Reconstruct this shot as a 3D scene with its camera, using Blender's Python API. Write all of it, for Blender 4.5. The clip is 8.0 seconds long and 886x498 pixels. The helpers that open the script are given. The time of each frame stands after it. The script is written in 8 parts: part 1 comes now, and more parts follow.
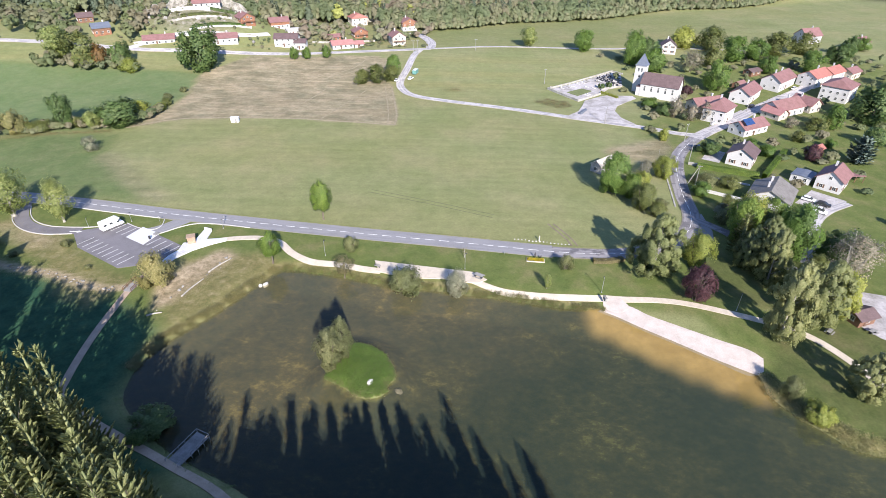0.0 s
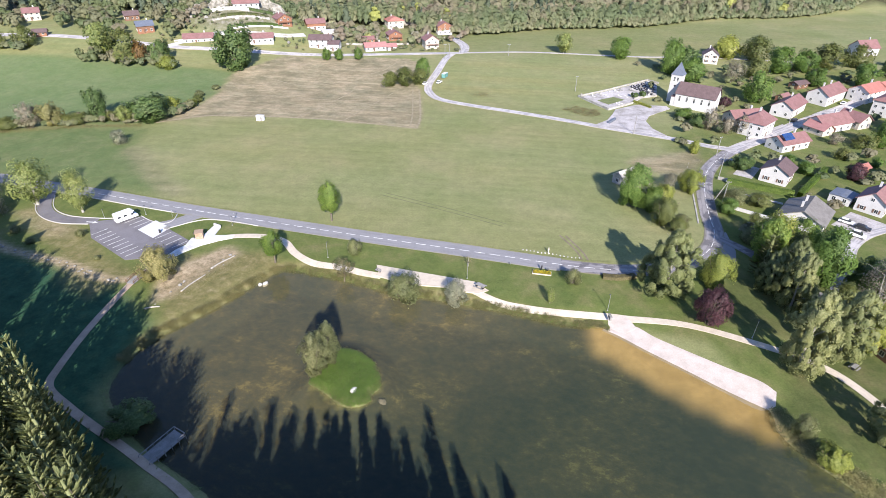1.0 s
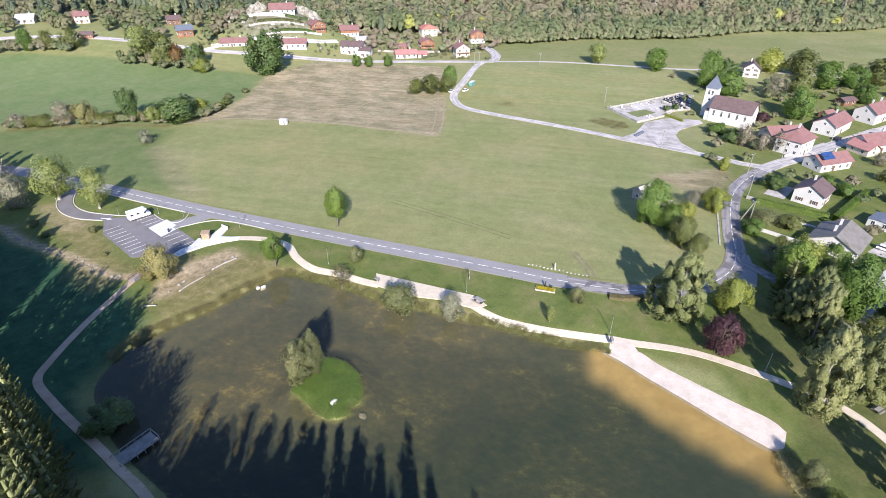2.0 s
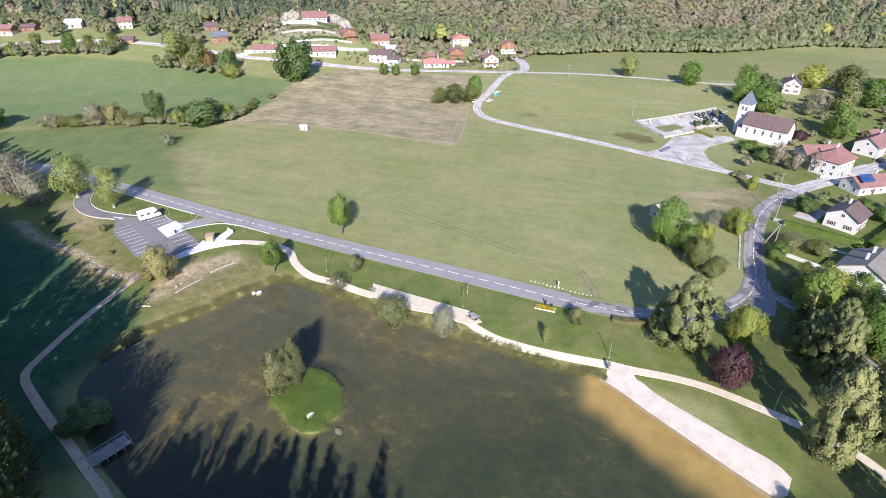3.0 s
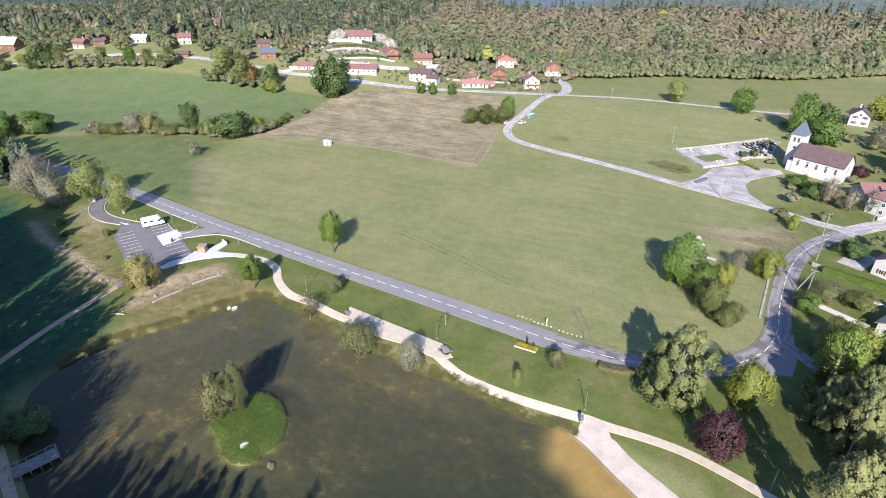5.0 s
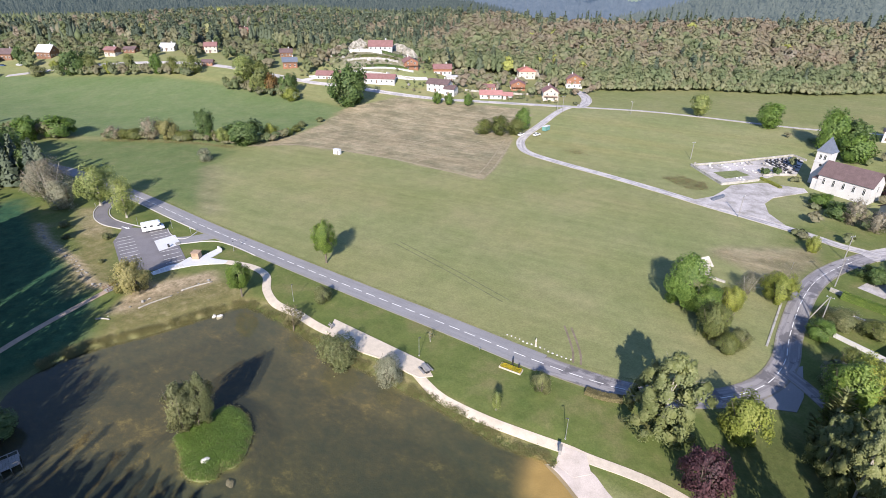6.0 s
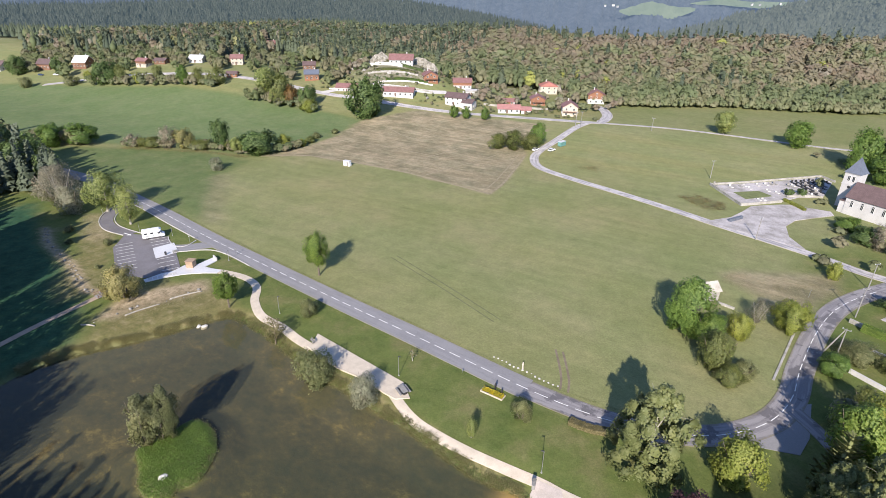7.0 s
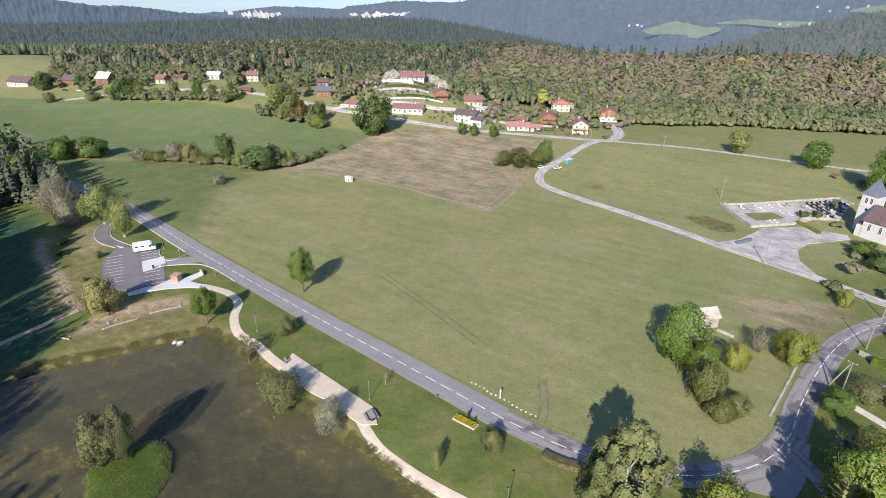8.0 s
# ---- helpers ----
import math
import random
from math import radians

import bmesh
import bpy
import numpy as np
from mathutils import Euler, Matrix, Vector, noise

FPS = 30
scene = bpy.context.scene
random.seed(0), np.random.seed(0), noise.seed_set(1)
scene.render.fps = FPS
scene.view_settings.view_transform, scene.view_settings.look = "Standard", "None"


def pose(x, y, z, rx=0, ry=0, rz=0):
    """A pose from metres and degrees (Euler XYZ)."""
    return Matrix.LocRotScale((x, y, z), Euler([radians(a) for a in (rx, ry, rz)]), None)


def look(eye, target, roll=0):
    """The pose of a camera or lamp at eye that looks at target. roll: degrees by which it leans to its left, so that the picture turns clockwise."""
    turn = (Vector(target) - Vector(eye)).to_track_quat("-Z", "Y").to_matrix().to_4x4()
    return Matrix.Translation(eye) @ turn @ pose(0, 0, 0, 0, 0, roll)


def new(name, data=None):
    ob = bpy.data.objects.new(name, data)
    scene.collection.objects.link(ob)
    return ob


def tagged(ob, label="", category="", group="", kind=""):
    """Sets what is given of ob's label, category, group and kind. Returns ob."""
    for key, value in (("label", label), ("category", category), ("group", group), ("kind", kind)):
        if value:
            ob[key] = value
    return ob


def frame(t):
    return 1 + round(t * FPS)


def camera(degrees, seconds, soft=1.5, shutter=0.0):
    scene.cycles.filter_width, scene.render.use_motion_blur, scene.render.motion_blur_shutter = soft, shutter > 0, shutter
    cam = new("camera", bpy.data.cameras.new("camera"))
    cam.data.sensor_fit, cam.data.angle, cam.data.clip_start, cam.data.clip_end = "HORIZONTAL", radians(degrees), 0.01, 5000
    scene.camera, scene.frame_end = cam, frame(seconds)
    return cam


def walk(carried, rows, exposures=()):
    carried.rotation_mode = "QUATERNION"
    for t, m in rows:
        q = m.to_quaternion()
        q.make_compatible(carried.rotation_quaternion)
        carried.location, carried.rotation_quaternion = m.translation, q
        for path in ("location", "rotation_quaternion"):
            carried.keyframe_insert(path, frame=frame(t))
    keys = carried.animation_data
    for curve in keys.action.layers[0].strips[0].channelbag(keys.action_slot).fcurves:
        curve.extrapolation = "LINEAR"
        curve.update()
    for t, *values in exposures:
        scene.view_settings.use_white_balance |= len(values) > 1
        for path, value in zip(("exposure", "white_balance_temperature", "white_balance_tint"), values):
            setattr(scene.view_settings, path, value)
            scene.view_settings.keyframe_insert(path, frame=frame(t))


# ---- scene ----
cam = camera(78.9, 8.0, soft=0.5)
PATH = [
    (0, (2.17, 0.608, 84.619), (2.105, 2.293, 83.543), 0.4),
    (0.5, (6.606, 2.707, 83.91), (6.471, 4.39, 82.839), 0.4),
    (1, (11.086, 5.06, 83.294), (10.882, 6.742, 82.231), 0.6),
    (1.5, (15.516, 7.613, 82.639), (15.243, 9.292, 81.587), 0.6),
    (3, (27.959, 16.265, 80.701), (27.488, 17.926, 79.691), 0.7),
    (3.5, (31.911, 19.507, 80.064), (31.38, 21.158, 79.068), 0.7),
    (4, (35.798, 22.945, 79.546), (35.212, 24.586, 78.565), 0.7),
    (4.5, (39.478, 26.541, 78.796), (38.842, 28.173, 77.832), 0.7),
    (6, (49.931, 38.14, 76.773), (49.144, 39.735, 75.859), 0.7),
    (6.5, (53.184, 42.207, 76.041), (52.343, 43.786, 75.147), 0.8),
    (7, (56.357, 46.404, 75.362), (55.465, 47.969, 74.492), 0.8),
    (7.5, (59.407, 50.7, 74.782), (58.473, 52.254, 73.939), 0.7),
    (8, (62.296, 55.072, 73.962), (61.321, 56.617, 73.148), 0.7),
]
walk(cam, [(t, look(eye, target, roll)) for t, eye, target, roll in PATH], [(0, 0.93, 6500, 10), (3, 0.9, 6500, 10), (4.5, 0.84, 6520, 10), (6, 0.76, 6640, 10), (8, 0.54, 6860, 9)])

# ---- light ----
SUN_ELEV, SUN_AZ = 29.5, 163.0
sun_way = Vector((math.sin(radians(SUN_AZ)) * math.cos(radians(SUN_ELEV)), math.cos(radians(SUN_AZ)) * math.cos(radians(SUN_ELEV)), math.sin(radians(SUN_ELEV))))
world = bpy.data.worlds.new("world")
scene.world = world
world.use_nodes = True
wt = world.node_tree
sky = wt.nodes.new("ShaderNodeTexSky")
sky.sky_type, sky.sun_disc = "NISHITA", False
sky.sun_elevation, sky.sun_rotation = radians(SUN_ELEV), radians(SUN_AZ)
sky.air_density, sky.dust_density, sky.ozone_density = 0.8, 0.0, 2.0
sky.altitude = 2600
wt.nodes["Background"].inputs["Strength"].default_value = 0.19
cool = wt.nodes.new("ShaderNodeMix")
cool.data_type, cool.blend_type = "RGBA", "MULTIPLY"
cool.inputs[0].default_value = 1.0
cool.inputs[7].default_value = (1.03, 0.98, 1.04, 1)
wt.links.new(sky.outputs["Color"], cool.inputs[6])
# low sky dimmed and blued towards the horizon, against washing out
way = wt.nodes.new("ShaderNodeSeparateXYZ")
wt.links.new(wt.nodes.new("ShaderNodeTexCoord").outputs["Generated"], way.inputs[0])
low = wt.nodes.new("ShaderNodeValToRGB")
low.color_ramp.elements[0].color, low.color_ramp.elements[1].color = (0.24, 0.29, 0.36, 1), (1, 1, 1, 1)
low.color_ramp.elements[1].position = 0.35
wt.links.new(way.outputs["Z"], low.inputs["Fac"])
hazy = wt.nodes.new("ShaderNodeMix")
hazy.data_type, hazy.blend_type = "RGBA", "MULTIPLY"
hazy.inputs[0].default_value = 1.0
wt.links.new(cool.outputs[2], hazy.inputs[6])
wt.links.new(low.outputs["Color"], hazy.inputs[7])
wt.links.new(hazy.outputs[2], wt.nodes["Background"].inputs["Color"])
sun_lamp = bpy.data.lights.new("sun", "SUN")
sun_lamp.energy, sun_lamp.angle, sun_lamp.color = 5.2, radians(0.6), (1.0, 0.922, 0.865)
sun = new("sun", sun_lamp)
sun.matrix_world = look(sun_way * 300, (0, 0, 0))

# ---- materials ----
def nodes_of(name):
    m = bpy.data.materials.new(name)
    m.use_nodes = True
    nt = m.node_tree
    return m, nt, nt.nodes["Principled BSDF"], nt.nodes["Material Output"]


def node(nt, kind, **kw):
    n = nt.nodes.new(kind)
    for key, value in kw.items():
        n.inputs[key].default_value = value
    return n


def place(nt):
    return nt.nodes.new("ShaderNodeNewGeometry").outputs["Position"]


def noise_of(nt, where, scale, detail=4.0, rough=0.55):
    n = node(nt, "ShaderNodeTexNoise", Scale=scale, Detail=detail, Roughness=rough)
    nt.links.new(where, n.inputs["Vector"])
    return n.outputs["Fac"]


def ramp(nt, fac, stops):
    r = nt.nodes.new("ShaderNodeValToRGB")
    el = r.color_ramp.elements
    while len(el) < len(stops):
        el.new(0.5)
    for e, (p, c) in zip(el, stops):
        e.position, e.color = p, (*c, 1) if len(c) == 3 else c
    nt.links.new(fac, r.inputs["Fac"])
    return r.outputs["Color"]


def blend(nt, fac, a, b, mode="MIX"):
    m = nt.nodes.new("ShaderNodeMix")
    m.data_type, m.blend_type = "RGBA", mode
    ins = [i for i in m.inputs if i.type == "RGBA"]
    if isinstance(fac, (int, float)):
        m.inputs[0].default_value = fac
    else:
        nt.links.new(fac, m.inputs[0])
    for sock, v in ((ins[0], a), (ins[1], b)):
        if isinstance(v, tuple):
            sock.default_value = (*v, 1)
        else:
            nt.links.new(v, sock)
    return [o for o in m.outputs if o.type == "RGBA"][0]


def maths(nt, op, a, b=0.0, clamp=False):
    m = nt.nodes.new("ShaderNodeMath")
    m.operation, m.use_clamp = op, clamp
    for i, v in enumerate((a, b)):
        if isinstance(v, (int, float)):
            m.inputs[i].default_value = v
        else:
            nt.links.new(v, m.inputs[i])
    return m.outputs[0]


def bumped(nt, bsdf, height, strength, distance):
    b = node(nt, "ShaderNodeBump", Strength=strength, Distance=distance)
    nt.links.new(height, b.inputs["Height"])
    nt.links.new(b.outputs["Normal"], bsdf.inputs["Normal"])


def mat(name, a, b, scale=1.0, rough=0.8, bump=0.3, metal=0.0, dirt=0.25, vary=0.0):
    """A painted or mineral surface: two tones, fine grain, stains of a larger size."""
    m, nt, bsdf, _ = nodes_of(name)
    where = place(nt)
    fine, wide = noise_of(nt, where, scale * 6, 6), noise_of(nt, where, scale * 0.6, 4)
    col = ramp(nt, fine, [(0.3, a), (0.7, b)])
    stain = ramp(nt, wide, [(0.35, (1 - dirt, 1 - dirt, 1 - dirt * 1.1)), (0.6, (1, 1, 1))])
    col = blend(nt, 1.0, col, stain, "MULTIPLY")
    if vary:
        rnd = nt.nodes.new("ShaderNodeObjectInfo").outputs["Random"]
        tone = ramp(nt, rnd, [(0.0, (1 - vary,) * 3), (1.0, (1, 1, 1))])
        col = blend(nt, 1.0, col, tone, "MULTIPLY")
    nt.links.new(col, bsdf.inputs["Base Color"])
    bsdf.inputs["Roughness"].default_value, bsdf.inputs["Metallic"].default_value = rough, metal
    bumped(nt, bsdf, fine, bump, 0.05 / scale)
    return m


def leaf_mat(name, tones, glow=0.48, vary=0.3):
    """Leaves: a tone for each leaf, another for each tree, with light through the blade."""
    m, nt, bsdf, out = nodes_of(name)
    geo = nt.nodes.new("ShaderNodeNewGeometry")
    n = len(tones) - 1
    col = ramp(nt, geo.outputs["Random Per Island"], [(i / n, c) for i, c in enumerate(tones)])
    rnd = nt.nodes.new("ShaderNodeObjectInfo").outputs["Random"]
    col = blend(nt, 1.0, col, ramp(nt, rnd, [(0, (1 - vary, 1 - vary * 0.8, 1 - vary)), (1, (1, 1, 1))]), "MULTIPLY")
    wide = noise_of(nt, geo.outputs["Position"], 0.35, 3)
    col = blend(nt, 1.0, col, ramp(nt, wide, [(0.3, (0.72, 0.75, 0.72)), (0.7, (1.12, 1.08, 1.0))]), "MULTIPLY")
    nt.links.new(col, bsdf.inputs["Base Color"])
    bsdf.inputs["Roughness"].default_value = 0.6
    trans = nt.nodes.new("ShaderNodeBsdfTranslucent")
    nt.links.new(col, trans.inputs["Color"])
    mix = node(nt, "ShaderNodeMixShader", Fac=glow)
    nt.links.new(bsdf.outputs[0], mix.inputs[1])
    nt.links.new(trans.outputs[0], mix.inputs[2])
    nt.links.new(mix.outputs[0], out.inputs["Surface"])
    return m


def wood_mat(name, stops, glow=0.35):
    """Crowns of a wood: each tree has a tone of its own, each tuft a little shade."""
    m, nt, bsdf, out = nodes_of(name)
    geo = nt.nodes.new("ShaderNodeNewGeometry")
    at = nt.nodes.new("ShaderNodeAttribute")
    at.attribute_name = "tone"
    n = len(stops) - 1
    col = ramp(nt, at.outputs["Fac"], [(i / n, c) for i, c in enumerate(stops)])
    col = blend(nt, 1.0, col, ramp(nt, geo.outputs["Random Per Island"], [(0, (0.9, 0.91, 0.9)), (1, (1.07, 1.06, 1.05))]), "MULTIPLY")
    nt.links.new(col, bsdf.inputs["Base Color"])
    bsdf.inputs["Roughness"].default_value = 0.7
    trans = nt.nodes.new("ShaderNodeBsdfTranslucent")
    nt.links.new(col, trans.inputs["Color"])
    mix = node(nt, "ShaderNodeMixShader", Fac=glow)
    nt.links.new(bsdf.outputs[0], mix.inputs[1])
    nt.links.new(trans.outputs[0], mix.inputs[2])
    nt.links.new(mix.outputs[0], out.inputs["Surface"])
    return m


def silt_of(nt, where):
    """From 0 over the pond's deep south-east to 1 at its silted north-west end."""
    axis = nt.nodes.new("ShaderNodeSeparateXYZ")
    nt.links.new(where, axis.inputs[0])
    reach = maths(nt, "ADD", maths(nt, "MULTIPLY", axis.outputs["X"], -0.6), maths(nt, "MULTIPLY", axis.outputs["Y"], 0.8))
    return maths(nt, "DIVIDE", maths(nt, "SUBTRACT", reach, 45.0), 45.0, True)


def ground_mat():
    m, nt, bsdf, _ = nodes_of("meadow")
    where = place(nt)

    def mask(key, soft=0.35):
        at = nt.nodes.new("ShaderNodeAttribute")
        at.attribute_name = key
        edge = maths(nt, "MULTIPLY", maths(nt, "SUBTRACT", noise_of(nt, where, 0.5, 5), 0.5), soft)
        return maths(nt, "ADD", at.outputs["Fac"], maths(nt, "MULTIPLY", edge, maths(nt, "MULTIPLY", at.outputs["Fac"], 2.0)), True)

    def stretched(angle, sx, sy):
        mp = nt.nodes.new("ShaderNodeMapping")
        mp.inputs["Rotation"].default_value = (0, 0, radians(angle))
        mp.inputs["Scale"].default_value = (sx, sy, 1)
        nt.links.new(where, mp.inputs["Vector"])
        return mp.outputs["Vector"]

    grain = noise_of(nt, where, 2.4, 7, 0.8)
    mottle = noise_of(nt, where, 0.3, 6, 0.7)
    patch = noise_of(nt, where, 0.035, 5, 0.6)
    rows = noise_of(nt, stretched(12, 0.02, 0.35), 1.0, 4, 0.6)
    field = ramp(nt, patch, [(0.32, (0.19, 0.215, 0.09)), (0.5, (0.217, 0.231, 0.105)), (0.68, (0.253, 0.248, 0.126))])
    field = blend(nt, 1.0, field, ramp(nt, rows, [(0.3, (0.9, 0.92, 0.89)), (0.7, (1.06, 1.04, 1.05))]), "MULTIPLY")
    tan = noise_of(nt, stretched(35, 0.006, 0.012), 1.0, 5, 0.6)
    field = blend(nt, 1.0, field, ramp(nt, tan, [(0.42, (1, 1, 1)), (0.7, (1.1, 1.0, 0.98))]), "MULTIPLY")
    lush = ramp(nt, noise_of(nt, where, 0.12, 5, 0.65), [(0.3, (0.086, 0.122, 0.033)), (0.51, (0.122, 0.148, 0.045)), (0.72, (0.182, 0.172, 0.075))])
    dry = ramp(nt, noise_of(nt, stretched(-14, 0.09, 0.14), 1.0, 8, 0.78), [(0.36, (0.225, 0.195, 0.125)), (0.5, (0.29, 0.25, 0.165)), (0.64, (0.37, 0.32, 0.22))])
    dry = blend(nt, 1.0, dry, ramp(nt, noise_of(nt, where, 0.09, 6, 0.7), [(0.35, (0.72, 0.76, 0.72)), (0.6, (1.1, 1.06, 1.04))]), "MULTIPLY")
    dry = blend(nt, 1.0, dry, ramp(nt, noise_of(nt, stretched(62, 0.03, 0.5), 1.0, 6, 0.65), [(0.4, (0.87, 0.87, 0.87)), (0.6, (1.1, 1.09, 1.08))]), "MULTIPLY")
    fresh = ramp(nt, noise_of(nt, where, 0.06, 5, 0.6), [(0.3, (0.112, 0.166, 0.067)), (0.7, (0.153, 0.193, 0.092))])
    # dark teal: the spruce shadow's shade painted into the grass tone
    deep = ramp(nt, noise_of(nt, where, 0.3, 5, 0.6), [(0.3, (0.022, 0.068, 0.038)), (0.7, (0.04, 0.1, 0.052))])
    rough = ramp(nt, noise_of(nt, where, 0.4, 6, 0.7), [(0.3, (0.115, 0.115, 0.045)), (0.5, (0.185, 0.165, 0.07)), (0.72, (0.3, 0.25, 0.14))])
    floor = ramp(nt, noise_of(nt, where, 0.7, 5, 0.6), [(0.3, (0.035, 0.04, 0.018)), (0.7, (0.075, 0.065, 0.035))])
    rock = ramp(nt, noise_of(nt, where, 0.25, 7, 0.7), [(0.35, (0.09, 0.1, 0.055)), (0.5, (0.17, 0.16, 0.115)), (0.72, (0.36, 0.335, 0.29))])
    gully = ramp(nt, noise_of(nt, where, 0.55, 7, 0.75), [(0.32, (0.18, 0.15, 0.088)), (0.5, (0.34, 0.27, 0.175)), (0.66, (0.5, 0.41, 0.285))])
    sand = ramp(nt, noise_of(nt, where, 0.25, 5, 0.6), [(0.3, (0.5, 0.37, 0.17)), (0.7, (0.6, 0.455, 0.225))])
    # weed drifts on the pond bed: strands within patches
    drift = noise_of(nt, where, 0.045, 4, 0.55)
    strand = noise_of(nt, stretched(25, 0.3, 0.42), 1.0, 9, 0.8)
    weed = maths(nt, "ADD", maths(nt, "MULTIPLY", maths(nt, "SUBTRACT", drift, 0.5), 0.75), strand)
    mud = ramp(nt, weed, [(0.36, (0.048, 0.055, 0.043)), (0.52, (0.08, 0.077, 0.052)), (0.61, (0.115, 0.103, 0.06)), (0.67, (0.2, 0.175, 0.088)), (0.8, (0.26, 0.225, 0.115))])
    col = field
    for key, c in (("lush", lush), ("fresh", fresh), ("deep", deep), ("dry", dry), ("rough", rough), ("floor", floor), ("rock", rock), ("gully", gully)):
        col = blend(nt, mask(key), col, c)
    col = blend(nt, 1.0, col, ramp(nt, grain, [(0.3, (0.78, 0.79, 0.77)), (0.5, (0.97, 0.97, 0.97)), (0.7, (1.2, 1.18, 1.18))]), "MULTIPLY")
    col = blend(nt, 1.0, col, ramp(nt, mottle, [(0.3, (0.86, 0.87, 0.86)), (0.7, (1.12, 1.11, 1.1))]), "MULTIPLY")
    spread = maths(nt, "ADD", maths(nt, "MULTIPLY", maths(nt, "SUBTRACT", noise_of(nt, where, 0.03, 3), 0.5), 0.6), silt_of(nt, where))
    mud = blend(nt, 1.0, mud, ramp(nt, spread, [(0.1, (0.72, 0.84, 0.76)), (0.9, (1.25, 1.2, 1.06))]), "MULTIPLY")
    for key, c in (("mud", mud), ("sand", sand)):
        col = blend(nt, mask(key, 0.15), col, c)
    nt.links.new(col, bsdf.inputs["Base Color"])
    bsdf.inputs["Roughness"].default_value = 0.95
    bsdf.inputs["Specular IOR Level"].default_value = 0.135
    bumped(nt, bsdf, grain, 0.5, 0.25)
    return m


def road_mat(name, base, track, patch, edge, streak=0.5, worn=0.5):
    """Asphalt along a road: wheel tracks and long streaks, mended patches, crumbling edges."""
    m, nt, bsdf, _ = nodes_of(name)
    where = place(nt)
    across, along = (nt.nodes.new("ShaderNodeAttribute") for _ in range(2))
    across.attribute_name, along.attribute_name = "across", "along"
    flow = nt.nodes.new("ShaderNodeCombineXYZ")
    nt.links.new(maths(nt, "MULTIPLY", across.outputs["Fac"], 2.6), flow.inputs["X"])
    nt.links.new(maths(nt, "MULTIPLY", along.outputs["Fac"], 0.07), flow.inputs["Y"])
    fine = noise_of(nt, where, 4.0, 6, 0.7)
    col = blend(nt, 1.0, base, ramp(nt, fine, [(0.3, (0.85, 0.85, 0.85)), (0.7, (1.15, 1.15, 1.15))]), "MULTIPLY")
    ways = ramp(nt, noise_of(nt, flow.outputs[0], 1.0, 5, 0.6), [(0.46, (0, 0, 0)), (0.54, (streak, streak, streak))])
    col = blend(nt, ways, col, track)
    mends = ramp(nt, noise_of(nt, where, 0.22, 4, 0.6), [(0.53, (0, 0, 0)), (0.57, (worn, worn, worn))])
    col = blend(nt, mends, col, patch)
    rim = maths(nt, "ADD", maths(nt, "ABSOLUTE", across.outputs["Fac"]), maths(nt, "MULTIPLY", maths(nt, "SUBTRACT", noise_of(nt, where, 0.6, 5, 0.7), 0.5), 0.9))
    col = blend(nt, ramp(nt, rim, [(0.84, (0, 0, 0)), (0.96, (0.8, 0.8, 0.8))]), col, edge)
    nt.links.new(col, bsdf.inputs["Base Color"])
    bsdf.inputs["Roughness"].default_value = 0.88
    bumped(nt, bsdf, fine, 0.2, 0.05)
    return m


def water_mat():
    """Murky pond water: part of the light comes back from the murk, part from the bed, gloss by Fresnel."""
    m, nt, bsdf, out = nodes_of("pond_water")
    where = place(nt)
    murk = nt.nodes.new("ShaderNodeBsdfDiffuse")
    cloudy = maths(nt, "ADD", maths(nt, "MULTIPLY", maths(nt, "SUBTRACT", noise_of(nt, where, 0.03, 4), 0.5), 0.7), silt_of(nt, where))
    nt.links.new(ramp(nt, cloudy, [(0.1, (0.033, 0.05, 0.038)), (0.85, (0.073, 0.08, 0.057))]), murk.inputs["Color"])
    clear = nt.nodes.new("ShaderNodeBsdfTransparent")
    clear.inputs["Color"].default_value = (0.8, 0.75, 0.57, 1)
    gloss = node(nt, "ShaderNodeBsdfGlossy", Roughness=0.03)
    bump = node(nt, "ShaderNodeBump", Strength=0.06, Distance=0.1)
    nt.links.new(noise_of(nt, where, 1.3, 4), bump.inputs["Height"])
    nt.links.new(bump.outputs["Normal"], gloss.inputs["Normal"])
    body, top = node(nt, "ShaderNodeMixShader", Fac=0.42), nt.nodes.new("ShaderNodeMixShader")
    fres = node(nt, "ShaderNodeFresnel", IOR=1.33)
    nt.links.new(clear.outputs[0], body.inputs[1])
    nt.links.new(murk.outputs[0], body.inputs[2])
    nt.links.new(fres.outputs[0], top.inputs[0])
    nt.links.new(body.outputs[0], top.inputs[1])
    nt.links.new(gloss.outputs[0], top.inputs[2])
    nt.links.new(top.outputs[0], out.inputs["Surface"])
    nt.nodes.remove(bsdf)
    return m


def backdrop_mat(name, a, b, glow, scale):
    """Woods kilometres away; the air's haze is painted in as a bluish glow."""
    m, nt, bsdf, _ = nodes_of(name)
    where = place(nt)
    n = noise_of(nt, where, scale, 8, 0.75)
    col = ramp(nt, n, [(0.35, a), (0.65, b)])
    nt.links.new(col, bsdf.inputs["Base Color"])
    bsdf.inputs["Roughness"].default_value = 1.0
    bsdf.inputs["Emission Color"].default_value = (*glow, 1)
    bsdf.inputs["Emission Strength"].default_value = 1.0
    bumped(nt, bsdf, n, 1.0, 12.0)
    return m


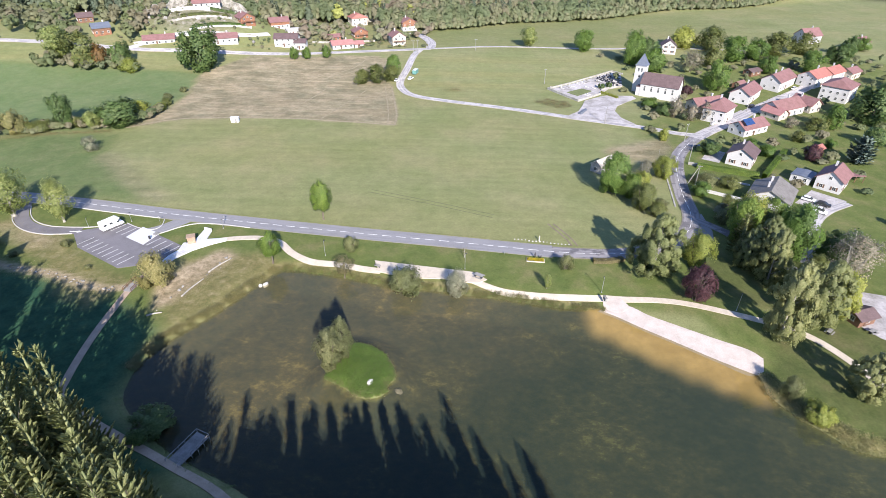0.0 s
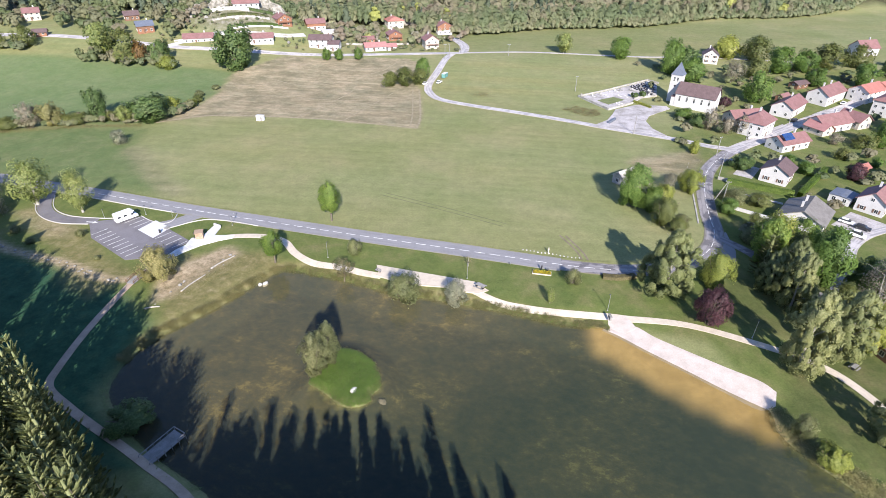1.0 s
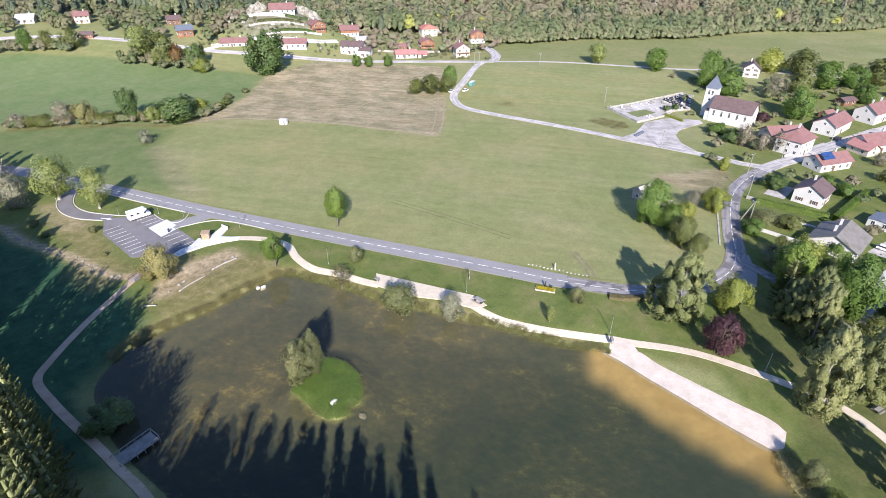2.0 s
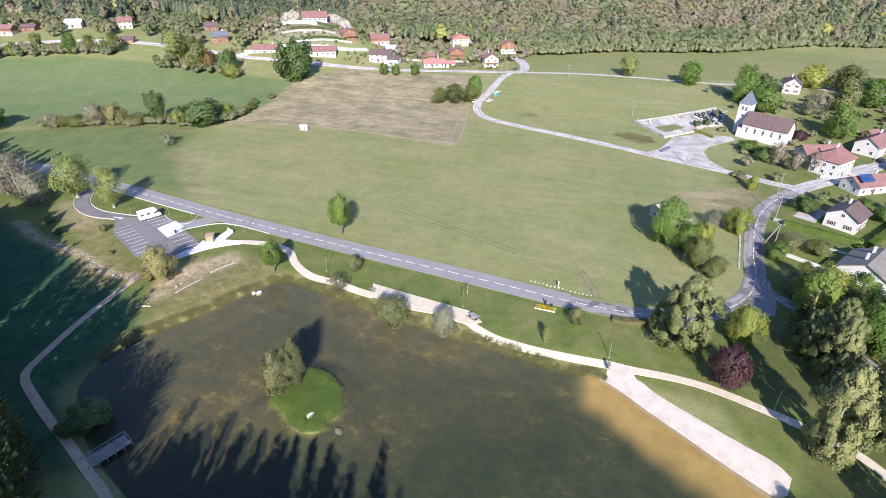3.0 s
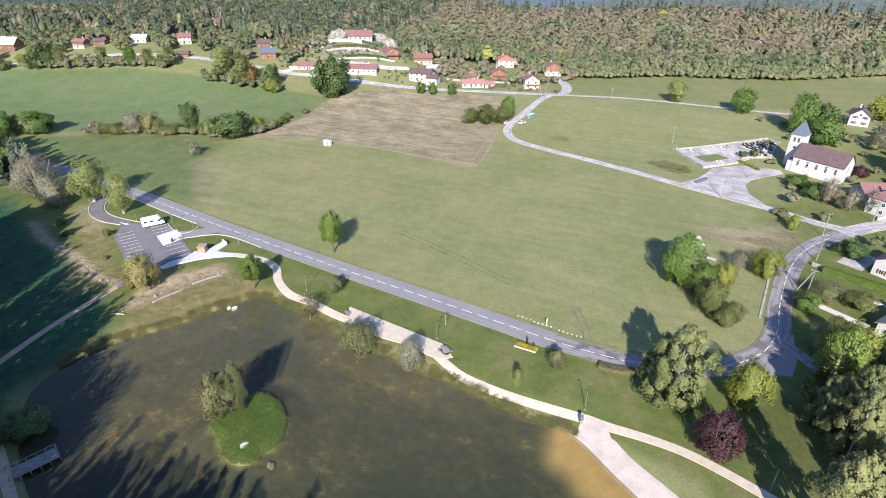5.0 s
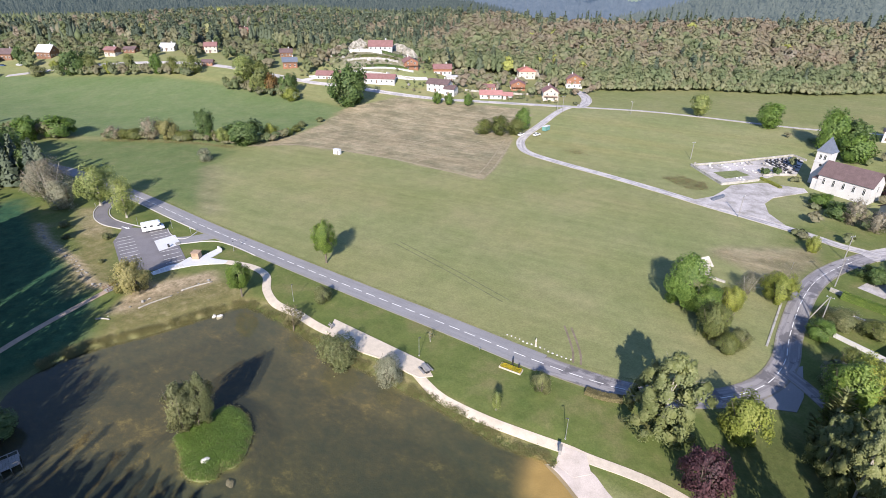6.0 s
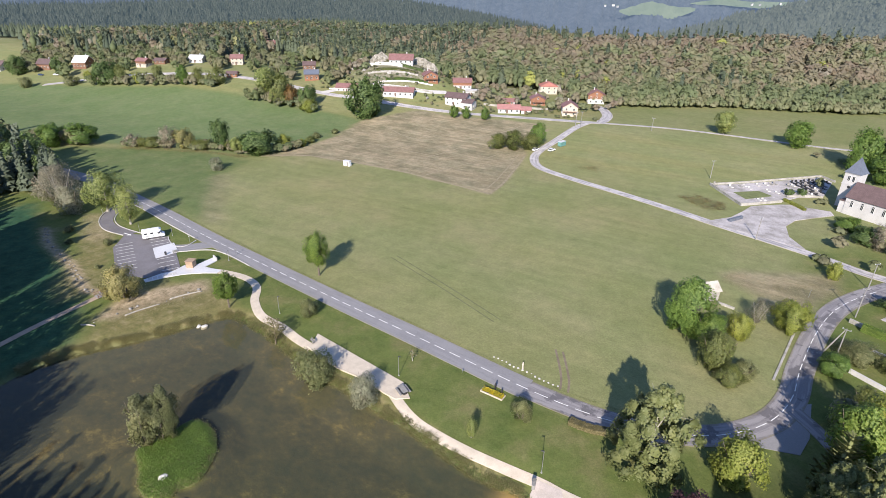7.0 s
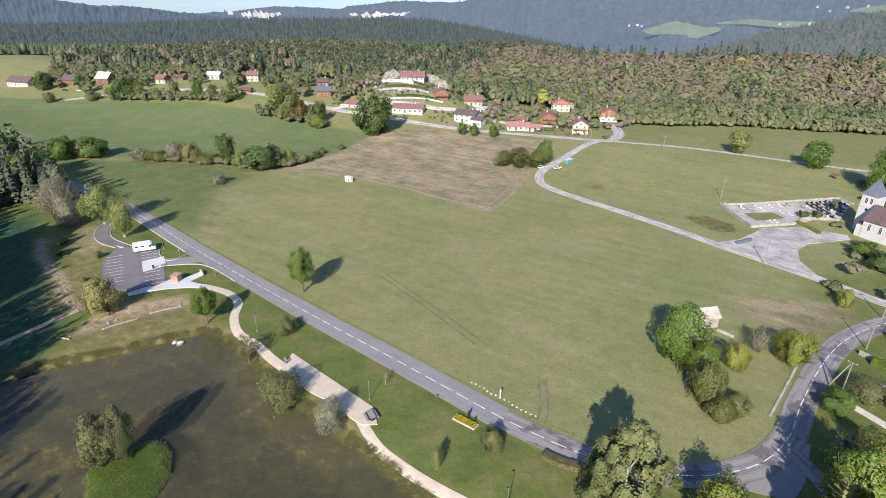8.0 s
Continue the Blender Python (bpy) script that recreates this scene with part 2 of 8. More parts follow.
M = {
    "ground": ground_mat(),
    "water": water_mat(),
    "asphalt": road_mat("asphalt", (0.225, 0.22, 0.225), (0.28, 0.274, 0.276), (0.19, 0.186, 0.19), (0.24, 0.225, 0.19), 0.45, 0.25),
    "old_asphalt": road_mat("patched_asphalt", (0.45, 0.425, 0.42), (0.24, 0.228, 0.23), (0.54, 0.51, 0.49), (0.42, 0.38, 0.3), 0.75, 0.6),
    "worn_asphalt": road_mat("worn_asphalt", (0.195, 0.184, 0.19), (0.34, 0.322, 0.32), (0.11, 0.104, 0.11), (0.2, 0.18, 0.13), 0.5, 0.85),
    "yard_asphalt": mat("yard_asphalt", (0.36, 0.335, 0.33), (0.54, 0.505, 0.495), 0.35, 0.9, 0.3, dirt=0.38),
    "turf": mat("mown_turf", (0.12, 0.15, 0.05), (0.18, 0.2, 0.08), 1.0, 0.95, 0.5),
    "straw": mat("straw", (0.25, 0.21, 0.13), (0.34, 0.285, 0.185), 1.0, 0.95, 0.4),
    "soil": mat("bare_soil", (0.17, 0.135, 0.095), (0.24, 0.195, 0.14), 1.0, 0.95, 0.5),
    "rut": mat("flattened_grass", (0.125, 0.135, 0.06), (0.17, 0.175, 0.085), 1.0, 0.95, 0.4),
    "pale_wood": mat("pale_larch", (0.36, 0.25, 0.17), (0.46, 0.33, 0.23), 1.2, 0.75, 0.3),
    "dark_asphalt": mat("lot_asphalt", (0.16, 0.15, 0.16), (0.2, 0.19, 0.2), 0.4, 0.85, 0.2, dirt=0.2),
    "paint": mat("road_paint", (0.7, 0.7, 0.7), (0.82, 0.82, 0.8), 2.0, 0.6, 0.1),
    "gravel": mat("pale_gravel", (0.53, 0.455, 0.36), (0.62, 0.545, 0.445), 1.0, 0.9, 0.4, dirt=0.15),
    "earth_path": mat("worn_path", (0.37, 0.28, 0.205), (0.46, 0.355, 0.27), 0.8, 0.95, 0.5, dirt=0.2),
    "beach": mat("beach_sand", (0.47, 0.405, 0.36), (0.58, 0.51, 0.46), 0.8, 0.95, 0.25, dirt=0.16),
    "concrete": mat("pale_concrete", (0.47, 0.455, 0.43), (0.58, 0.565, 0.54), 0.5, 0.8, 0.2, dirt=0.15),
    "stone": mat("grey_stone", (0.26, 0.25, 0.23), (0.42, 0.4, 0.37), 0.8, 0.9, 0.6, dirt=0.3, vary=0.25),
    "render": mat("white_render", (0.48, 0.468, 0.455), (0.56, 0.548, 0.535), 0.5, 0.85, 0.15, dirt=0.1),
    "cream": mat("cream_render", (0.48, 0.42, 0.34), (0.57, 0.51, 0.43), 0.5, 0.85, 0.15, dirt=0.15),
    "grey_render": mat("grey_render", (0.45, 0.44, 0.43), (0.55, 0.54, 0.53), 0.5, 0.85, 0.2, dirt=0.2),
    "orange_wood": mat("orange_larch", (0.24, 0.108, 0.058), (0.32, 0.15, 0.085), 1.2, 0.7, 0.3),
    "brown_wood": mat("brown_cladding", (0.16, 0.08, 0.05), (0.24, 0.13, 0.08), 1.2, 0.75, 0.3),
    "grey_wood": mat("weathered_boards", (0.22, 0.21, 0.2), (0.34, 0.33, 0.32), 1.5, 0.85, 0.4),
    "tile_red": mat("red_roof_tile", (0.195, 0.1, 0.095), (0.28, 0.147, 0.138), 0.9, 0.8, 0.5, dirt=0.2),
    "tile_orange": mat("orange_roof_tile", (0.32, 0.125, 0.1), (0.4, 0.17, 0.135), 0.9, 0.8, 0.5, dirt=0.15),
    "tile_brown": mat("brown_roof_tile", (0.1, 0.066, 0.066), (0.16, 0.108, 0.105), 0.9, 0.8, 0.5, dirt=0.2),
    "tile_grey": mat("grey_roof_tile", (0.14, 0.128, 0.118), (0.23, 0.215, 0.2), 0.9, 0.85, 0.5, dirt=0.25),
    "tile_stone": mat("stone_slab_roof", (0.38, 0.35, 0.3), (0.55, 0.51, 0.45), 0.9, 0.9, 0.6, dirt=0.3),
    "tile_pink": mat("pink_roof_tile", (0.32, 0.15, 0.14), (0.4, 0.2, 0.185), 0.9, 0.8, 0.4, dirt=0.15),
    "slate": mat("blue_slate", (0.1, 0.118, 0.155), (0.16, 0.18, 0.22), 1.2, 0.55, 0.3, dirt=0.15),
    "sheet": mat("white_roof_sheet", (0.58, 0.58, 0.59), (0.66, 0.66, 0.67), 0.4, 0.5, 0.1, dirt=0.1),
    "pane": mat("window_pane", (0.03, 0.035, 0.04), (0.05, 0.055, 0.06), 1.0, 0.12, 0.0),
    "frame": mat("white_frame", (0.7, 0.7, 0.68), (0.8, 0.8, 0.78), 2.0, 0.5, 0.1),
    "shutter": mat("brown_shutter", (0.12, 0.07, 0.045), (0.18, 0.1, 0.07), 2.0, 0.6, 0.2),
    "dark_metal": mat("dark_metal", (0.05, 0.05, 0.055), (0.08, 0.08, 0.085), 2.0, 0.45, 0.1, metal=0.6),
    "steel": mat("galvanised_steel", (0.5, 0.51, 0.52), (0.62, 0.63, 0.64), 2.0, 0.4, 0.1, metal=0.8),
    "white_paint": mat("white_paint", (0.78, 0.78, 0.77), (0.85, 0.85, 0.84), 1.0, 0.3, 0.05, dirt=0.06),
    "car_blue": mat("blue_paint", (0.05, 0.1, 0.22), (0.06, 0.12, 0.25), 1.0, 0.25, 0.02, metal=0.3, dirt=0.08),
    "car_dark": mat("dark_paint", (0.04, 0.04, 0.045), (0.05, 0.05, 0.055), 1.0, 0.25, 0.02, metal=0.3, dirt=0.08),
    "rubber": mat("rubber", (0.02, 0.02, 0.02), (0.03, 0.03, 0.03), 3.0, 0.9, 0.1),
    "solar": mat("solar_cell", (0.025, 0.06, 0.17), (0.035, 0.08, 0.22), 1.0, 0.15, 0.0),
    "green_sheet": mat("green_sheet", (0.12, 0.28, 0.26), (0.16, 0.34, 0.31), 1.0, 0.5, 0.1),
    "bark": mat("bark", (0.1, 0.08, 0.06), (0.2, 0.17, 0.13), 2.0, 0.95, 0.8),
    "pale_bark": mat("pale_bark", (0.3, 0.28, 0.24), (0.45, 0.42, 0.37), 2.0, 0.95, 0.6),
    "wall_stone": mat("old_wall", (0.3, 0.285, 0.26), (0.5, 0.48, 0.44), 0.7, 0.9, 0.6, dirt=0.35),
    "cliff_stone": mat("limestone", (0.17, 0.16, 0.13), (0.47, 0.44, 0.39), 0.9, 0.9, 0.8, dirt=0.5),
    "bloom": leaf_mat("yellow_blooms", [(0.7, 0.45, 0.02), (0.75, 0.55, 0.03), (0.2, 0.25, 0.04)], 0.2),
}
LEAF = {
    "green": leaf_mat("leaf_green", [(0.115, 0.2, 0.042), (0.18, 0.285, 0.065), (0.26, 0.37, 0.095)]),
    "round": leaf_mat("leaf_fresh", [(0.129, 0.214, 0.0385), (0.214, 0.31, 0.0643), (0.322, 0.408, 0.0964)]),
    "dark": leaf_mat("leaf_dark", [(0.0952, 0.159, 0.0508), (0.151, 0.23, 0.0761), (0.238, 0.317, 0.118)]),
    "olive": leaf_mat("leaf_olive", [(0.145, 0.18, 0.054), (0.225, 0.255, 0.082), (0.33, 0.33, 0.12)]),
    "light": leaf_mat("leaf_light", [(0.24, 0.3, 0.09), (0.38, 0.43, 0.145), (0.53, 0.545, 0.23)], 0.5),
    "yellow": leaf_mat("leaf_yellow", [(0.285, 0.325, 0.068), (0.4, 0.43, 0.096), (0.52, 0.52, 0.155)]),
    "orange": leaf_mat("leaf_orange", [(0.25, 0.14, 0.055), (0.36, 0.2, 0.075), (0.44, 0.27, 0.1)]),
    "purple": leaf_mat("leaf_purple", [(0.0615, 0.0316, 0.0421), (0.114, 0.0527, 0.0702), (0.194, 0.0878, 0.105)]),
    "willow": leaf_mat("leaf_silver_green", [(0.23, 0.255, 0.1), (0.315, 0.335, 0.143), (0.4, 0.405, 0.2)], 0.45),
    "tan": leaf_mat("leaf_tan", [(0.27, 0.26, 0.1), (0.38, 0.35, 0.145), (0.49, 0.435, 0.215)]),
    "silver": leaf_mat("leaf_silver", [(0.242, 0.248, 0.177), (0.383, 0.383, 0.284), (0.524, 0.51, 0.397)]),
    "bush": leaf_mat("leaf_grey_green", [(0.158, 0.182, 0.0791), (0.262, 0.277, 0.127), (0.396, 0.388, 0.207)]),
    "grey": leaf_mat("leaf_bare_grey", [(0.243, 0.206, 0.159), (0.355, 0.308, 0.233), (0.504, 0.447, 0.355)]),
    "sparse": leaf_mat("leaf_thin", [(0.167, 0.159, 0.0745), (0.261, 0.224, 0.112), (0.355, 0.298, 0.167)]),
    "alder": leaf_mat("leaf_alder", [(0.152, 0.166, 0.0759), (0.235, 0.248, 0.117), (0.345, 0.345, 0.179)]),
    "conifer": leaf_mat("needle", [(0.163, 0.2, 0.0938), (0.275, 0.312, 0.138), (0.425, 0.438, 0.213)], 0.3, 0.2),
    "blue_spruce": leaf_mat("blue_needle", [(0.123, 0.176, 0.157), (0.194, 0.264, 0.246), (0.299, 0.369, 0.351)], 0.15),
    "reed": leaf_mat("reed", [(0.165, 0.17, 0.065), (0.245, 0.23, 0.1), (0.335, 0.295, 0.15)], 0.4, 0.1),
    "straw": leaf_mat("straw_grass", [(0.26, 0.225, 0.12), (0.35, 0.3, 0.18), (0.44, 0.385, 0.24)], 0.35, 0.1),
    "sedge": leaf_mat("sedge", [(0.16, 0.265, 0.055), (0.195, 0.305, 0.07), (0.25, 0.35, 0.095)], 0.5),
    "autumn": leaf_mat("leaf_autumn", [(0.26, 0.19, 0.095), (0.36, 0.26, 0.135), (0.46, 0.34, 0.185)]),
}
# blue lifted in these tones, painting in some of the distance haze
WOOD = {
    "mixed": wood_mat("mixed_wood", [(0.2, 0.245, 0.125), (0.245, 0.275, 0.145), (0.28, 0.29, 0.165), (0.3, 0.285, 0.18), (0.3, 0.27, 0.184), (0.292, 0.25, 0.178), (0.296, 0.243, 0.176), (0.36, 0.34, 0.27), (0.44, 0.46, 0.14)], 0.45),
    "needle": wood_mat("needle_wood", [(0.062, 0.086, 0.055), (0.088, 0.115, 0.07), (0.11, 0.135, 0.08), (0.076, 0.1, 0.065)], 0.2),
    "leafy": wood_mat("leafy_wood", [(0.115, 0.158, 0.07), (0.172, 0.203, 0.09), (0.205, 0.21, 0.112), (0.235, 0.213, 0.135), (0.15, 0.18, 0.09)], 0.4),
}

# ---- ground ----
def smooth(t):
    t = np.clip(t, 0, 1)
    return t * t * (3 - 2 * t)


# the pond's shore, from the north-west inlet round by the beach
SHORE = [(-46.5, 120), (-38, 119.2), (-29, 117.5), (-21, 115.4), (-14, 113.3), (-5, 112.8), (4.6, 111.2), (12, 110.4), (20.4, 108.6), (28.5, 107),
         (35, 107.2), (38.4, 106.8), (45.3, 101.5), (52.9, 96), (59.9, 90.8), (66.6, 86.3), (66.2, 81), (69, 75.8), (73, 71.5), (77, 67.5), (88, 64),
         (108, 50), (118, 25), (110, 2), (80, -8), (52, 12), (36, 30), (16, 42), (-8, 47), (-26, 50), (-36, 55), (-50, 61.2), (-60, 68), (-65.5, 73.5),
         (-67, 81), (-65.8, 87), (-63, 92.5), (-58.5, 99), (-54.5, 106), (-51, 113)]
ISLE = [(-25.8, 80.6), (-23.4, 79.6), (-20.9, 78.2), (-18.4, 76.4), (-16.2, 75.6), (-13.6, 76.2), (-12, 77.6), (-12.4, 79.4), (-10.9, 81.2), (-11.5, 84.4), (-12.6, 86.2), (-13.7, 88.2), (-16.9, 90.6), (-21, 91.8), (-23.8, 90.6), (-24.6, 86.4), (-25.6, 83.4)]


def curve_through(pts, step, closed=False):
    """A smooth line through the points, a vertex every step metres."""
    p = np.array(pts, float)
    n = len(p)
    out = []
    for i in range(n if closed else n - 1):
        if closed:
            a, b, c, d = (p[(i + k) % n] for k in (-1, 0, 1, 2))
        else:
            a, b, c, d = p[max(i - 1, 0)], p[i], p[i + 1], p[min(i + 2, n - 1)]
        k = max(1, int(round(np.linalg.norm(c - b) / step)))
        for t in np.arange(k) / k:
            out.append(0.5 * (2 * b + (c - a) * t + (2 * a - 5 * b + 4 * c - d) * t * t + (3 * b - a - 3 * c + d) * t ** 3))
    if not closed:
        out.append(p[-1])
    return np.array(out)


def inside_gap(x, y, poly):
    """Distance to the outline, negative inside it."""
    x, y = np.asarray(x, float), np.asarray(y, float)
    best, inside = np.full(x.shape, 1e9), np.zeros(x.shape, bool)
    q = np.roll(poly, -1, axis=0)
    for (ax, ay), (bx, by) in zip(poly, q):
        dx, dy = bx - ax, by - ay
        t = np.clip(((x - ax) * dx + (y - ay) * dy) / (dx * dx + dy * dy + 1e-9), 0, 1)
        best = np.minimum(best, (x - ax - t * dx) ** 2 + (y - ay - t * dy) ** 2)
        if ay != by:
            inside ^= ((ay > y) != (by > y)) & (x < ax + (y - ay) / (by - ay) * dx)
    d = np.sqrt(best)
    return np.where(inside, -d, d)


def line_gap(x, y, line):
    best = np.full(np.shape(x), 1e9)
    for (ax, ay), (bx, by) in zip(line[:-1], line[1:]):
        dx, dy = bx - ax, by - ay
        t = np.clip(((x - ax) * dx + (y - ay) * dy) / (dx * dx + dy * dy + 1e-9), 0, 1)
        best = np.minimum(best, (x - ax - t * dx) ** 2 + (y - ay - t * dy) ** 2)
    return np.sqrt(best)


shore_line, isle_line = curve_through(SHORE, 3, True), curve_through(ISLE, 2, True)
SOUTH_WOOD = np.array([(-420, 130), (-220, 125), (-170, 112), (-135, 92), (-108, 75), (-92, 68.5), (-76, 63), (-64, 59), (-54, 55.5), (-48, 50), (-42.5, 47), (-37, 38.5), (-28, 33.5), (-17, 36.5), (6, 37), (20, 30),
                       (31, 22), (40, 8), (70, -25), (200, -60), (200, -260), (-420, -260)], float)


def base_height(x, y):
    z = 1.5 + 4.5 * smooth((y - 270) / 100) + 14 * smooth((-x - 90) / 220) * smooth((y - 220) / 120)
    z = z + 18 * np.exp(-((x + 175) / 45) ** 2 - ((y - 385) / 30) ** 2)
    z = z + (19 + 8 * smooth((x + 120) / 240)) * smooth((y - 440 - 0.45 * np.maximum(x, 0)) / (170 - 0.42 * np.clip(x, 0, 200))) * smooth((x + 330) / 170) * smooth((900 - y) / 260)
    far = smooth((np.hypot(x, y - 100) - 520) / 500)
    z = z - 130 * smooth((np.hypot(x - 40, y - 40) - 1700) / 900)
    bearing = np.degrees(np.arctan2(x - 40, y - 40))
    z = z - 62 * smooth((np.hypot(x - 40, y - 40) - 650) / 1100)
    z = z - 80 * smooth((np.hypot(x - 40, y - 40) - 660) / 1100) * smooth((bearing + 40) / 14)
    z = z + far * (5 * np.sin(x / 170 + 1) * np.cos(y / 210) + 4 * np.sin((x + y) / 95))
    return z


def ground_height(x, y):
    x, y = np.asarray(x, float), np.asarray(y, float)
    z = base_height(x, y)
    # unseen rise added under the south wood so rear rows close shadow gaps
    z = z + np.minimum(26, 0.27 * np.maximum(-inside_gap(x, y, SOUTH_WOOD) - 3, 0))
    near = (np.abs(x - 20) < 150) & (np.abs(y - 60) < 110)
    if near.any():
        xn, yn = x[near], y[near]
        d, e = inside_gap(xn, yn, shore_line), inside_gap(xn, yn, isle_line)
        beach = np.exp(-(np.minimum(line_gap(xn, yn, [(40, 106), (67, 86.5)]), 40) / 9) ** 2)
        bank = (z[near] + 0.25) * (1 - np.exp(-np.maximum(d, 0) / (1.6 + 3.4 * beach))) - 0.25 + 0.25 * np.exp(-np.maximum(d, 0) / 0.6)
        bed = -np.minimum(2.4, np.maximum(-d, 0) * (0.35 - 0.23 * beach))
        zz = np.where(d > 0, bank, bed)
        zz = np.where(e < 0, np.minimum(0.75, -e * 0.5), np.where(d < 0, np.maximum(zz, -0.45 * np.maximum(e, 0)), zz))
        z = z.copy()
        z[near] = zz
    return z


def ground_at(x, y):
    return float(ground_height(np.array([x]), np.array([y]))[0])


def spaced(*runs):
    return np.unique(np.round(np.concatenate([np.arange(a, b, s) for a, b, s in runs]), 3))


gx = spaced((-4900, -900, 200), (-900, -420, 24), (-420, -150, 6), (-150, -92, 3), (-92, 96, 1), (96, 260, 4), (260, 700, 20), (700, 4901, 200))
gy = spaced((-1500, -300, 100), (-300, 30, 12), (30, 50, 3), (50, 126, 1), (126, 260, 3), (260, 480, 4), (480, 900, 14), (900, 4901, 160))
GX, GY = np.meshgrid(gx, gy)
GX, GY = GX.ravel(), GY.ravel()
GZ = ground_height(GX, GY)


def mesh_of(name, verts, faces, material, smooth_shade=False, normals=None):
    me = bpy.data.meshes.new(name)
    me.from_pydata([tuple(map(float, v)) for v in verts] if not isinstance(verts, list) else verts, [], faces)
    me.materials.append(material)
    if smooth_shade or normals is not None:
        me.polygons.foreach_set("use_smooth", [True] * len(me.polygons))
    me.update()
    if normals is not None:
        me.normals_split_custom_set_from_vertices(normals)
    return me


nx, ny = len(gx), len(gy)
gi = np.arange(nx * ny).reshape(ny, nx)
quads = np.stack([gi[:-1, :-1], gi[:-1, 1:], gi[1:, 1:], gi[1:, :-1]], -1).reshape(-1, 4)
ground_mesh = mesh_of("ground", np.stack([GX, GY, GZ], -1).tolist(), quads.tolist(), M["ground"], True)
shore_gap, isle_gap = inside_gap(GX, GY, shore_line), inside_gap(GX, GY, isle_line)


def cover(key, values):
    at = ground_mesh.attributes.new(key, "FLOAT", "POINT")
    at.data.foreach_set("value", np.clip(values, 0, 1).astype(np.float32))


def within(pts, soft=2.0):
    return smooth(0.5 - inside_gap(GX, GY, np.array(pts, float)) / (2 * soft))


PASTURE_GAP = np.array([(-830, 340), (-760, 392), (-640, 362), (-577, 330), (-520, 300), (-520, 262), (-640, 250)], float)
STUBBLE = [(-146, 222), (-125, 236), (-79, 238.5), (-28, 233), (-29, 250), (-37, 293), (-43, 305), (-42, 336), (-55, 347.5), (-130, 336), (-146, 303), (-140, 268), (-141, 243)]
lakeside = within([(-115, 150), (-60, 141.5), (0, 133.5), (45, 128), (60, 132), (75, 150), (76, 175), (95, 215), (160, 230), (240, 240), (240, 60), (90, 50), (70, 78), (60, 104), (10, 112), (-50, 118), (-64, 92), (-72, 72), (-40, 50), (-170, 100), (-200, 140), (-150, 158)])
left_meadow = within([(-146, 222), (-140, 268), (-146, 303), (-205, 300), (-300, 292), (-420, 262), (-560, 225), (-560, 160), (-250, 190), (-180, 215)], 4)
wet_meadow = within([(-100, 156), (-115, 170.5), (-137, 192), (-146, 214), (-180, 212), (-215, 196), (-260, 172), (-160, 161)], 5)
brown_strip = smooth(1.2 - line_gap(GX, GY, [(-100, 158), (-115, 171), (-136, 191)]) / 6)
far_field = within([(-30, 372), (100, 382), (160, 420), (260, 470), (120, 520), (20, 445), (-36, 425)], 6)
village = within([(80, 240), (75, 205), (76, 170), (100, 120), (300, 120), (330, 330), (200, 360), (120, 320), (118, 262)], 6)
cover("lush", np.maximum.reduce([lakeside, 0.8 * left_meadow, 0.85 * wet_meadow, 0.25 * far_field, 0.8 * village]))
cover("dry", np.maximum.reduce([0.45 * brown_strip, within(STUBBLE, 1.0), 0.85 * within([(58, 206), (70, 197), (79, 196), (87, 212), (88, 224), (62, 212)], 3)]))
# rough tone taken off the west bank so the painted dark green covers it
bank = smooth(1 - np.abs(shore_gap - 1.6) / 2.4) * (1 - 0.9 * smooth((96 - GY) / 12) * (GX < -20)) * (1 - 0.9 * np.exp(-(line_gap(GX, GY, [(40, 106), (66, 87)]) / 8) ** 4))
west_bank = within([(-80, 112), (-64, 93), (-48, 113), (-44, 121), (-55, 126), (-75, 121)], 3)
cover("rough", np.maximum.reduce([0.9 * bank, 0.9 * west_bank * (shore_gap > 0), 0.8 * within([(-128, 130), (-112, 118), (-98, 104), (-88, 100), (-84, 112), (-106, 122), (-118, 131)], 3), 0.8 * within([(-128, 132), (-114, 131), (-104, 124), (-92, 115), (-86, 113), (-90, 109), (-108, 117), (-124, 124)], 3)]))
south_gap = inside_gap(GX, GY, SOUTH_WOOD)
hill_wood = smooth((GY - 436 - 0.5 * np.maximum(GX, 0) - 6 * np.sin(GX / 23)) / 14) * smooth((GX + 150) / 15) + smooth((GY - 405 - 18 * np.sin(GX / 31)) / 20) * smooth((-GX - 120) / 30)
# wood-floor tone at 0.4 also darkens the lawn east of the pond
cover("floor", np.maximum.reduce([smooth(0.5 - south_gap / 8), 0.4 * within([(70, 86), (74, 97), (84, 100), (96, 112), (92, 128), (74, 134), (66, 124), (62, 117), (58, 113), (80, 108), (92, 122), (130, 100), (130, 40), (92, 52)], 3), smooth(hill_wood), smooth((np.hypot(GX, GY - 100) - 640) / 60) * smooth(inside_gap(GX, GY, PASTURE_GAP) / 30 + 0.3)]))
cover("rock", 0.9 * smooth(1.3 - ((GX + 178) / 38) ** 2 - ((GY - 378) / 28) ** 2 * 1.1))
cover("fresh", np.maximum(0.85 * left_meadow, 0.45 * wet_meadow))
# west lawn outline takes the painted-shade tone; wet meadow only a tenth
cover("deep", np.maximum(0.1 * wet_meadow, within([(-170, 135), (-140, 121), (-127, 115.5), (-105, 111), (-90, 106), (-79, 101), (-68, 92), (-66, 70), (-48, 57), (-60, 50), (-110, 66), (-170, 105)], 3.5)))
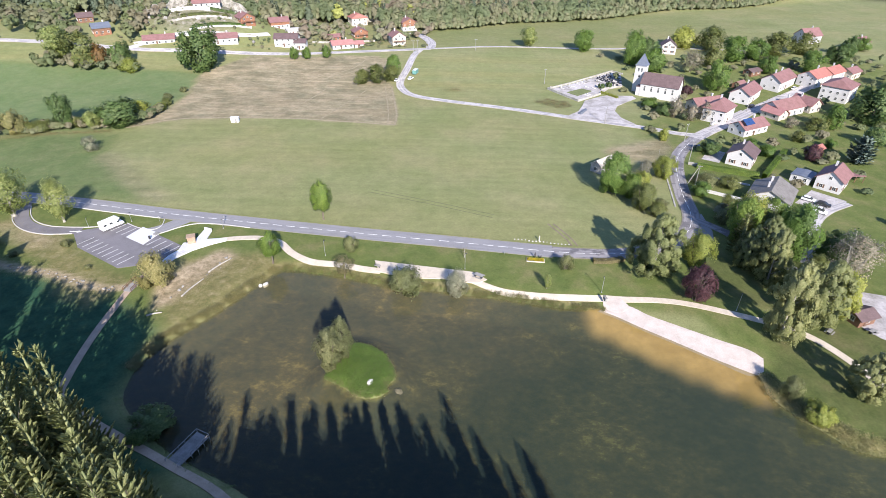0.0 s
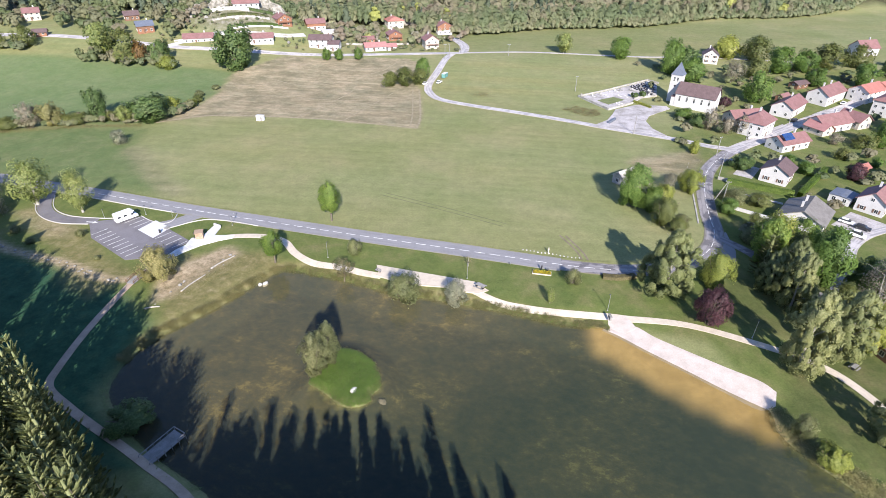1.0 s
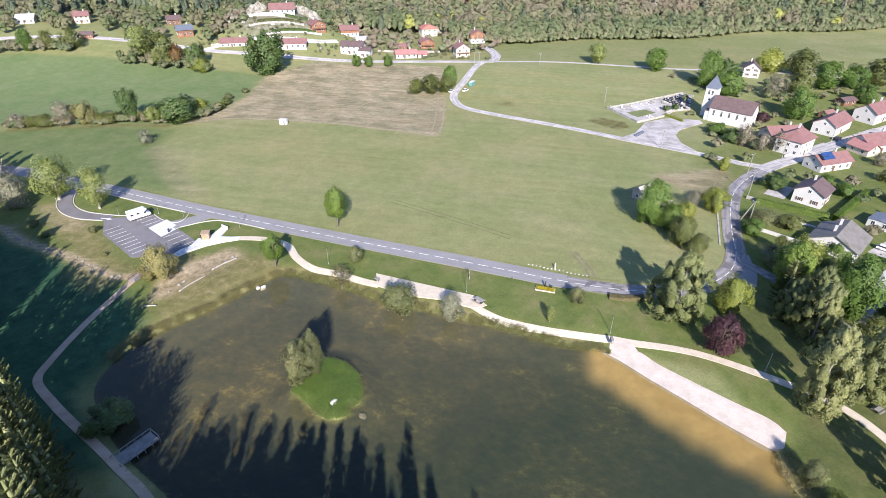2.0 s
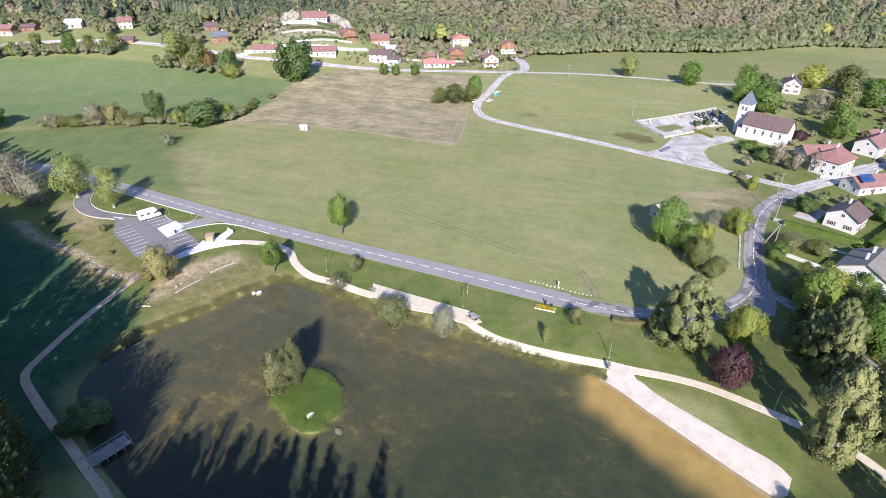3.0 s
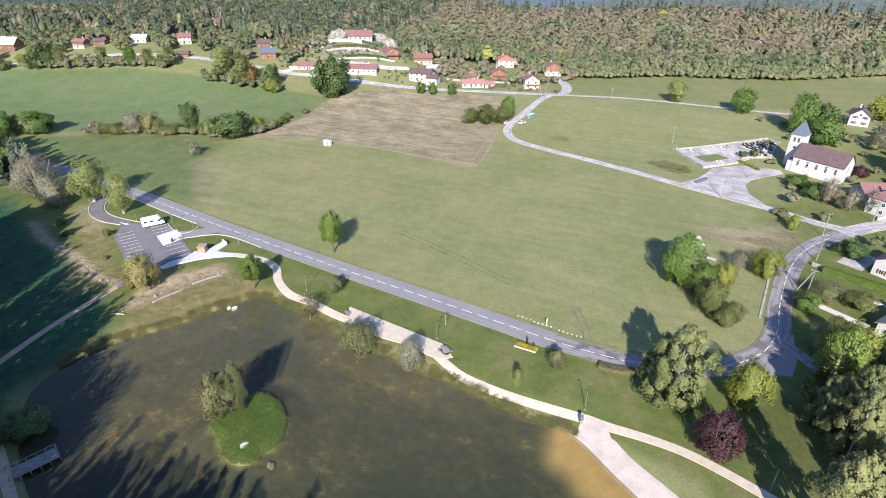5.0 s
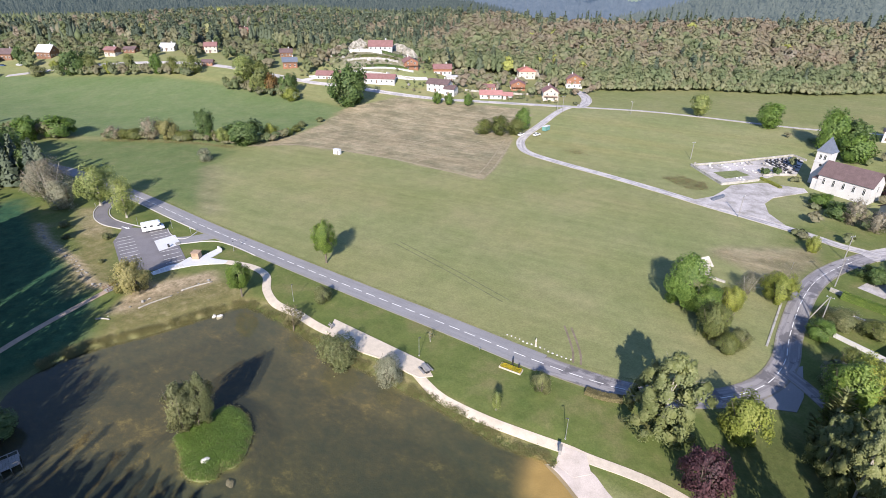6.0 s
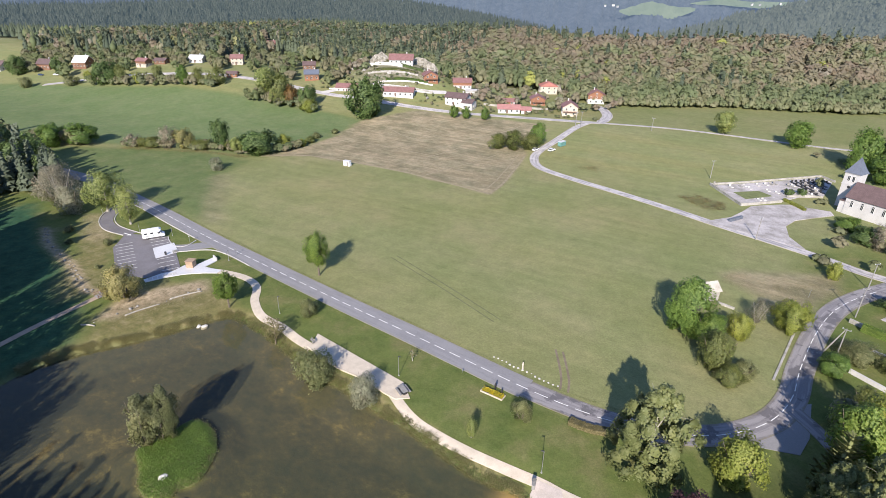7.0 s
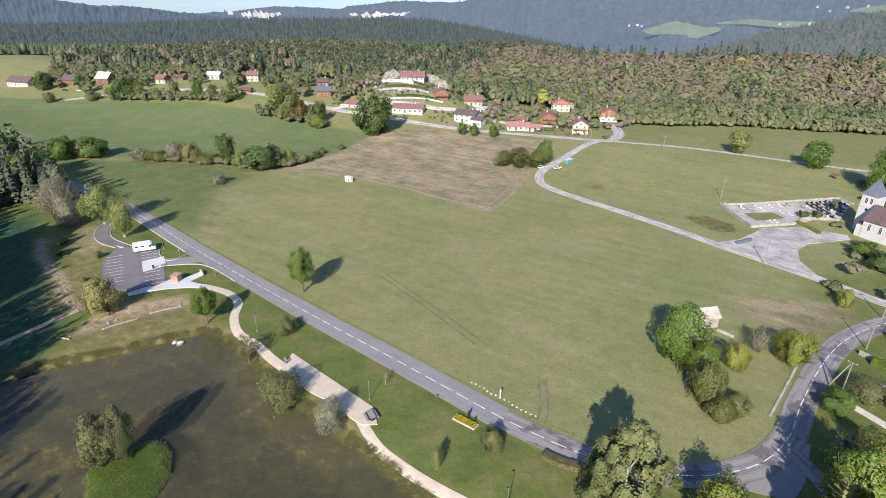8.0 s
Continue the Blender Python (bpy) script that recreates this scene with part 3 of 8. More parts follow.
cover("gully", np.maximum.reduce([0.9 * smooth(1.4 - line_gap(GX, GY, [(-140, 123), (-127, 117.5), (-115, 114.9), (-105.8, 113.2), (-96, 109.6), (-88, 107.3), (-83, 108.7)]) / 1.6),
                                  0.55 * within([(-141, 138), (-136, 141), (-120, 135), (-112.5, 126), (-120.5, 126), (-130, 129)], 3.0), 1.0 * within([(-72, 100), (-75.5, 108.7), (-72.6, 118), (-66, 127), (-60.5, 124.5), (-65.5, 113), (-69, 102.8)], 2.0)]))
cover("mud", (smooth(-shore_gap / 1.2 + 0.2)) * (isle_gap > 0.3))
cover("sand", 0.95 * smooth((9.0 - line_gap(GX, GY, [(40, 104.5), (45, 101), (52.5, 95.5), (66.5, 85.5)]) + 0.5 * np.sin(GX * 0.7) * np.sin(GY * 0.5)) / 5.0) * (shore_gap < 1.0))
ground = tagged(new("ground", ground_mesh), "meadows, mown lawns and stubble falling to a pond", "ground", kind="structure")
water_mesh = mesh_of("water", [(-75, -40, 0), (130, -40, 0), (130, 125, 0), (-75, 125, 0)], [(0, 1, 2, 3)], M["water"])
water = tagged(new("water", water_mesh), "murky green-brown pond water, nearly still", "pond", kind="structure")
# hidden from shadow rays, so the bed gets full sun and sky
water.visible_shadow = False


# ---- roads and paths ----
def ribbon_mesh(name, line, width, lift, material, thick=0.12, cross=7):
    line = np.asarray(line, float)
    way = np.gradient(line, axis=0)
    way /= np.linalg.norm(way, axis=1)[:, None]
    side = np.stack([-way[:, 1], way[:, 0]], -1)
    widths = np.broadcast_to(np.asarray(width, float), (len(line),))
    rows = []
    for f in np.linspace(-0.5, 0.5, cross):
        p = line + side * (f * widths)[:, None]
        rows.append(np.column_stack([p, ground_height(p[:, 0], p[:, 1]) + lift]))
    down = [rows[0] - [0, 0, thick], *rows, rows[-1] - [0, 0, thick]]
    n, k = len(line), len(down)
    verts = np.stack(down, 1).reshape(-1, 3).tolist()
    faces = [(i * k + j, i * k + j + 1, (i + 1) * k + j + 1, (i + 1) * k + j) for i in range(n - 1) for j in range(k - 1)]
    faces = [tuple(reversed(f)) for f in faces]
    me = mesh_of(name, verts, faces, material)
    me.attributes.new("across", "FLOAT", "POINT").data.foreach_set("value", np.tile(np.concatenate([[-1], np.linspace(-1, 1, cross), [1]]), n).astype(np.float32))
    way = np.concatenate([[0], np.cumsum(np.linalg.norm(np.diff(line, axis=0), axis=1))])
    me.attributes.new("along", "FLOAT", "POINT").data.foreach_set("value", np.repeat(way, k).astype(np.float32))
    return me


def ribbon(name, pts, width, material, label, lift=0.1, step=2.0, category="road"):
    line = curve_through(pts, step)
    ob = new(name, ribbon_mesh(name, line, width, lift, material))
    return tagged(ob, label, category, kind="structure"), line


def part(name, bm, material, parent, label=""):
    """One mesh under a thing or under a part."""
    if isinstance(bm, bpy.types.Mesh):
        me = bm
    else:
        me = bpy.data.meshes.new(name)
        bm.to_mesh(me)
        bm.free()
        me.materials.append(material)
    ob = new(name, me)
    ob.parent = parent
    return tagged(ob, label)


def slab_bm(pts, z0, z1):
    bm = bmesh.new()
    f = bm.faces.new([bm.verts.new((x, y, z1)) for x, y in pts])
    if f.normal.z < 0 or f.calc_area() and (f.normal_update() or f.normal.z < 0):
        f.normal_flip()
    r = bmesh.ops.extrude_face_region(bm, geom=[f])
    for v in r["geom"]:
        if isinstance(v, bmesh.types.BMVert):
            v.co.z = z0
    bmesh.ops.recalc_face_normals(bm, faces=bm.faces)
    bmesh.ops.triangulate(bm, faces=[f for f in bm.faces if len(f.verts) > 4])
    return bm


def sheet_bm(pts, lift, thick=0.5):
    """A paved or worn patch that follows the ground, with a skirt going down into it."""
    bm = bmesh.new()
    f = bm.faces.new([bm.verts.new((x, y, 0)) for x, y in pts])
    f.normal_update()
    if f.normal.z < 0:
        f.normal_flip()
    bmesh.ops.triangulate(bm, faces=[f])
    bmesh.ops.subdivide_edges(bm, edges=list(bm.edges), cuts=5, use_grid_fill=True)
    for v in bm.verts:
        v.co.z = ground_at(v.co.x, v.co.y) + lift
    rim = [e for e in bm.edges if e.is_boundary]
    g = bmesh.ops.extrude_edge_only(bm, edges=rim)
    for v in g["geom"]:
        if isinstance(v, bmesh.types.BMVert):
            v.co.z -= thick
    return bm


def box_bm(boxes, bevel=0.0):
    """Boxes (cx, cy, cz, sx, sy, sz[, turn]) in one bmesh."""
    bm = bmesh.new()
    for b in boxes:
        cx, cy, cz, sx, sy, sz = b[:6]
        m = pose(cx, cy, cz, 0, 0, b[6] if len(b) > 6 else 0) @ Matrix.Diagonal((sx, sy, sz, 1))
        bmesh.ops.create_cube(bm, size=1, matrix=m)
    if bevel:
        bmesh.ops.bevel(bm, geom=list(bm.edges), offset=bevel, segments=1, affect="EDGES")
    return bm


def tube_bm(rings, sides=8):
    """A tapered tube through rings (x, y, z, radius)."""
    bm = bmesh.new()
    loops = []
    for x, y, z, r in rings:
        loops.append([bm.verts.new((x + r * math.cos(a * math.tau / sides), y + r * math.sin(a * math.tau / sides), z)) for a in range(sides)])
    for lo, hi in zip(loops, loops[1:]):
        for i in range(sides):
            bm.faces.new((lo[i], lo[(i + 1) % sides], hi[(i + 1) % sides], hi[i]))
    bm.faces.new(loops[-1])
    bm.faces.new(list(reversed(loops[0])))
    return bm


MAIN_ROAD = [(-330, 150), (-230, 158), (-175, 160), (-148, 156.5), (-121, 152.4), (-88, 146.6), (-55, 141.8), (-24, 137.6), (-2.5, 135), (11.2, 133.2), (26, 131.2),
             (36, 130.4), (46, 130.6), (56, 133), (65, 138), (72, 146), (75.8, 156), (77.5, 168), (81, 185.5), (85.5, 200), (92, 212), (101, 224)]
STREET = [(101, 224), (110, 233), (121.5, 243), (128, 249.5), (148, 269), (168.5, 286), (189, 304), (215, 332)]
CHURCH_ROAD = [(-26, 366), (-30, 350), (-32, 321), (-33.6, 300), (-31, 287), (-23, 276.5), (-4, 268.5), (17, 261.5), (38, 253.6), (54, 246.8), (70, 240.8), (84.5, 235), (95, 229.5), (105, 227)]
UPPER_ROAD = [(-420, 262), (-380, 292), (-330, 312), (-280, 322), (-240, 326), (-197, 328), (-179, 331), (-156, 335.5), (-125, 341), (-79.7, 351.5), (-37.7, 361), (-21, 365)]
FIELD_LANE = [(-21, 365), (13.6, 373), (42, 374), (80, 372), (101, 373), (130, 378), (190, 372)]
main_line = curve_through(MAIN_ROAD, 2.0)
seam = int(np.argmax(main_line[:, 0] > 26.5))
main_road = tagged(new("road", ribbon_mesh("road", main_line[:seam + 1], 6.4, 0.1, M["asphalt"])), "smooth grey asphalt country road with a dashed white centre line", "road", kind="structure")
tagged(new("road", ribbon_mesh("road", main_line[seam:], 5.5, 0.1, M["worn_asphalt"])), "worn patched asphalt road bending up to the village", "road", kind="structure")
ribbon("road", STREET, 6.0, M["old_asphalt"], "patched pale village street between houses", 0.12)
ribbon("road", CHURCH_ROAD, 4.3, M["old_asphalt"], "pale patched lane across the meadow to the church", 0.14)
ribbon("road", UPPER_ROAD, 5.0, M["old_asphalt"], "grey lane along the foot of the hillside houses", 0.2)
ribbon("road", FIELD_LANE, 2.8, M["old_asphalt"], "narrow pale lane across the upper meadow", 0.18)
ribbon("road", [(-21, 365), (-22, 385), (-30, 405), (-38, 415)], [5.5] * 3 + [6.5] * (len(curve_through([(-21, 365), (-22, 385), (-30, 405), (-38, 415)], 2)) - 3), M["old_asphalt"], "pale drive up to a hillside house", 0.25)
ribbon("road", [(-200, 328), (-192, 340), (-180, 350), (-168, 353), (-140, 362), (-128, 372)], 4.0, M["concrete"], "pale drive climbing between terraces", 0.25)
ribbon("road", [(98, 128), (106, 140), (113, 152), (121, 160), (131, 166)], 3.4, M["old_asphalt"], "pale gravel drive to two houses", 0.12)
# centre dashes of the main road
dash_mesh = bpy.data.meshes.new("dash")
bm = box_bm([(0, 0, 0, 2.9, 0.17, 0.02)])
bm.to_mesh(dash_mesh)
bm.free()
dash_mesh.materials.append(M["paint"])
seg = np.linalg.norm(np.diff(main_line, axis=0), axis=1)
run = np.concatenate([[0], np.cumsum(seg)])
for s in np.arange(run[-1] * 0.36, run[-1] - 6, 4.33):
    i = min(np.searchsorted(run, s), len(main_line) - 2)
    (ax, ay), (bx, by) = main_line[i - 1], main_line[i + 1]
    f = (s - run[i - 1]) / max(run[i] - run[i - 1], 1e-6)
    px, py = main_line[i - 1] + f * (main_line[i] - main_line[i - 1])
    d = part("dash", dash_mesh, None, main_road)
    d.matrix_basis = pose(px, py, ground_at(px, py) + 0.112, 0, 0, math.degrees(math.atan2(by - ay, bx - ax)))

WEST_PATH = [(-81, 114), (-82, 109.5), (-81.6, 99), (-80.6, 88), (-78.6, 77), (-76.5, 71.5), (-69, 67.3), (-60.8, 63.6), (-53, 60.4), (-46.8, 57.6), (-38.5, 53.8), (-30, 48)]
NORTH_PATH = [(-78, 127), (-72, 130.5), (-66, 133), (-57.5, 134), (-50.8, 132), (-45.5, 126.5), (-39, 122.7), (-31, 121.6), (-24.6, 120), (-19, 119)]
EAST_PATH = [(6, 115.5), (12, 112.4), (18, 111), (27, 110.2), (38.5, 110.6), (44, 110), (56.8, 109), (69, 105), (78, 101), (83.5, 96.9), (87.5, 90), (90, 82)]
ribbon("path", WEST_PATH, 1.7, M["earth_path"], "worn beige gravel path along the shaded pond bank", 0.1, 1.0, "path")
ribbon("path", NORTH_PATH, 2.2, M["gravel"], "pale gravel path winding round the pond", 0.1, 1.0, "path")
ribbon("path", EAST_PATH, 2.0, M["gravel"], "pale gravel path between lawn and pond", 0.1, 1.0, "path")
plaza = tagged(new("pavement", None), "pale gravel terrace beside the pond", "terrace", kind="structure")
part("slab", slab_bm([(-21.5, 123.8), (5.6, 119.6), (9.4, 116.3), (7, 114.6), (4, 114.9), (-2, 116.2), (-8, 116.2), (-14, 116.8), (-20.5, 118.9), (-20.2, 120.6)], 1.0, 1.63), M["gravel"], plaza)
# beach
up = curve_through([(39.5, 107.6), (44.2, 107.8), (48.4, 104.4), (54.1, 100.8), (61.6, 96.2), (67.2, 93.0), (69.4, 90.4)], 0.2)
low = curve_through([(36.5, 106.4), (39.6, 104.4), (45, 100.2), (52.5, 94.8), (59.5, 89.6), (64.8, 85.9), (68.2, 87.0)], 0.2)
k = 60
up = np.array([up[int(i * (len(up) - 1) / k)] for i in range(k + 1)])
low = np.array([low[int(i * (len(low) - 1) / k)] for i in range(k + 1)])


def sheet_at(x, y):
    """Height of the ground sheet itself between its one-metre corners."""
    fx, fy = math.floor(x), math.floor(y)
    u, v = x - fx, y - fy
    c = ground_height(np.array([fx, fx + 1, fx, fx + 1]), np.array([fy, fy, fy + 1, fy + 1]))
    return float((c[0] * (1 - u) + c[1] * u) * (1 - v) + (c[2] * (1 - u) + c[3] * u) * v)


bv, bf = [], []
for i in range(k + 1):
    for j in range(17):
        p = up[i] + (low[i] - up[i]) * j / 16
        bv.append((p[0], p[1], sheet_at(*p) + (0.05 + 0.05 * min(1.0, j / 2) if j < 13 else 0.1 - 0.03 * (j - 12))))
bf = [(i * 17 + j, (i + 1) * 17 + j, (i + 1) * 17 + j + 1, i * 17 + j + 1) for i in range(k) for j in range(16)]
tagged(new("beach", mesh_of("beach", bv, bf, M["beach"], True)), "white sandy bathing beach sloping into the pond", "beach", kind="structure")
# car park
lot = tagged(new("pavement", None), "dark asphalt car park with white bay lines", "car park", kind="structure")
part("surface", slab_bm([(-114, 134.6), (-107.3, 126.2), (-90.2, 116.6), (-81, 119.5), (-77.8, 128.4), (-88.6, 134.6), (-100.5, 140.2), (-106, 138)], 1.2, 1.6), M["dark_asphalt"], lot)
ribbon("road", [(-142, 155), (-139.5, 149), (-135.5, 142.4), (-129.5, 137.3), (-122, 135), (-112, 135.6)], 4.0, M["dark_asphalt"], "one-way asphalt entry curving off the road into the car park", 0.09)
ribbon("road", [(-96, 133), (-90, 136.5), (-87, 139.3), (-85, 142), (-83, 144.5)], 5.0, M["asphalt"], "short asphalt exit from the car park", 0.095)
apron = tagged(new("pavement", None), "worn asphalt apron where the shaded lane meets the road", "junction", kind="structure")
part("surface", sheet_bm([(62, 135), (70, 137.6), (74, 138.6), (77, 139.4), (78.6, 145), (79.2, 156), (75.5, 153), (71.5, 145.5), (66, 139.5)], 0.08, 0.3), M["asphalt"], apron)
church_lot = tagged(new("pavement", None), "worn pale asphalt forecourt before the church", "forecourt", kind="structure")
part("surface", slab_bm([(49, 247.5), (57, 257), (60.5, 266), (63, 274), (72.5, 281.5), (84, 288), (89, 284), (90, 279), (83, 272), (77.5, 266), (74.5, 258), (75.5, 248), (80, 239.5)], 0.9, 1.72), M["yard_asphalt"], church_lot)

# lane under the trees to the eastern car park
ribbon("road", [(76, 152), (82, 145), (89, 133), (95, 121), (99, 112), (102, 106)], 3.4, M["worn_asphalt"], "shaded asphalt lane under trees to a small car park", 0.12)
east_lot = tagged(new("pavement", None), "grey gravel car park under trees", "car park", kind="structure")
part("surface", slab_bm([(93, 109), (99, 98), (108, 90), (122, 96), (118, 112), (104, 116)], 1.2, 1.63), M["yard_asphalt"], east_lot)
# swaths and wheel tracks in the stubble
for pts, w in (([(-146, 222.5), (-125, 236), (-79, 238.8), (-52, 236.2), (-28.5, 233.2)], 1.1), ([(-29, 233.5), (-30, 250), (-37.5, 292)], 0.9), ([(-32.5, 236), (-34, 251), (-41, 292)], 0.7), ([(-86, 240), (-78, 262), (-72, 285)], 0.8),
               ([(-64, 238), (-58, 258), (-50, 285)], 0.7), ([(-139, 262), (-110, 270), (-74, 268), (-40, 276)], 0.8), ([(-128, 300), (-100, 290), (-72, 306), (-50, 332)], 0.7), ([(-120, 318), (-92, 304), (-66, 318), (-58, 342)], 0.7),
               ([(-134, 284), (-104, 280), (-80, 284)], 0.6)):
    ribbon("track", pts, w, M["straw"], "pale straw swath across the mown field", 0.03, 3.0, "track")
for off in (0, 1.7):
    ribbon("track", [(29 + off, 147), (31.6 + off, 142), (33.6 + off, 137.5), (34.4 + off, 134.2)], 0.5, M["soil"], "bare wheel rut at the field entrance", 0.03, 1.5, "track")
    ribbon("track", [(-30 + off * 0.6, 166 + off), (-8 + off * 0.6, 158 + off), (12 + off * 0.6, 150 + off)], 0.35, M["rut"], "faint wheel track in the meadow", 0.02, 3.0, "track")

# ---- plants ----
rng = np.random.default_rng(7)
ico = bmesh.new()
bmesh.ops.create_icosphere(ico, subdivisions=1, radius=1)
ICO = np.array([v.co[:] for v in ico.verts])
ICO_FACES = np.array([[v.index for v in f.verts] for f in ico.faces])
ico.free()


def leaf_cloud(centres, normals, sizes, tri=False, droop=0.0, wild=0.5, shade=None):
    """Leaves as small free quads (or triangles), turned about the outward direction. shade: the facing they are lit by,
    if another.
    """
    n = len(centres)
    d = normals + rng.normal(0, wild, (n, 3))
    d[:, 2] += 0.25
    d /= np.linalg.norm(d, axis=1)[:, None]
    face = normals if shade is None else shade
    soft = face / (np.linalg.norm(face, axis=1)[:, None] + 1e-9) * 0.65 + d * (0.4 * wild / 0.5)
    soft /= np.linalg.norm(soft, axis=1)[:, None]
    a = np.cross(d, rng.normal(0, 1, (n, 3)))
    a /= np.linalg.norm(a, axis=1)[:, None]
    b = np.cross(d, a)
    s = sizes[:, None]
    if tri:
        v = np.stack([centres + a * s, centres - a * s * 0.6 + b * s * 0.8, centres - a * s * 0.6 - b * s * 0.8], 1)
    else:
        v = np.stack([centres + a * s, centres + b * s * 0.62, centres - a * s, centres - b * s * 0.62], 1)
    v[..., 2] -= droop * rng.random((n, 1)) * s
    k = v.shape[1]
    return v.reshape(-1, 3), np.arange(n * k).reshape(n, k), np.repeat(soft, k, axis=0)


def outline_of(t, wide):
    """Half-width of a unit crown at the fraction t of its height, widest at the fraction wide."""
    t = np.clip(t, 0.015, 0.985)
    return np.sin(np.pi * t ** (math.log(0.5) / math.log(wide))) ** 0.7


def crown_mesh(name, leaves, leaf, low, wide, material, aspect=2.6, seed=1, holes=0.2, droop=0.0, core=0.6, tri=False, ragged=0.2, boughs=20):
    """A crown of many leaves on boughs of unequal reach, with gaps and stray sprigs; unit height and radius. aspect: height over radius in use."""
    r = np.random.default_rng(seed)
    waves = [(r.normal(0, 1, (7, 3)), k, r.random(7) * math.tau, w) for k, w in ((5.5, 0.5), (10.0, 0.5), (19.0, 0.35))]

    def bumps(p):
        total = 0
        for way, k, turn, w in waves:
            way = way / np.linalg.norm(way, axis=1)[:, None]
            total = total + w * np.sin(p @ way.T * k + turn).sum(1) / 2.6
        return total

    # the boughs: foot near the stem, tip at the crown's outside
    t = (np.arange(boughs) + r.uniform(0.1, 0.9, boughs)) / boughs
    a = np.arange(boughs) * math.pi * (3 - math.sqrt(5)) + r.normal(0, 0.4, boughs)
    width = outline_of(t, wide)
    size = (1.5 / math.sqrt(boughs)) * r.uniform(0.75, 1.25, boughs) * (0.55 + 0.5 * width)
    q = np.maximum(0, width * r.uniform(1 - 1.6 * ragged, 1.04, boughs) - size * 0.75)
    tall = 1.05 + 0.5 * t
    z = (low + (1 - low) * t) * aspect
    z = np.clip(z, low * aspect + size * 0.5, aspect * (1 - 0.1 * r.random(boughs)) - size * tall)
    mid = np.column_stack([q * np.cos(a), q * np.sin(a), z])
    weight = size ** 2
    n = int(leaves * 2.2)
    pick = r.choice(boughs, n, p=weight / weight.sum())
    d = r.normal(0, 1, (n, 3))
    d /= np.linalg.norm(d, axis=1)[:, None]
    out = mid[pick] - [0, 0, (low + 0.4 * (1 - low)) * aspect]
    out /= np.linalg.norm(out, axis=1)[:, None] + 1e-6
    d = d + out * 0.35
    d /= np.linalg.norm(d, axis=1)[:, None]
    shell = mid[pick] + d * size[pick][:, None] * np.column_stack([np.ones(n), np.ones(n), tall[pick]])
    b = bumps(shell)
    grow = (1 + 0.3 * b) * (1 - 0.45 * r.random(n) ** 1.8) * np.where(r.random(n) < 0.12, r.uniform(1.0, 1.3, n), 1.0)
    keep = np.flatnonzero(b + 0.5 * r.normal(size=n) > -1.7 + 2.6 * holes)[:leaves]
    pick, d, b, grow, out = pick[keep], d[keep], b[keep], grow[keep], out[keep]
    n = len(pick)
    p = mid[pick] + d * (size[pick] * grow)[:, None] * np.column_stack([np.ones(n), np.ones(n), tall[pick]])
    p[:, 2] -= droop * (d[:, 0] ** 2 + d[:, 1] ** 2) * size[pick] * 0.5
    p[:, 2] = np.clip(p[:, 2], low * aspect * 0.6, aspect * 1.03)
    v, f, nor = leaf_cloud(p, d * 0.38 + out * 0.7 + [0, 0, 0.12], leaf * (0.55 + 0.8 * r.random(n)), tri, droop)
    faces = f.tolist()
    if core:
        # the dense inside of each bough, behind its leaves
        for (x, y, h), w, up in zip(mid, size, tall):
            faces += (ICO_FACES + len(v)).tolist()
            v = np.concatenate([v, ICO * (w * core * r.uniform(0.8, 1.1, (12, 1))) * [1, 1, up] + [x, y, h]])
            away = ICO * 0.5 + np.array([x, y, h / aspect - 0.4])
            nor = np.concatenate([nor, away / (np.linalg.norm(away, axis=1)[:, None] + 1e-6)])
    v[:, 2] /= aspect
    return mesh_of(name, v.tolist(), faces, material, normals=nor.tolist())


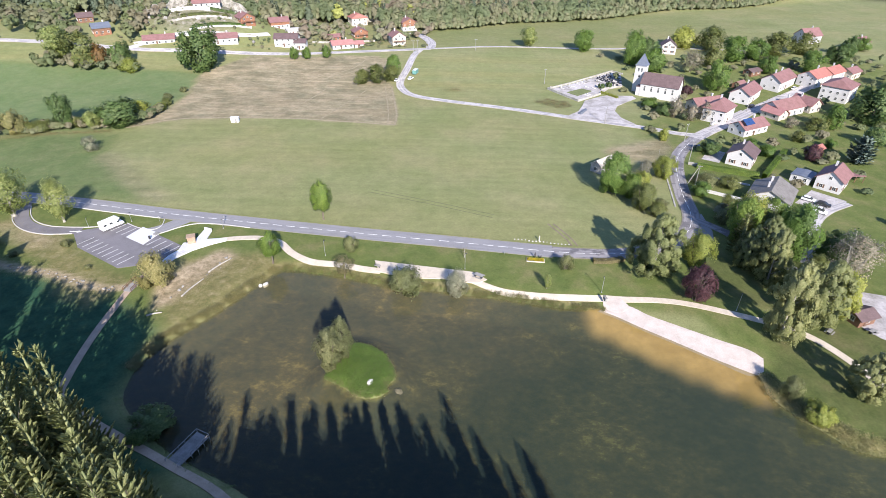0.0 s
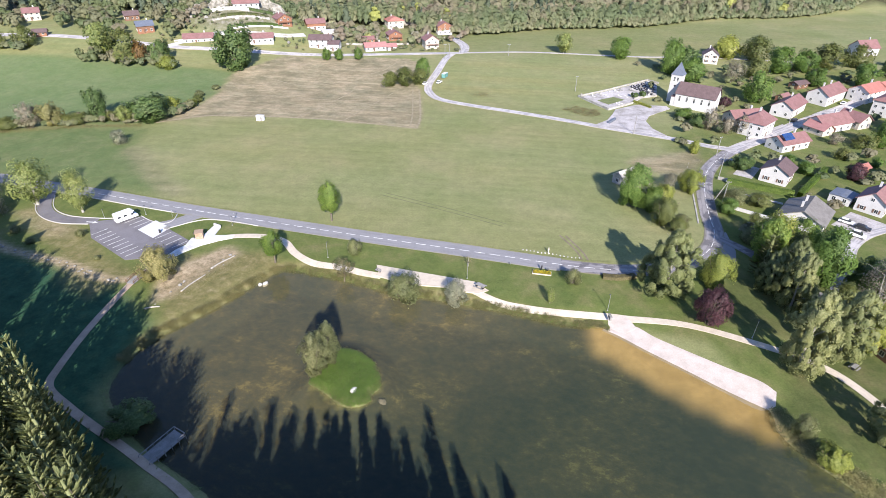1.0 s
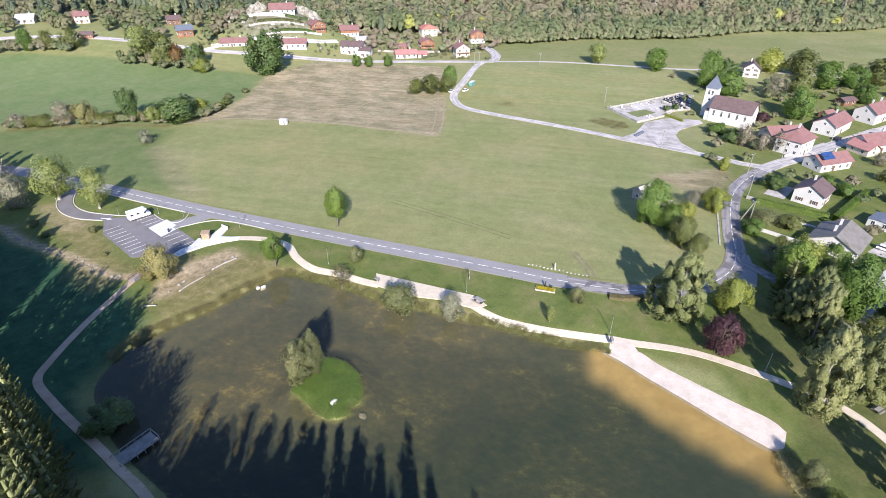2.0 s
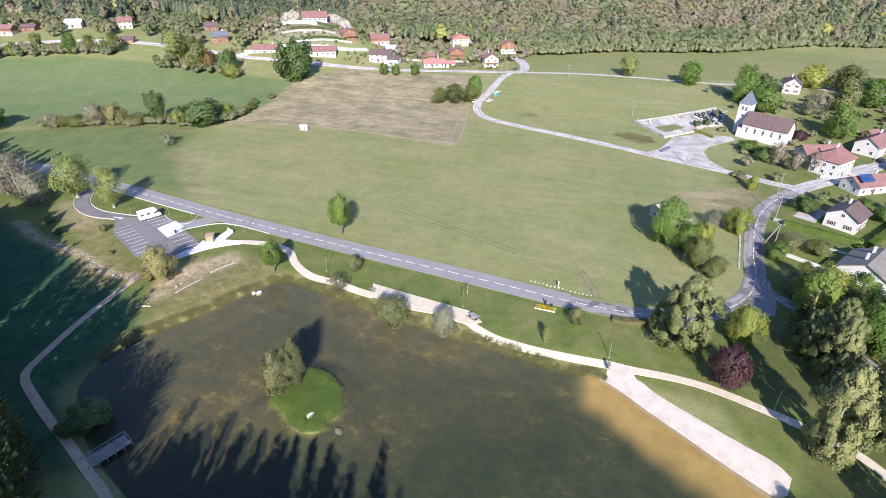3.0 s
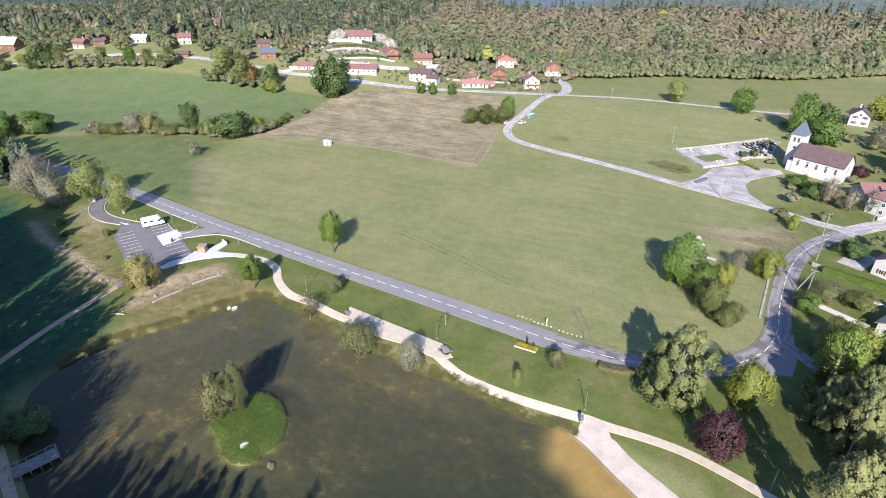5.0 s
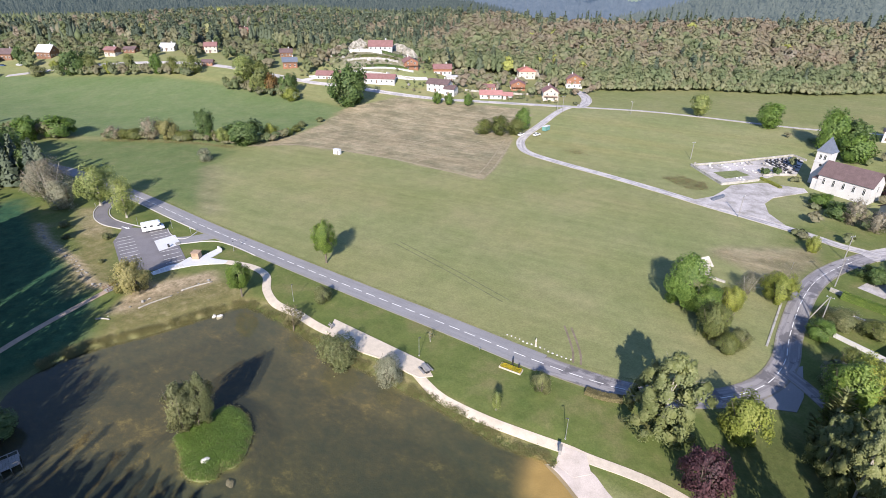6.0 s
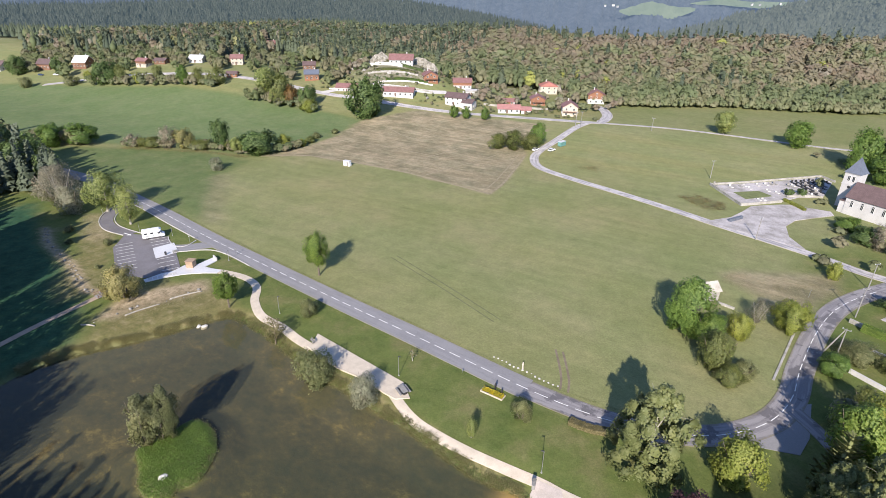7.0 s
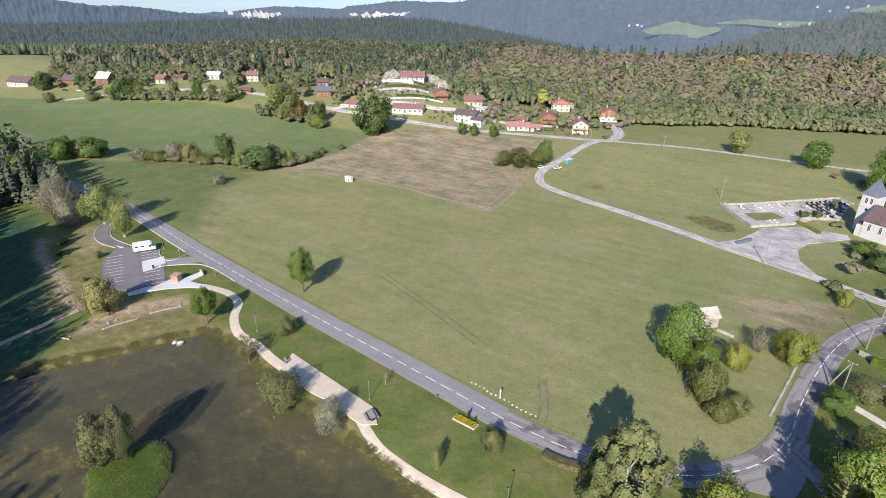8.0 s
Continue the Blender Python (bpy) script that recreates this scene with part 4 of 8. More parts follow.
def conifer_mesh(name, sprays, material, seed=1, aspect=5.0, length=0.2, width=0.05, whorls=24):
    """Whorls of branches, each a feather of needle sprays set along it, lighter towards the tips."""
    r = np.random.default_rng(seed)
    verts, out = [], []
    for i in range(whorls):
        t = i / whorls
        z = 0.08 + 0.9 * t + 0.01 * r.normal()
        w = (1 - t) ** 0.55 * (0.75 + 0.4 * r.random()) + 0.03
        k = int(9 - 4 * t)
        for j in range(k):
            a = j * math.tau / k + r.random() * 0.6 + i * 1.3
            reach = w * (0.75 + 0.4 * r.random())
            lift = 0.05 + 0.6 * t + 0.15 * r.normal()
            s = (np.arange(sprays) + r.random(sprays)) / sprays
            s = 0.15 + 0.85 * s
            turn = a + np.where(np.arange(sprays) % 2, 1, -1) * (0.75 - 0.5 * s) + r.normal(0, 0.2, sprays)
            base = np.column_stack([reach * s * math.cos(a), reach * s * math.sin(a), z * aspect + reach * (lift * s + 0.25 * s * s)])
            d = np.column_stack([np.cos(turn), np.sin(turn), lift * 0.5 + 0.35 * s + r.normal(0, 0.25, sprays)])
            side = np.column_stack([-np.sin(turn), np.cos(turn), r.normal(0, 0.6, sprays)])
            n = length * (0.55 + 0.45 * reach) * (0.7 + 0.6 * r.random((sprays, 1)))
            h = width * (0.7 + 0.6 * r.random((sprays, 1)))
            verts.append(np.stack([base - d * n * 0.3, base + d * n * 0.35 + side * h, base + d * n, base + d * n * 0.35 - side * h], 1))
            up = np.column_stack([np.cos(turn) * 0.6, np.sin(turn) * 0.6, np.full(sprays, 0.75)])
            out.append(np.repeat(up, 4, axis=0))
    v, q = np.concatenate(verts).reshape(-1, 3), np.concatenate(out)
    faces = np.arange(len(v)).reshape(-1, 4).tolist()
    # the dark inside
    k = 7
    for i in range(5):
        t = i / 5
        ring = [((0.3 * (1 - t) + 0.03) * math.cos(j * math.tau / k) * (0.8 + 0.4 * r.random()), (0.3 * (1 - t) + 0.03) * math.sin(j * math.tau / k), (0.08 + 0.86 * t) * aspect) for j in range(k)]
        tip = (0, 0, (0.08 + 0.86 * t + 0.26) * aspect) if i < 4 else (0, 0, 0.99 * aspect)
        n = len(v)
        v = np.concatenate([v, ring, [tip]])
        q = np.concatenate([q, [(x, y, 0.5) for x, y, _ in ring], [(0, 0, 1)]])
        faces += [[n + j, n + (j + 1) % k, n + k] for j in range(k)]
    q = q / np.linalg.norm(q, axis=1)[:, None]
    v[:, 2] /= aspect
    return mesh_of(name, v.tolist(), faces, material, normals=q.tolist())


def trunk_mesh(name, material, low, aspect, seed=1, limbs=7, thick=0.09, stems=1):
    """A tapered trunk with limbs reaching into the crown."""
    r = np.random.default_rng(seed)
    bm = bmesh.new()

    def tube(pts, sides=6):
        loops = []
        for x, y, z, q in pts:
            loops.append([bm.verts.new((x + q * math.cos(i * math.tau / sides), y + q * math.sin(i * math.tau / sides), z)) for i in range(sides)])
        for lo, hi in zip(loops, loops[1:]):
            for i in range(sides):
                bm.faces.new((lo[i], lo[(i + 1) % sides], hi[(i + 1) % sides], hi[i]))
        bm.faces.new(loops[-1])

    for s in range(stems):
        ox, oy = (0.0, 0.0) if stems == 1 else (0.3 * math.cos(s * 2.4), 0.3 * math.sin(s * 2.4))
        bend = r.normal(0, 0.06, 2)
        tube([(ox * (0.3 + 2 * t) + bend[0] * math.sin(3 * t), oy * (0.3 + 2 * t) + bend[1] * math.sin(2.5 * t), t * 0.86 - 0.01, thick * (1.25 if t == 0 else 1) * (1 - 0.85 * t)) for t in (0, 0.06, 0.2, 0.4, 0.6, 0.8, 1)])
        for i in range(limbs):
            z = low * 0.8 + (0.75 - low * 0.8) * (i + 0.5) / limbs
            a, reach = i * 2.4 + r.random(), 0.45 + 0.3 * r.random()
            q = thick * 0.4 * (1 - z * 0.6)
            tube([(ox * 0.8 + reach * t * math.cos(a), oy * 0.8 + reach * t * math.sin(a), z + 0.17 * t * (1 - 0.3 * t), q * (1 - 0.8 * t)) for t in (0, 0.35, 0.7, 1)], 5)
    me = bpy.data.meshes.new(name)
    bm.to_mesh(me)
    bm.free()
    me.materials.append(material)
    return me


# kind: leaf tone, trunk, number of leaves, leaf size over radius, foot of the crown, widest height, height over radius, holes, dense inside, raggedness, words
KINDS = {
    "round": ("round", "bark", 7000, 0.045, 0.28, 0.45, 3.2, 0.2, 0.5, 0.2, "fresh green broadleaf tree with a full rounded crown"),
    "green": ("green", "bark", 9500, 0.038, 0.06, 0.45, 2.2, 0.18, 0.55, 0.3, "dense green broadleaf tree with a full crown"),
    "dark": ("dark", "bark", 7500, 0.045, 0.04, 0.45, 2.1, 0.1, 0.6, 0.18, "dense dark green broadleaf tree"),
    "olive": ("olive", "bark", 7500, 0.036, 0.05, 0.45, 2.0, 0.32, 0.3, 0.36, "olive green tree turning in early autumn"),
    "light": ("light", "pale_bark", 7500, 0.036, 0.14, 0.5, 2.2, 0.35, 0.0, 0.26, "pale yellow-green tree with an airy crown"),
    "yellow": ("yellow", "bark", 7500, 0.04, 0.03, 0.42, 1.9, 0.15, 0.45, 0.22, "yellowing tree with a rounded autumn crown"),
    "tan": ("tan", "bark", 7500, 0.04, 0.02, 0.4, 1.9, 0.15, 0.4, 0.2, "pale straw-yellow willow with a rounded crown"),
    "orange": ("orange", "bark", 3000, 0.065, 0.05, 0.5, 2.4, 0.15, 0.5, 0.2, "small orange-leaved tree in autumn colour"),
    "lime": ("round", "bark", 8500, 0.042, 0.04, 0.45, 2.2, 0.2, 0.5, 0.24, "bright lime-green broadleaf tree"),
    "purple": ("purple", "bark", 7500, 0.042, 0.06, 0.42, 2.2, 0.15, 0.5, 0.17, "dark purple-leaved plum tree"),
    "willow": ("willow", "pale_bark", 16000, 0.03, 0.02, 0.34, 2.6, 0.03, 0.75, 0.36, "tall silver-green tree with a ragged crown"),
    "alder": ("alder", "bark", 7000, 0.05, 0.04, 0.42, 3.6, 0.2, 0.4, 0.26, "slender olive-green tree on the islet"),
    "silver": ("silver", "bark", 7000, 0.034, 0.01, 0.42, 2.0, 0.25, 0.3, 0.2, "silver-grey willow bush, thinly leaved"),
    "bush": ("bush", "bark", 6500, 0.04, 0.01, 0.42, 1.9, 0.15, 0.45, 0.2, "grey-green rounded willow bush"),
    "grey": ("grey", "pale_bark", 5000, 0.03, 0.05, 0.5, 2.2, 0.4, 0.0, 0.28, "greyish tree almost bare of leaves"),
    "sparse": ("sparse", "bark", 1300, 0.06, 0.22, 0.55, 2.6, 0.35, 0.0, 0.25, "small thin-crowned tree losing its leaves"),
    "bare": ("sparse", "pale_bark", 160, 0.07, 0.3, 0.6, 2.6, 0.3, 0.0, 0.2, "small bare sapling on the lawn"),
}
TREES, FAR_TREES = {}, {}
for n, (kind, (tone, bark, count, size, low, wide, aspect, holes, dense, ragged, words)) in enumerate(KINDS.items()):
    TREES[kind] = [(crown_mesh("crown", int(count * 0.87), size * 1.07, low, wide, LEAF[tone], aspect, 11 * n + v, holes, 0.8 if kind == "willow" else 0.0, dense, False, ragged, 110 if kind == "willow" else 14 if kind in ("bush", "silver", "alder", "bare") else 22),
                    trunk_mesh("trunk", M[bark], max(low, 0.15), aspect, 7 * n + v, 9, 0.075 if low > 0.1 else 0.05, 1 if low > 0.1 or kind in ("green", "willow") else 3)) for v in range(3)]
    FAR_TREES[kind] = [(crown_mesh("crown", int(count * 0.42), size * 1.56, low, wide, LEAF[tone], aspect, 11 * n + v + 5, holes, 0.0, max(dense, 0.4), True, ragged, 16),
                        trunk_mesh("trunk", M[bark], max(low, 0.15), aspect, 9 * n + v, 5, 0.04)) for v in range(3)]
SPRUCE = [(conifer_mesh("crown", 22, LEAF["conifer"], 5 + v, 6.5, 0.19, 0.041, 16), trunk_mesh("trunk", M["bark"], 0.5, 5, v, 2, 0.07)) for v in range(4)]
BLUE = [(conifer_mesh("crown", 10, LEAF["blue_spruce"], 15, 2.6, 0.26, 0.07, 18), trunk_mesh("trunk", M["bark"], 0.5, 3, 2, 2, 0.06))]


def plant(kind, x, y, height, radius, label="", group="", name="tree"):
    """One tree or bush: an empty at its foot, trunk and crown under it."""
    stock = SPRUCE if kind == "conifer" else BLUE if kind == "blue_spruce" else FAR_TREES[kind] if y > 190 or x < -170 or x > 110 else TREES[kind]
    seed = int(abs(x * 13.1 + y * 7.7))
    crown, trunk = stock[seed % len(stock)]
    words = label or ("tall dark spruce with drooping branches" if kind == "conifer" else "blue-grey spruce in a garden" if kind == "blue_spruce" else KINDS[kind][-1])
    ob = tagged(new(name if height > 6 or name != "tree" else "bush"), words, "tree" if height > 6 else "bush", group)
    ob.matrix_world = pose(x, y, ground_at(x, y) - 0.05, 0, 0, seed * 37 % 360) @ Matrix.Diagonal((radius, radius, height, 1))
    part("trunk", trunk, None, ob)
    part("crown", crown, None, ob)
    return ob


def plants(rows, group=""):
    for kind, x, y, height, radius in rows:
        plant(kind, x, y, height, radius, group=group)


# round the pond
plants([("round", -40.9, 146, 13.5, 3.9), ("round", -49.3, 121.5, 10.2, 3.3), ("sparse", -28.7, 117.2, 7.6, 3), ("bush", -11.8, 112, 8.2, 4.8), ("silver", 1.2, 111.8, 7.2, 3.5),
        ("bush", -29.1, 129.1, 4.4, 2.6), ("bare", 3.3, 126.7, 3.6, 1.5), ("light", 24.7, 113.3, 4.8, 1.1), ("bush", 30.8, 122.4, 4.8, 2.2), ("willow", 54, 122, 18.8, 7.8),
        ("yellow", 67, 126.8, 10.2, 5), ("purple", 61.3, 110.2, 10.6, 4.2), ("tan", -76, 110.4, 9.6, 5.2)])
plants([("willow", 75.5, 97, 22, 5.7), ("willow", 86.7, 103, 18.2, 6.1), ("yellow", 93.3, 105.5, 12.8, 4.1), ("olive", 92, 116, 11, 5), ("willow", 83, 119, 17, 5.4), ("round", 96.5, 149, 10, 5), ("green", 91.5, 151, 8, 4.2), ("olive", 87.5, 158, 6.5, 3.6), ("bush", 83.5, 151, 4.5, 3), ("green", 100, 141, 11, 5.2), ("olive", 93, 143, 9, 4.5), ("willow", 85.3, 127.5, 15.8, 5.6), ("green", 93.5, 130, 18, 6.2), ("lime", 83.6, 139, 15, 5.6), ("grey", 102.8, 119.8, 15.1, 7.4),
        ("bush", 70, 80, 5, 2.3), ("yellow", 72, 74, 4.4, 3.4), ("willow", 84.5, 80, 11.7, 5.1), ("green", 53.2, 169.5, 15.4, 6.4), ("lime", 58.6, 166.5, 9, 4.6), ("yellow", 64.2, 173.5, 7, 3.6), ("olive", 60.6, 158, 10, 5), ("olive", 64, 153.5, 5.5, 3.8), ("bush", 66.5, 158.5, 4, 3), ("conifer", 81, 133, 13, 3.4), ("willow", 80, 126, 12.5, 4.4),
        ("yellow", 75.2, 183.4, 8.6, 4.9), ("grey", 68.2, 183.8, 7, 3.3)])
plants([("light", -138.1, 143, 15.5, 7.5), ("light", -120.3, 140.3, 14.6, 5), ("grey", -156, 137.5, 16.8, 7.8), ("silver", -147.3, 136, 10.5, 5.5), ("dark", -55.5, 65.8, 4.4, 5)])
plants([("alder", -25, 82.5, 12, 3.0), ("alder", -24, 85, 10.5, 3.2), ("alder", -22.6, 86, 12.5, 2.3)], "trees on the islet")
# far side of the fields
plants([("light", 43.4, 374.8, 13.3, 7.4), ("green", 78.3, 366, 13.4, 8.4), ("yellow", 86.3, 221, 5.5, 2.5), ("olive", -46, 297, 10, 7), ("olive", -38, 300, 9, 6), ("olive", -54, 295, 8, 6), ("green", -38.6, 311.2, 11.6, 5.2),
        ("green", -102, 335.8, 7.8, 3.1), ("green", -95, 337.1, 7.4, 3), ("green", -83.7, 340.5, 7.6, 3), ("dark", -146.7, 307, 25, 12), ("light", -224.8, 304, 19.8, 10.3), ("olive", -207.8, 299.5, 20, 11.3),
        ("orange", -199, 299, 13.3, 5), ("dark", -190.4, 304.2, 13.3, 6.5), ("yellow", -182.1, 297, 7.9, 6.3)])
plants([("grey", -212.9, 200.5, 6.9, 4.9), ("olive", -203.7, 205.5, 5.5, 5.8), ("grey", -195.4, 208.5, 11.6, 6), ("tan", -188, 212.4, 10.8, 5.4), ("olive", -178.7, 216.2, 5.1, 5.7), ("dark", -171.8, 221, 15.5, 5.4),
        ("light", -158.4, 219.9, 8.4, 4.4), ("dark", -148.9, 224, 12.4, 8.8), ("yellow", -147.9, 239.4, 6.9, 4.6), ("olive", -142.1, 253.6, 3.6, 3.9), ("silver", -145.8, 196.9, 5.9, 3.8), ("green", -252.7, 185.5, 10.2, 6.3),
        ("olive", -153, 231, 4.2, 3.6), ("bush", -146, 262, 3.2, 2.8), ("olive", -183, 214.5, 5, 4.2), ("olive", -165, 221, 5.2, 4.2), ("yellow", -141.5, 246, 4, 3), ("olive", -208, 203, 5, 4.2), ("bush", -143.5, 274, 2.6, 2.4), ("green", -238.9, 190.8, 11, 9)], "hedgerow between the meadows")
plants([("dark", -225, 150, 21.6, 7.6), ("dark", -221.7, 158, 15.1, 7.8), ("grey", -163, 139, 14, 8), ("green", -245, 178, 12, 7), ("dark", -205, 148, 17, 8), ("dark", -190, 150, 13, 6)])
plants([("dark", -365.5, 280.6, 16.7, 10.7), ("olive", -352.4, 284.2, 13.8, 7.2), ("yellow", -338.6, 287.9, 8.5, 4.6), ("olive", -322.2, 293.5, 12.7, 6.3), ("green", -299.2, 296.3, 14, 5.3), ("olive", -287.6, 300.1, 11.6, 5.7),
        ("olive", -274.2, 305.2, 12.7, 6.8), ("bush", -393.7, 269.6, 7.5, 6.5), ("bush", -426.3, 252.9, 8, 4.8), ("dark", -477.2, 272.7, 15.9, 8.7), ("dark", -446.8, 288.3, 12.2, 5.7), ("yellow", -391, 281.6, 7.6, 4.4)], "trees along the upper lane")
# the village
plants([("green", 100.5, 336.3, 19.8, 8.1), ("green", 109.4, 323.3, 13.9, 8.5), ("yellow", 144.3, 379.4, 13.8, 11.2), ("olive", 160.1, 372.2, 15.2, 11), ("green", 163.9, 345.3, 15.9, 10.3), ("green", 134.7, 294.7, 16, 7),
        ("green", 199.8, 325.9, 13.5, 7.2), ("olive", 195.7, 359.6, 14.6, 10.7), ("purple", 117.2, 286.7, 5.1, 3.5), ("green", 92.7, 265.6, 4.9, 5), ("dark", 97.2, 255, 6, 5), ("grey", 100.5, 251, 10, 4.5), ("grey", 106.3, 247, 7.7, 4.7),
        ("grey", 113.1, 247.4, 8.9, 3.9)])
plants([("green", 165.1, 238.1, 11.9, 5), ("dark", 188.5, 248.3, 18.8, 10.4), ("purple", 137.4, 201.9, 7.1, 3.7), ("blue_spruce", 154.2, 200.1, 10.5, 4.6), ("olive", 157.5, 237.7, 6, 6), ("green", 122.3, 206, 4.9, 4.5), ("bush", 88.3, 178, 4.5, 5),
        ("green", 83.2, 169, 5.5, 4), ("olive", 95.4, 176, 4.7, 4.9), ("yellow", 86, 142, 15, 5), ("dark", 99.9, 207, 5.2, 4.5), ("dark", 105.9, 127.9, 10.4, 7), ("green", 259.2, 379, 8.4, 6.3), ("dark", 242.5, 362.5, 12.9, 5.3)])
plants([("green", 180, 350, 13, 8), ("olive", 215, 365, 14, 9), ("dark", 226, 345, 12, 8), ("olive", 147, 335, 12, 8), ("green", 175, 325, 10, 6), ("grey", 132, 325, 13, 7), ("dark", 112, 345, 14, 8), ("green", 208, 268, 15, 9),
        ("olive", 232, 300, 13, 8), ("green", 120, 215, 4, 3.5), ("olive", 143, 222, 5, 4), ("green", 152, 216, 4, 3), ("dark", 172, 220, 8, 5), ("grey", 148, 240, 5, 4)])


# ---- woods ----
def small_tree(kind, x, y, z, h, w, r, count):
    """Leaf tufts of one tree of a wood, as loose triangles."""
    if kind == "spire":
        t = r.random(count) ** 1.3
        q = (1 - t) * w * (0.75 + 0.35 * r.random(count))
        a = r.random(count) * math.tau
        p = np.column_stack([q * np.cos(a), q * np.sin(a), h * (0.08 + 0.92 * t)])
        d = face = np.column_stack([np.cos(a), np.sin(a), np.full(count, 0.6)])
    else:
        # a handful of boughs, each with its own tuft
        k = 15
        b = r.normal(0, 1, (k, 3))
        b /= np.linalg.norm(b, axis=1)[:, None]
        b[:, 2] = np.abs(b[:, 2]) * 1.25 - 0.3
        pick = r.integers(0, k, count)
        d = r.normal(0, 1, (count, 3))
        d /= np.linalg.norm(d, axis=1)[:, None]
        d[:, 2] = np.where(r.random(count) < 0.8, np.abs(d[:, 2]), d[:, 2])
        p = b[pick] * [w * 0.7, w * 0.7, h * 0.33] + d * [w * 0.34, w * 0.34, h * 0.14] * r.uniform(0.75, 1.1, (count, 1)) + [0, 0, h * 0.55]
        # lighting normals tilted south and up, brightening the canopy beyond its true facing
        d, face = d * 0.6 + b[pick] * 0.5 + [0, 0, -0.1], d * 0.22 + b[pick] * 0.32 + [0, -0.25, 0.55]
    return p + [x, y, z], d, face


def wood(name, spots, material, label, count, leaf, kind="crown", seed=3, tone_at=None):
    """A wood as one thing: spots are (x, y, height, radius)."""
    r = np.random.default_rng(seed)
    pts, out, faced, sizes, tones, cores = [], [], [], [], [], []
    zs = ground_height(spots[:, 0], spots[:, 1])
    for (x, y, h, w), z in zip(spots, zs):
        p, d, face = small_tree(kind, x, y, z, h, w, r, count)
        rag = r.uniform(0.72, 1.15, (12, 1))
        cores.append((ICO * rag * [w * 0.68, w * 0.68, h * 0.36] + [x, y, z + h * 0.47]) if kind == "crown" else (ICO * rag * [w * 0.58, w * 0.58, h * 0.42] * np.column_stack([1.05 - ICO[:, 2:] * 0.85] * 2 + [np.ones((12, 1))]) + [x, y, z + h * 0.46]))
        pts.append(p), out.append(d), faced.append(face), sizes.append(leaf * w * (0.6 + 0.8 * r.random(count))), tones.append(r.random() if tone_at is None else tone_at(x, y, r.random()))
    v, f, q = leaf_cloud(np.concatenate(pts), np.concatenate(out), np.concatenate(sizes), tri=True, wild=0.3, shade=np.concatenate(faced))
    k = len(spots)
    v = np.concatenate([v, *cores])
    q = np.concatenate([q, np.tile(ICO * 0.8 + [0, 0, 0.3], (k, 1)) + r.normal(0, 0.2, (12 * k, 3))])
    faces = f.tolist() + (ICO_FACES[None] + (len(f) * 3 + 12 * np.arange(k))[:, None, None]).reshape(-1, 3).tolist()
    me = mesh_of(name, v.tolist(), faces, material, normals=q.tolist())
    tone = np.concatenate([np.repeat(tones, count * 3), np.repeat(tones, 12)])
    me.attributes.new("tone", "FLOAT", "POINT").data.foreach_set("value", tone.astype(np.float32))
    return tagged(new(name, me), label, "wood", kind="stuff")


def scatter(seed, x0, x1, y0, y1, gap, keep, h, w):
    """Trees a gap apart, where keep(x, y) allows; heights and radii within the ranges."""
    r = np.random.default_rng(seed)
    xs, ys = np.meshgrid(np.arange(x0, x1, gap), np.arange(y0, y1, gap))
    xs, ys = (xs + r.uniform(-0.45, 0.45, xs.shape) * gap).ravel(), (ys + r.uniform(-0.45, 0.45, ys.shape) * gap).ravel()
    ok = keep(xs, ys)
    xs, ys = xs[ok], ys[ok]
    return np.column_stack([xs, ys, r.uniform(*h, len(xs)), r.uniform(*w, len(xs))])


# clearings round the houses, and in front of them
HOUSES = np.array([(-225, 347), (-338, 452), (-388, 466), (-415, 462), (-307, 353), (-345, 345), (-370, 330), (-377, 319), (-434, 303), (-468, 291), (-522, 275), (-250, 372), (-278, 322), (-113, 360), (-78, 364), (-73, 399),
                   (-44, 378), (-82, 445), (-41, 427), (-128, 394), (-145, 378), (-171, 382), (-187, 342), (-152, 350), (109, 199), (126, 233), (119, 250), (119, 264), (145, 282), (171, 303), (154, 260), (168, 267),
                   (194, 286), (193, 308), (206, 316), (219, 320), (105, 166), (132, 179), (238, 404), (131, 365), (103, 283), (147, 254)], float)


def house_free(x, y, gap, front):
    """True where a tree neither touches a house nor hides it."""
    ok = np.ones(np.shape(x), bool)
    for hx, hy in HOUSES:
        dx, dy = x - hx, y - hy
        d = math.hypot(40 - hx, 40 - hy)
        ux, uy = (40 - hx) / d, (40 - hy) / d
        along, side = dx * ux + dy * uy, np.abs(dx * uy - dy * ux)
        ok &= ~((np.hypot(dx, dy) < gap) | (along > 0) & (along < front) & (side < 9))
    return ok


def on_hill(x, y):
    return (((x + 176) / 33) ** 2 + ((y - 390) / 19) ** 2 > 1) & (y > 436 + 0.5 * np.maximum(x, 0) + 6 * np.sin(x / 23)) & (x > -140) | (((x + 176) / 33) ** 2 + ((y - 390) / 19) ** 2 > 1) & (y > 408 + 18 * np.sin(x / 31)) & (x <= -140) & (x > -330)



def hill_tone(x, y, chance):
    """Green at the wood's foot, rusty towards the crest, in drifts."""
    if chance > 0.992:
        return 1.0
    drift = noise.noise(Vector((x / 55, y / 40, 3.0))) * 0.45 + noise.noise(Vector((x / 14, y / 14, 9.0))) * 0.25
    return min(0.88, max(0.0, 0.1 + 0.4 * min(1, max(0, (y - 448 - 0.5 * max(x, 0)) / 100)) + drift + 0.45 * (chance - 0.42)))


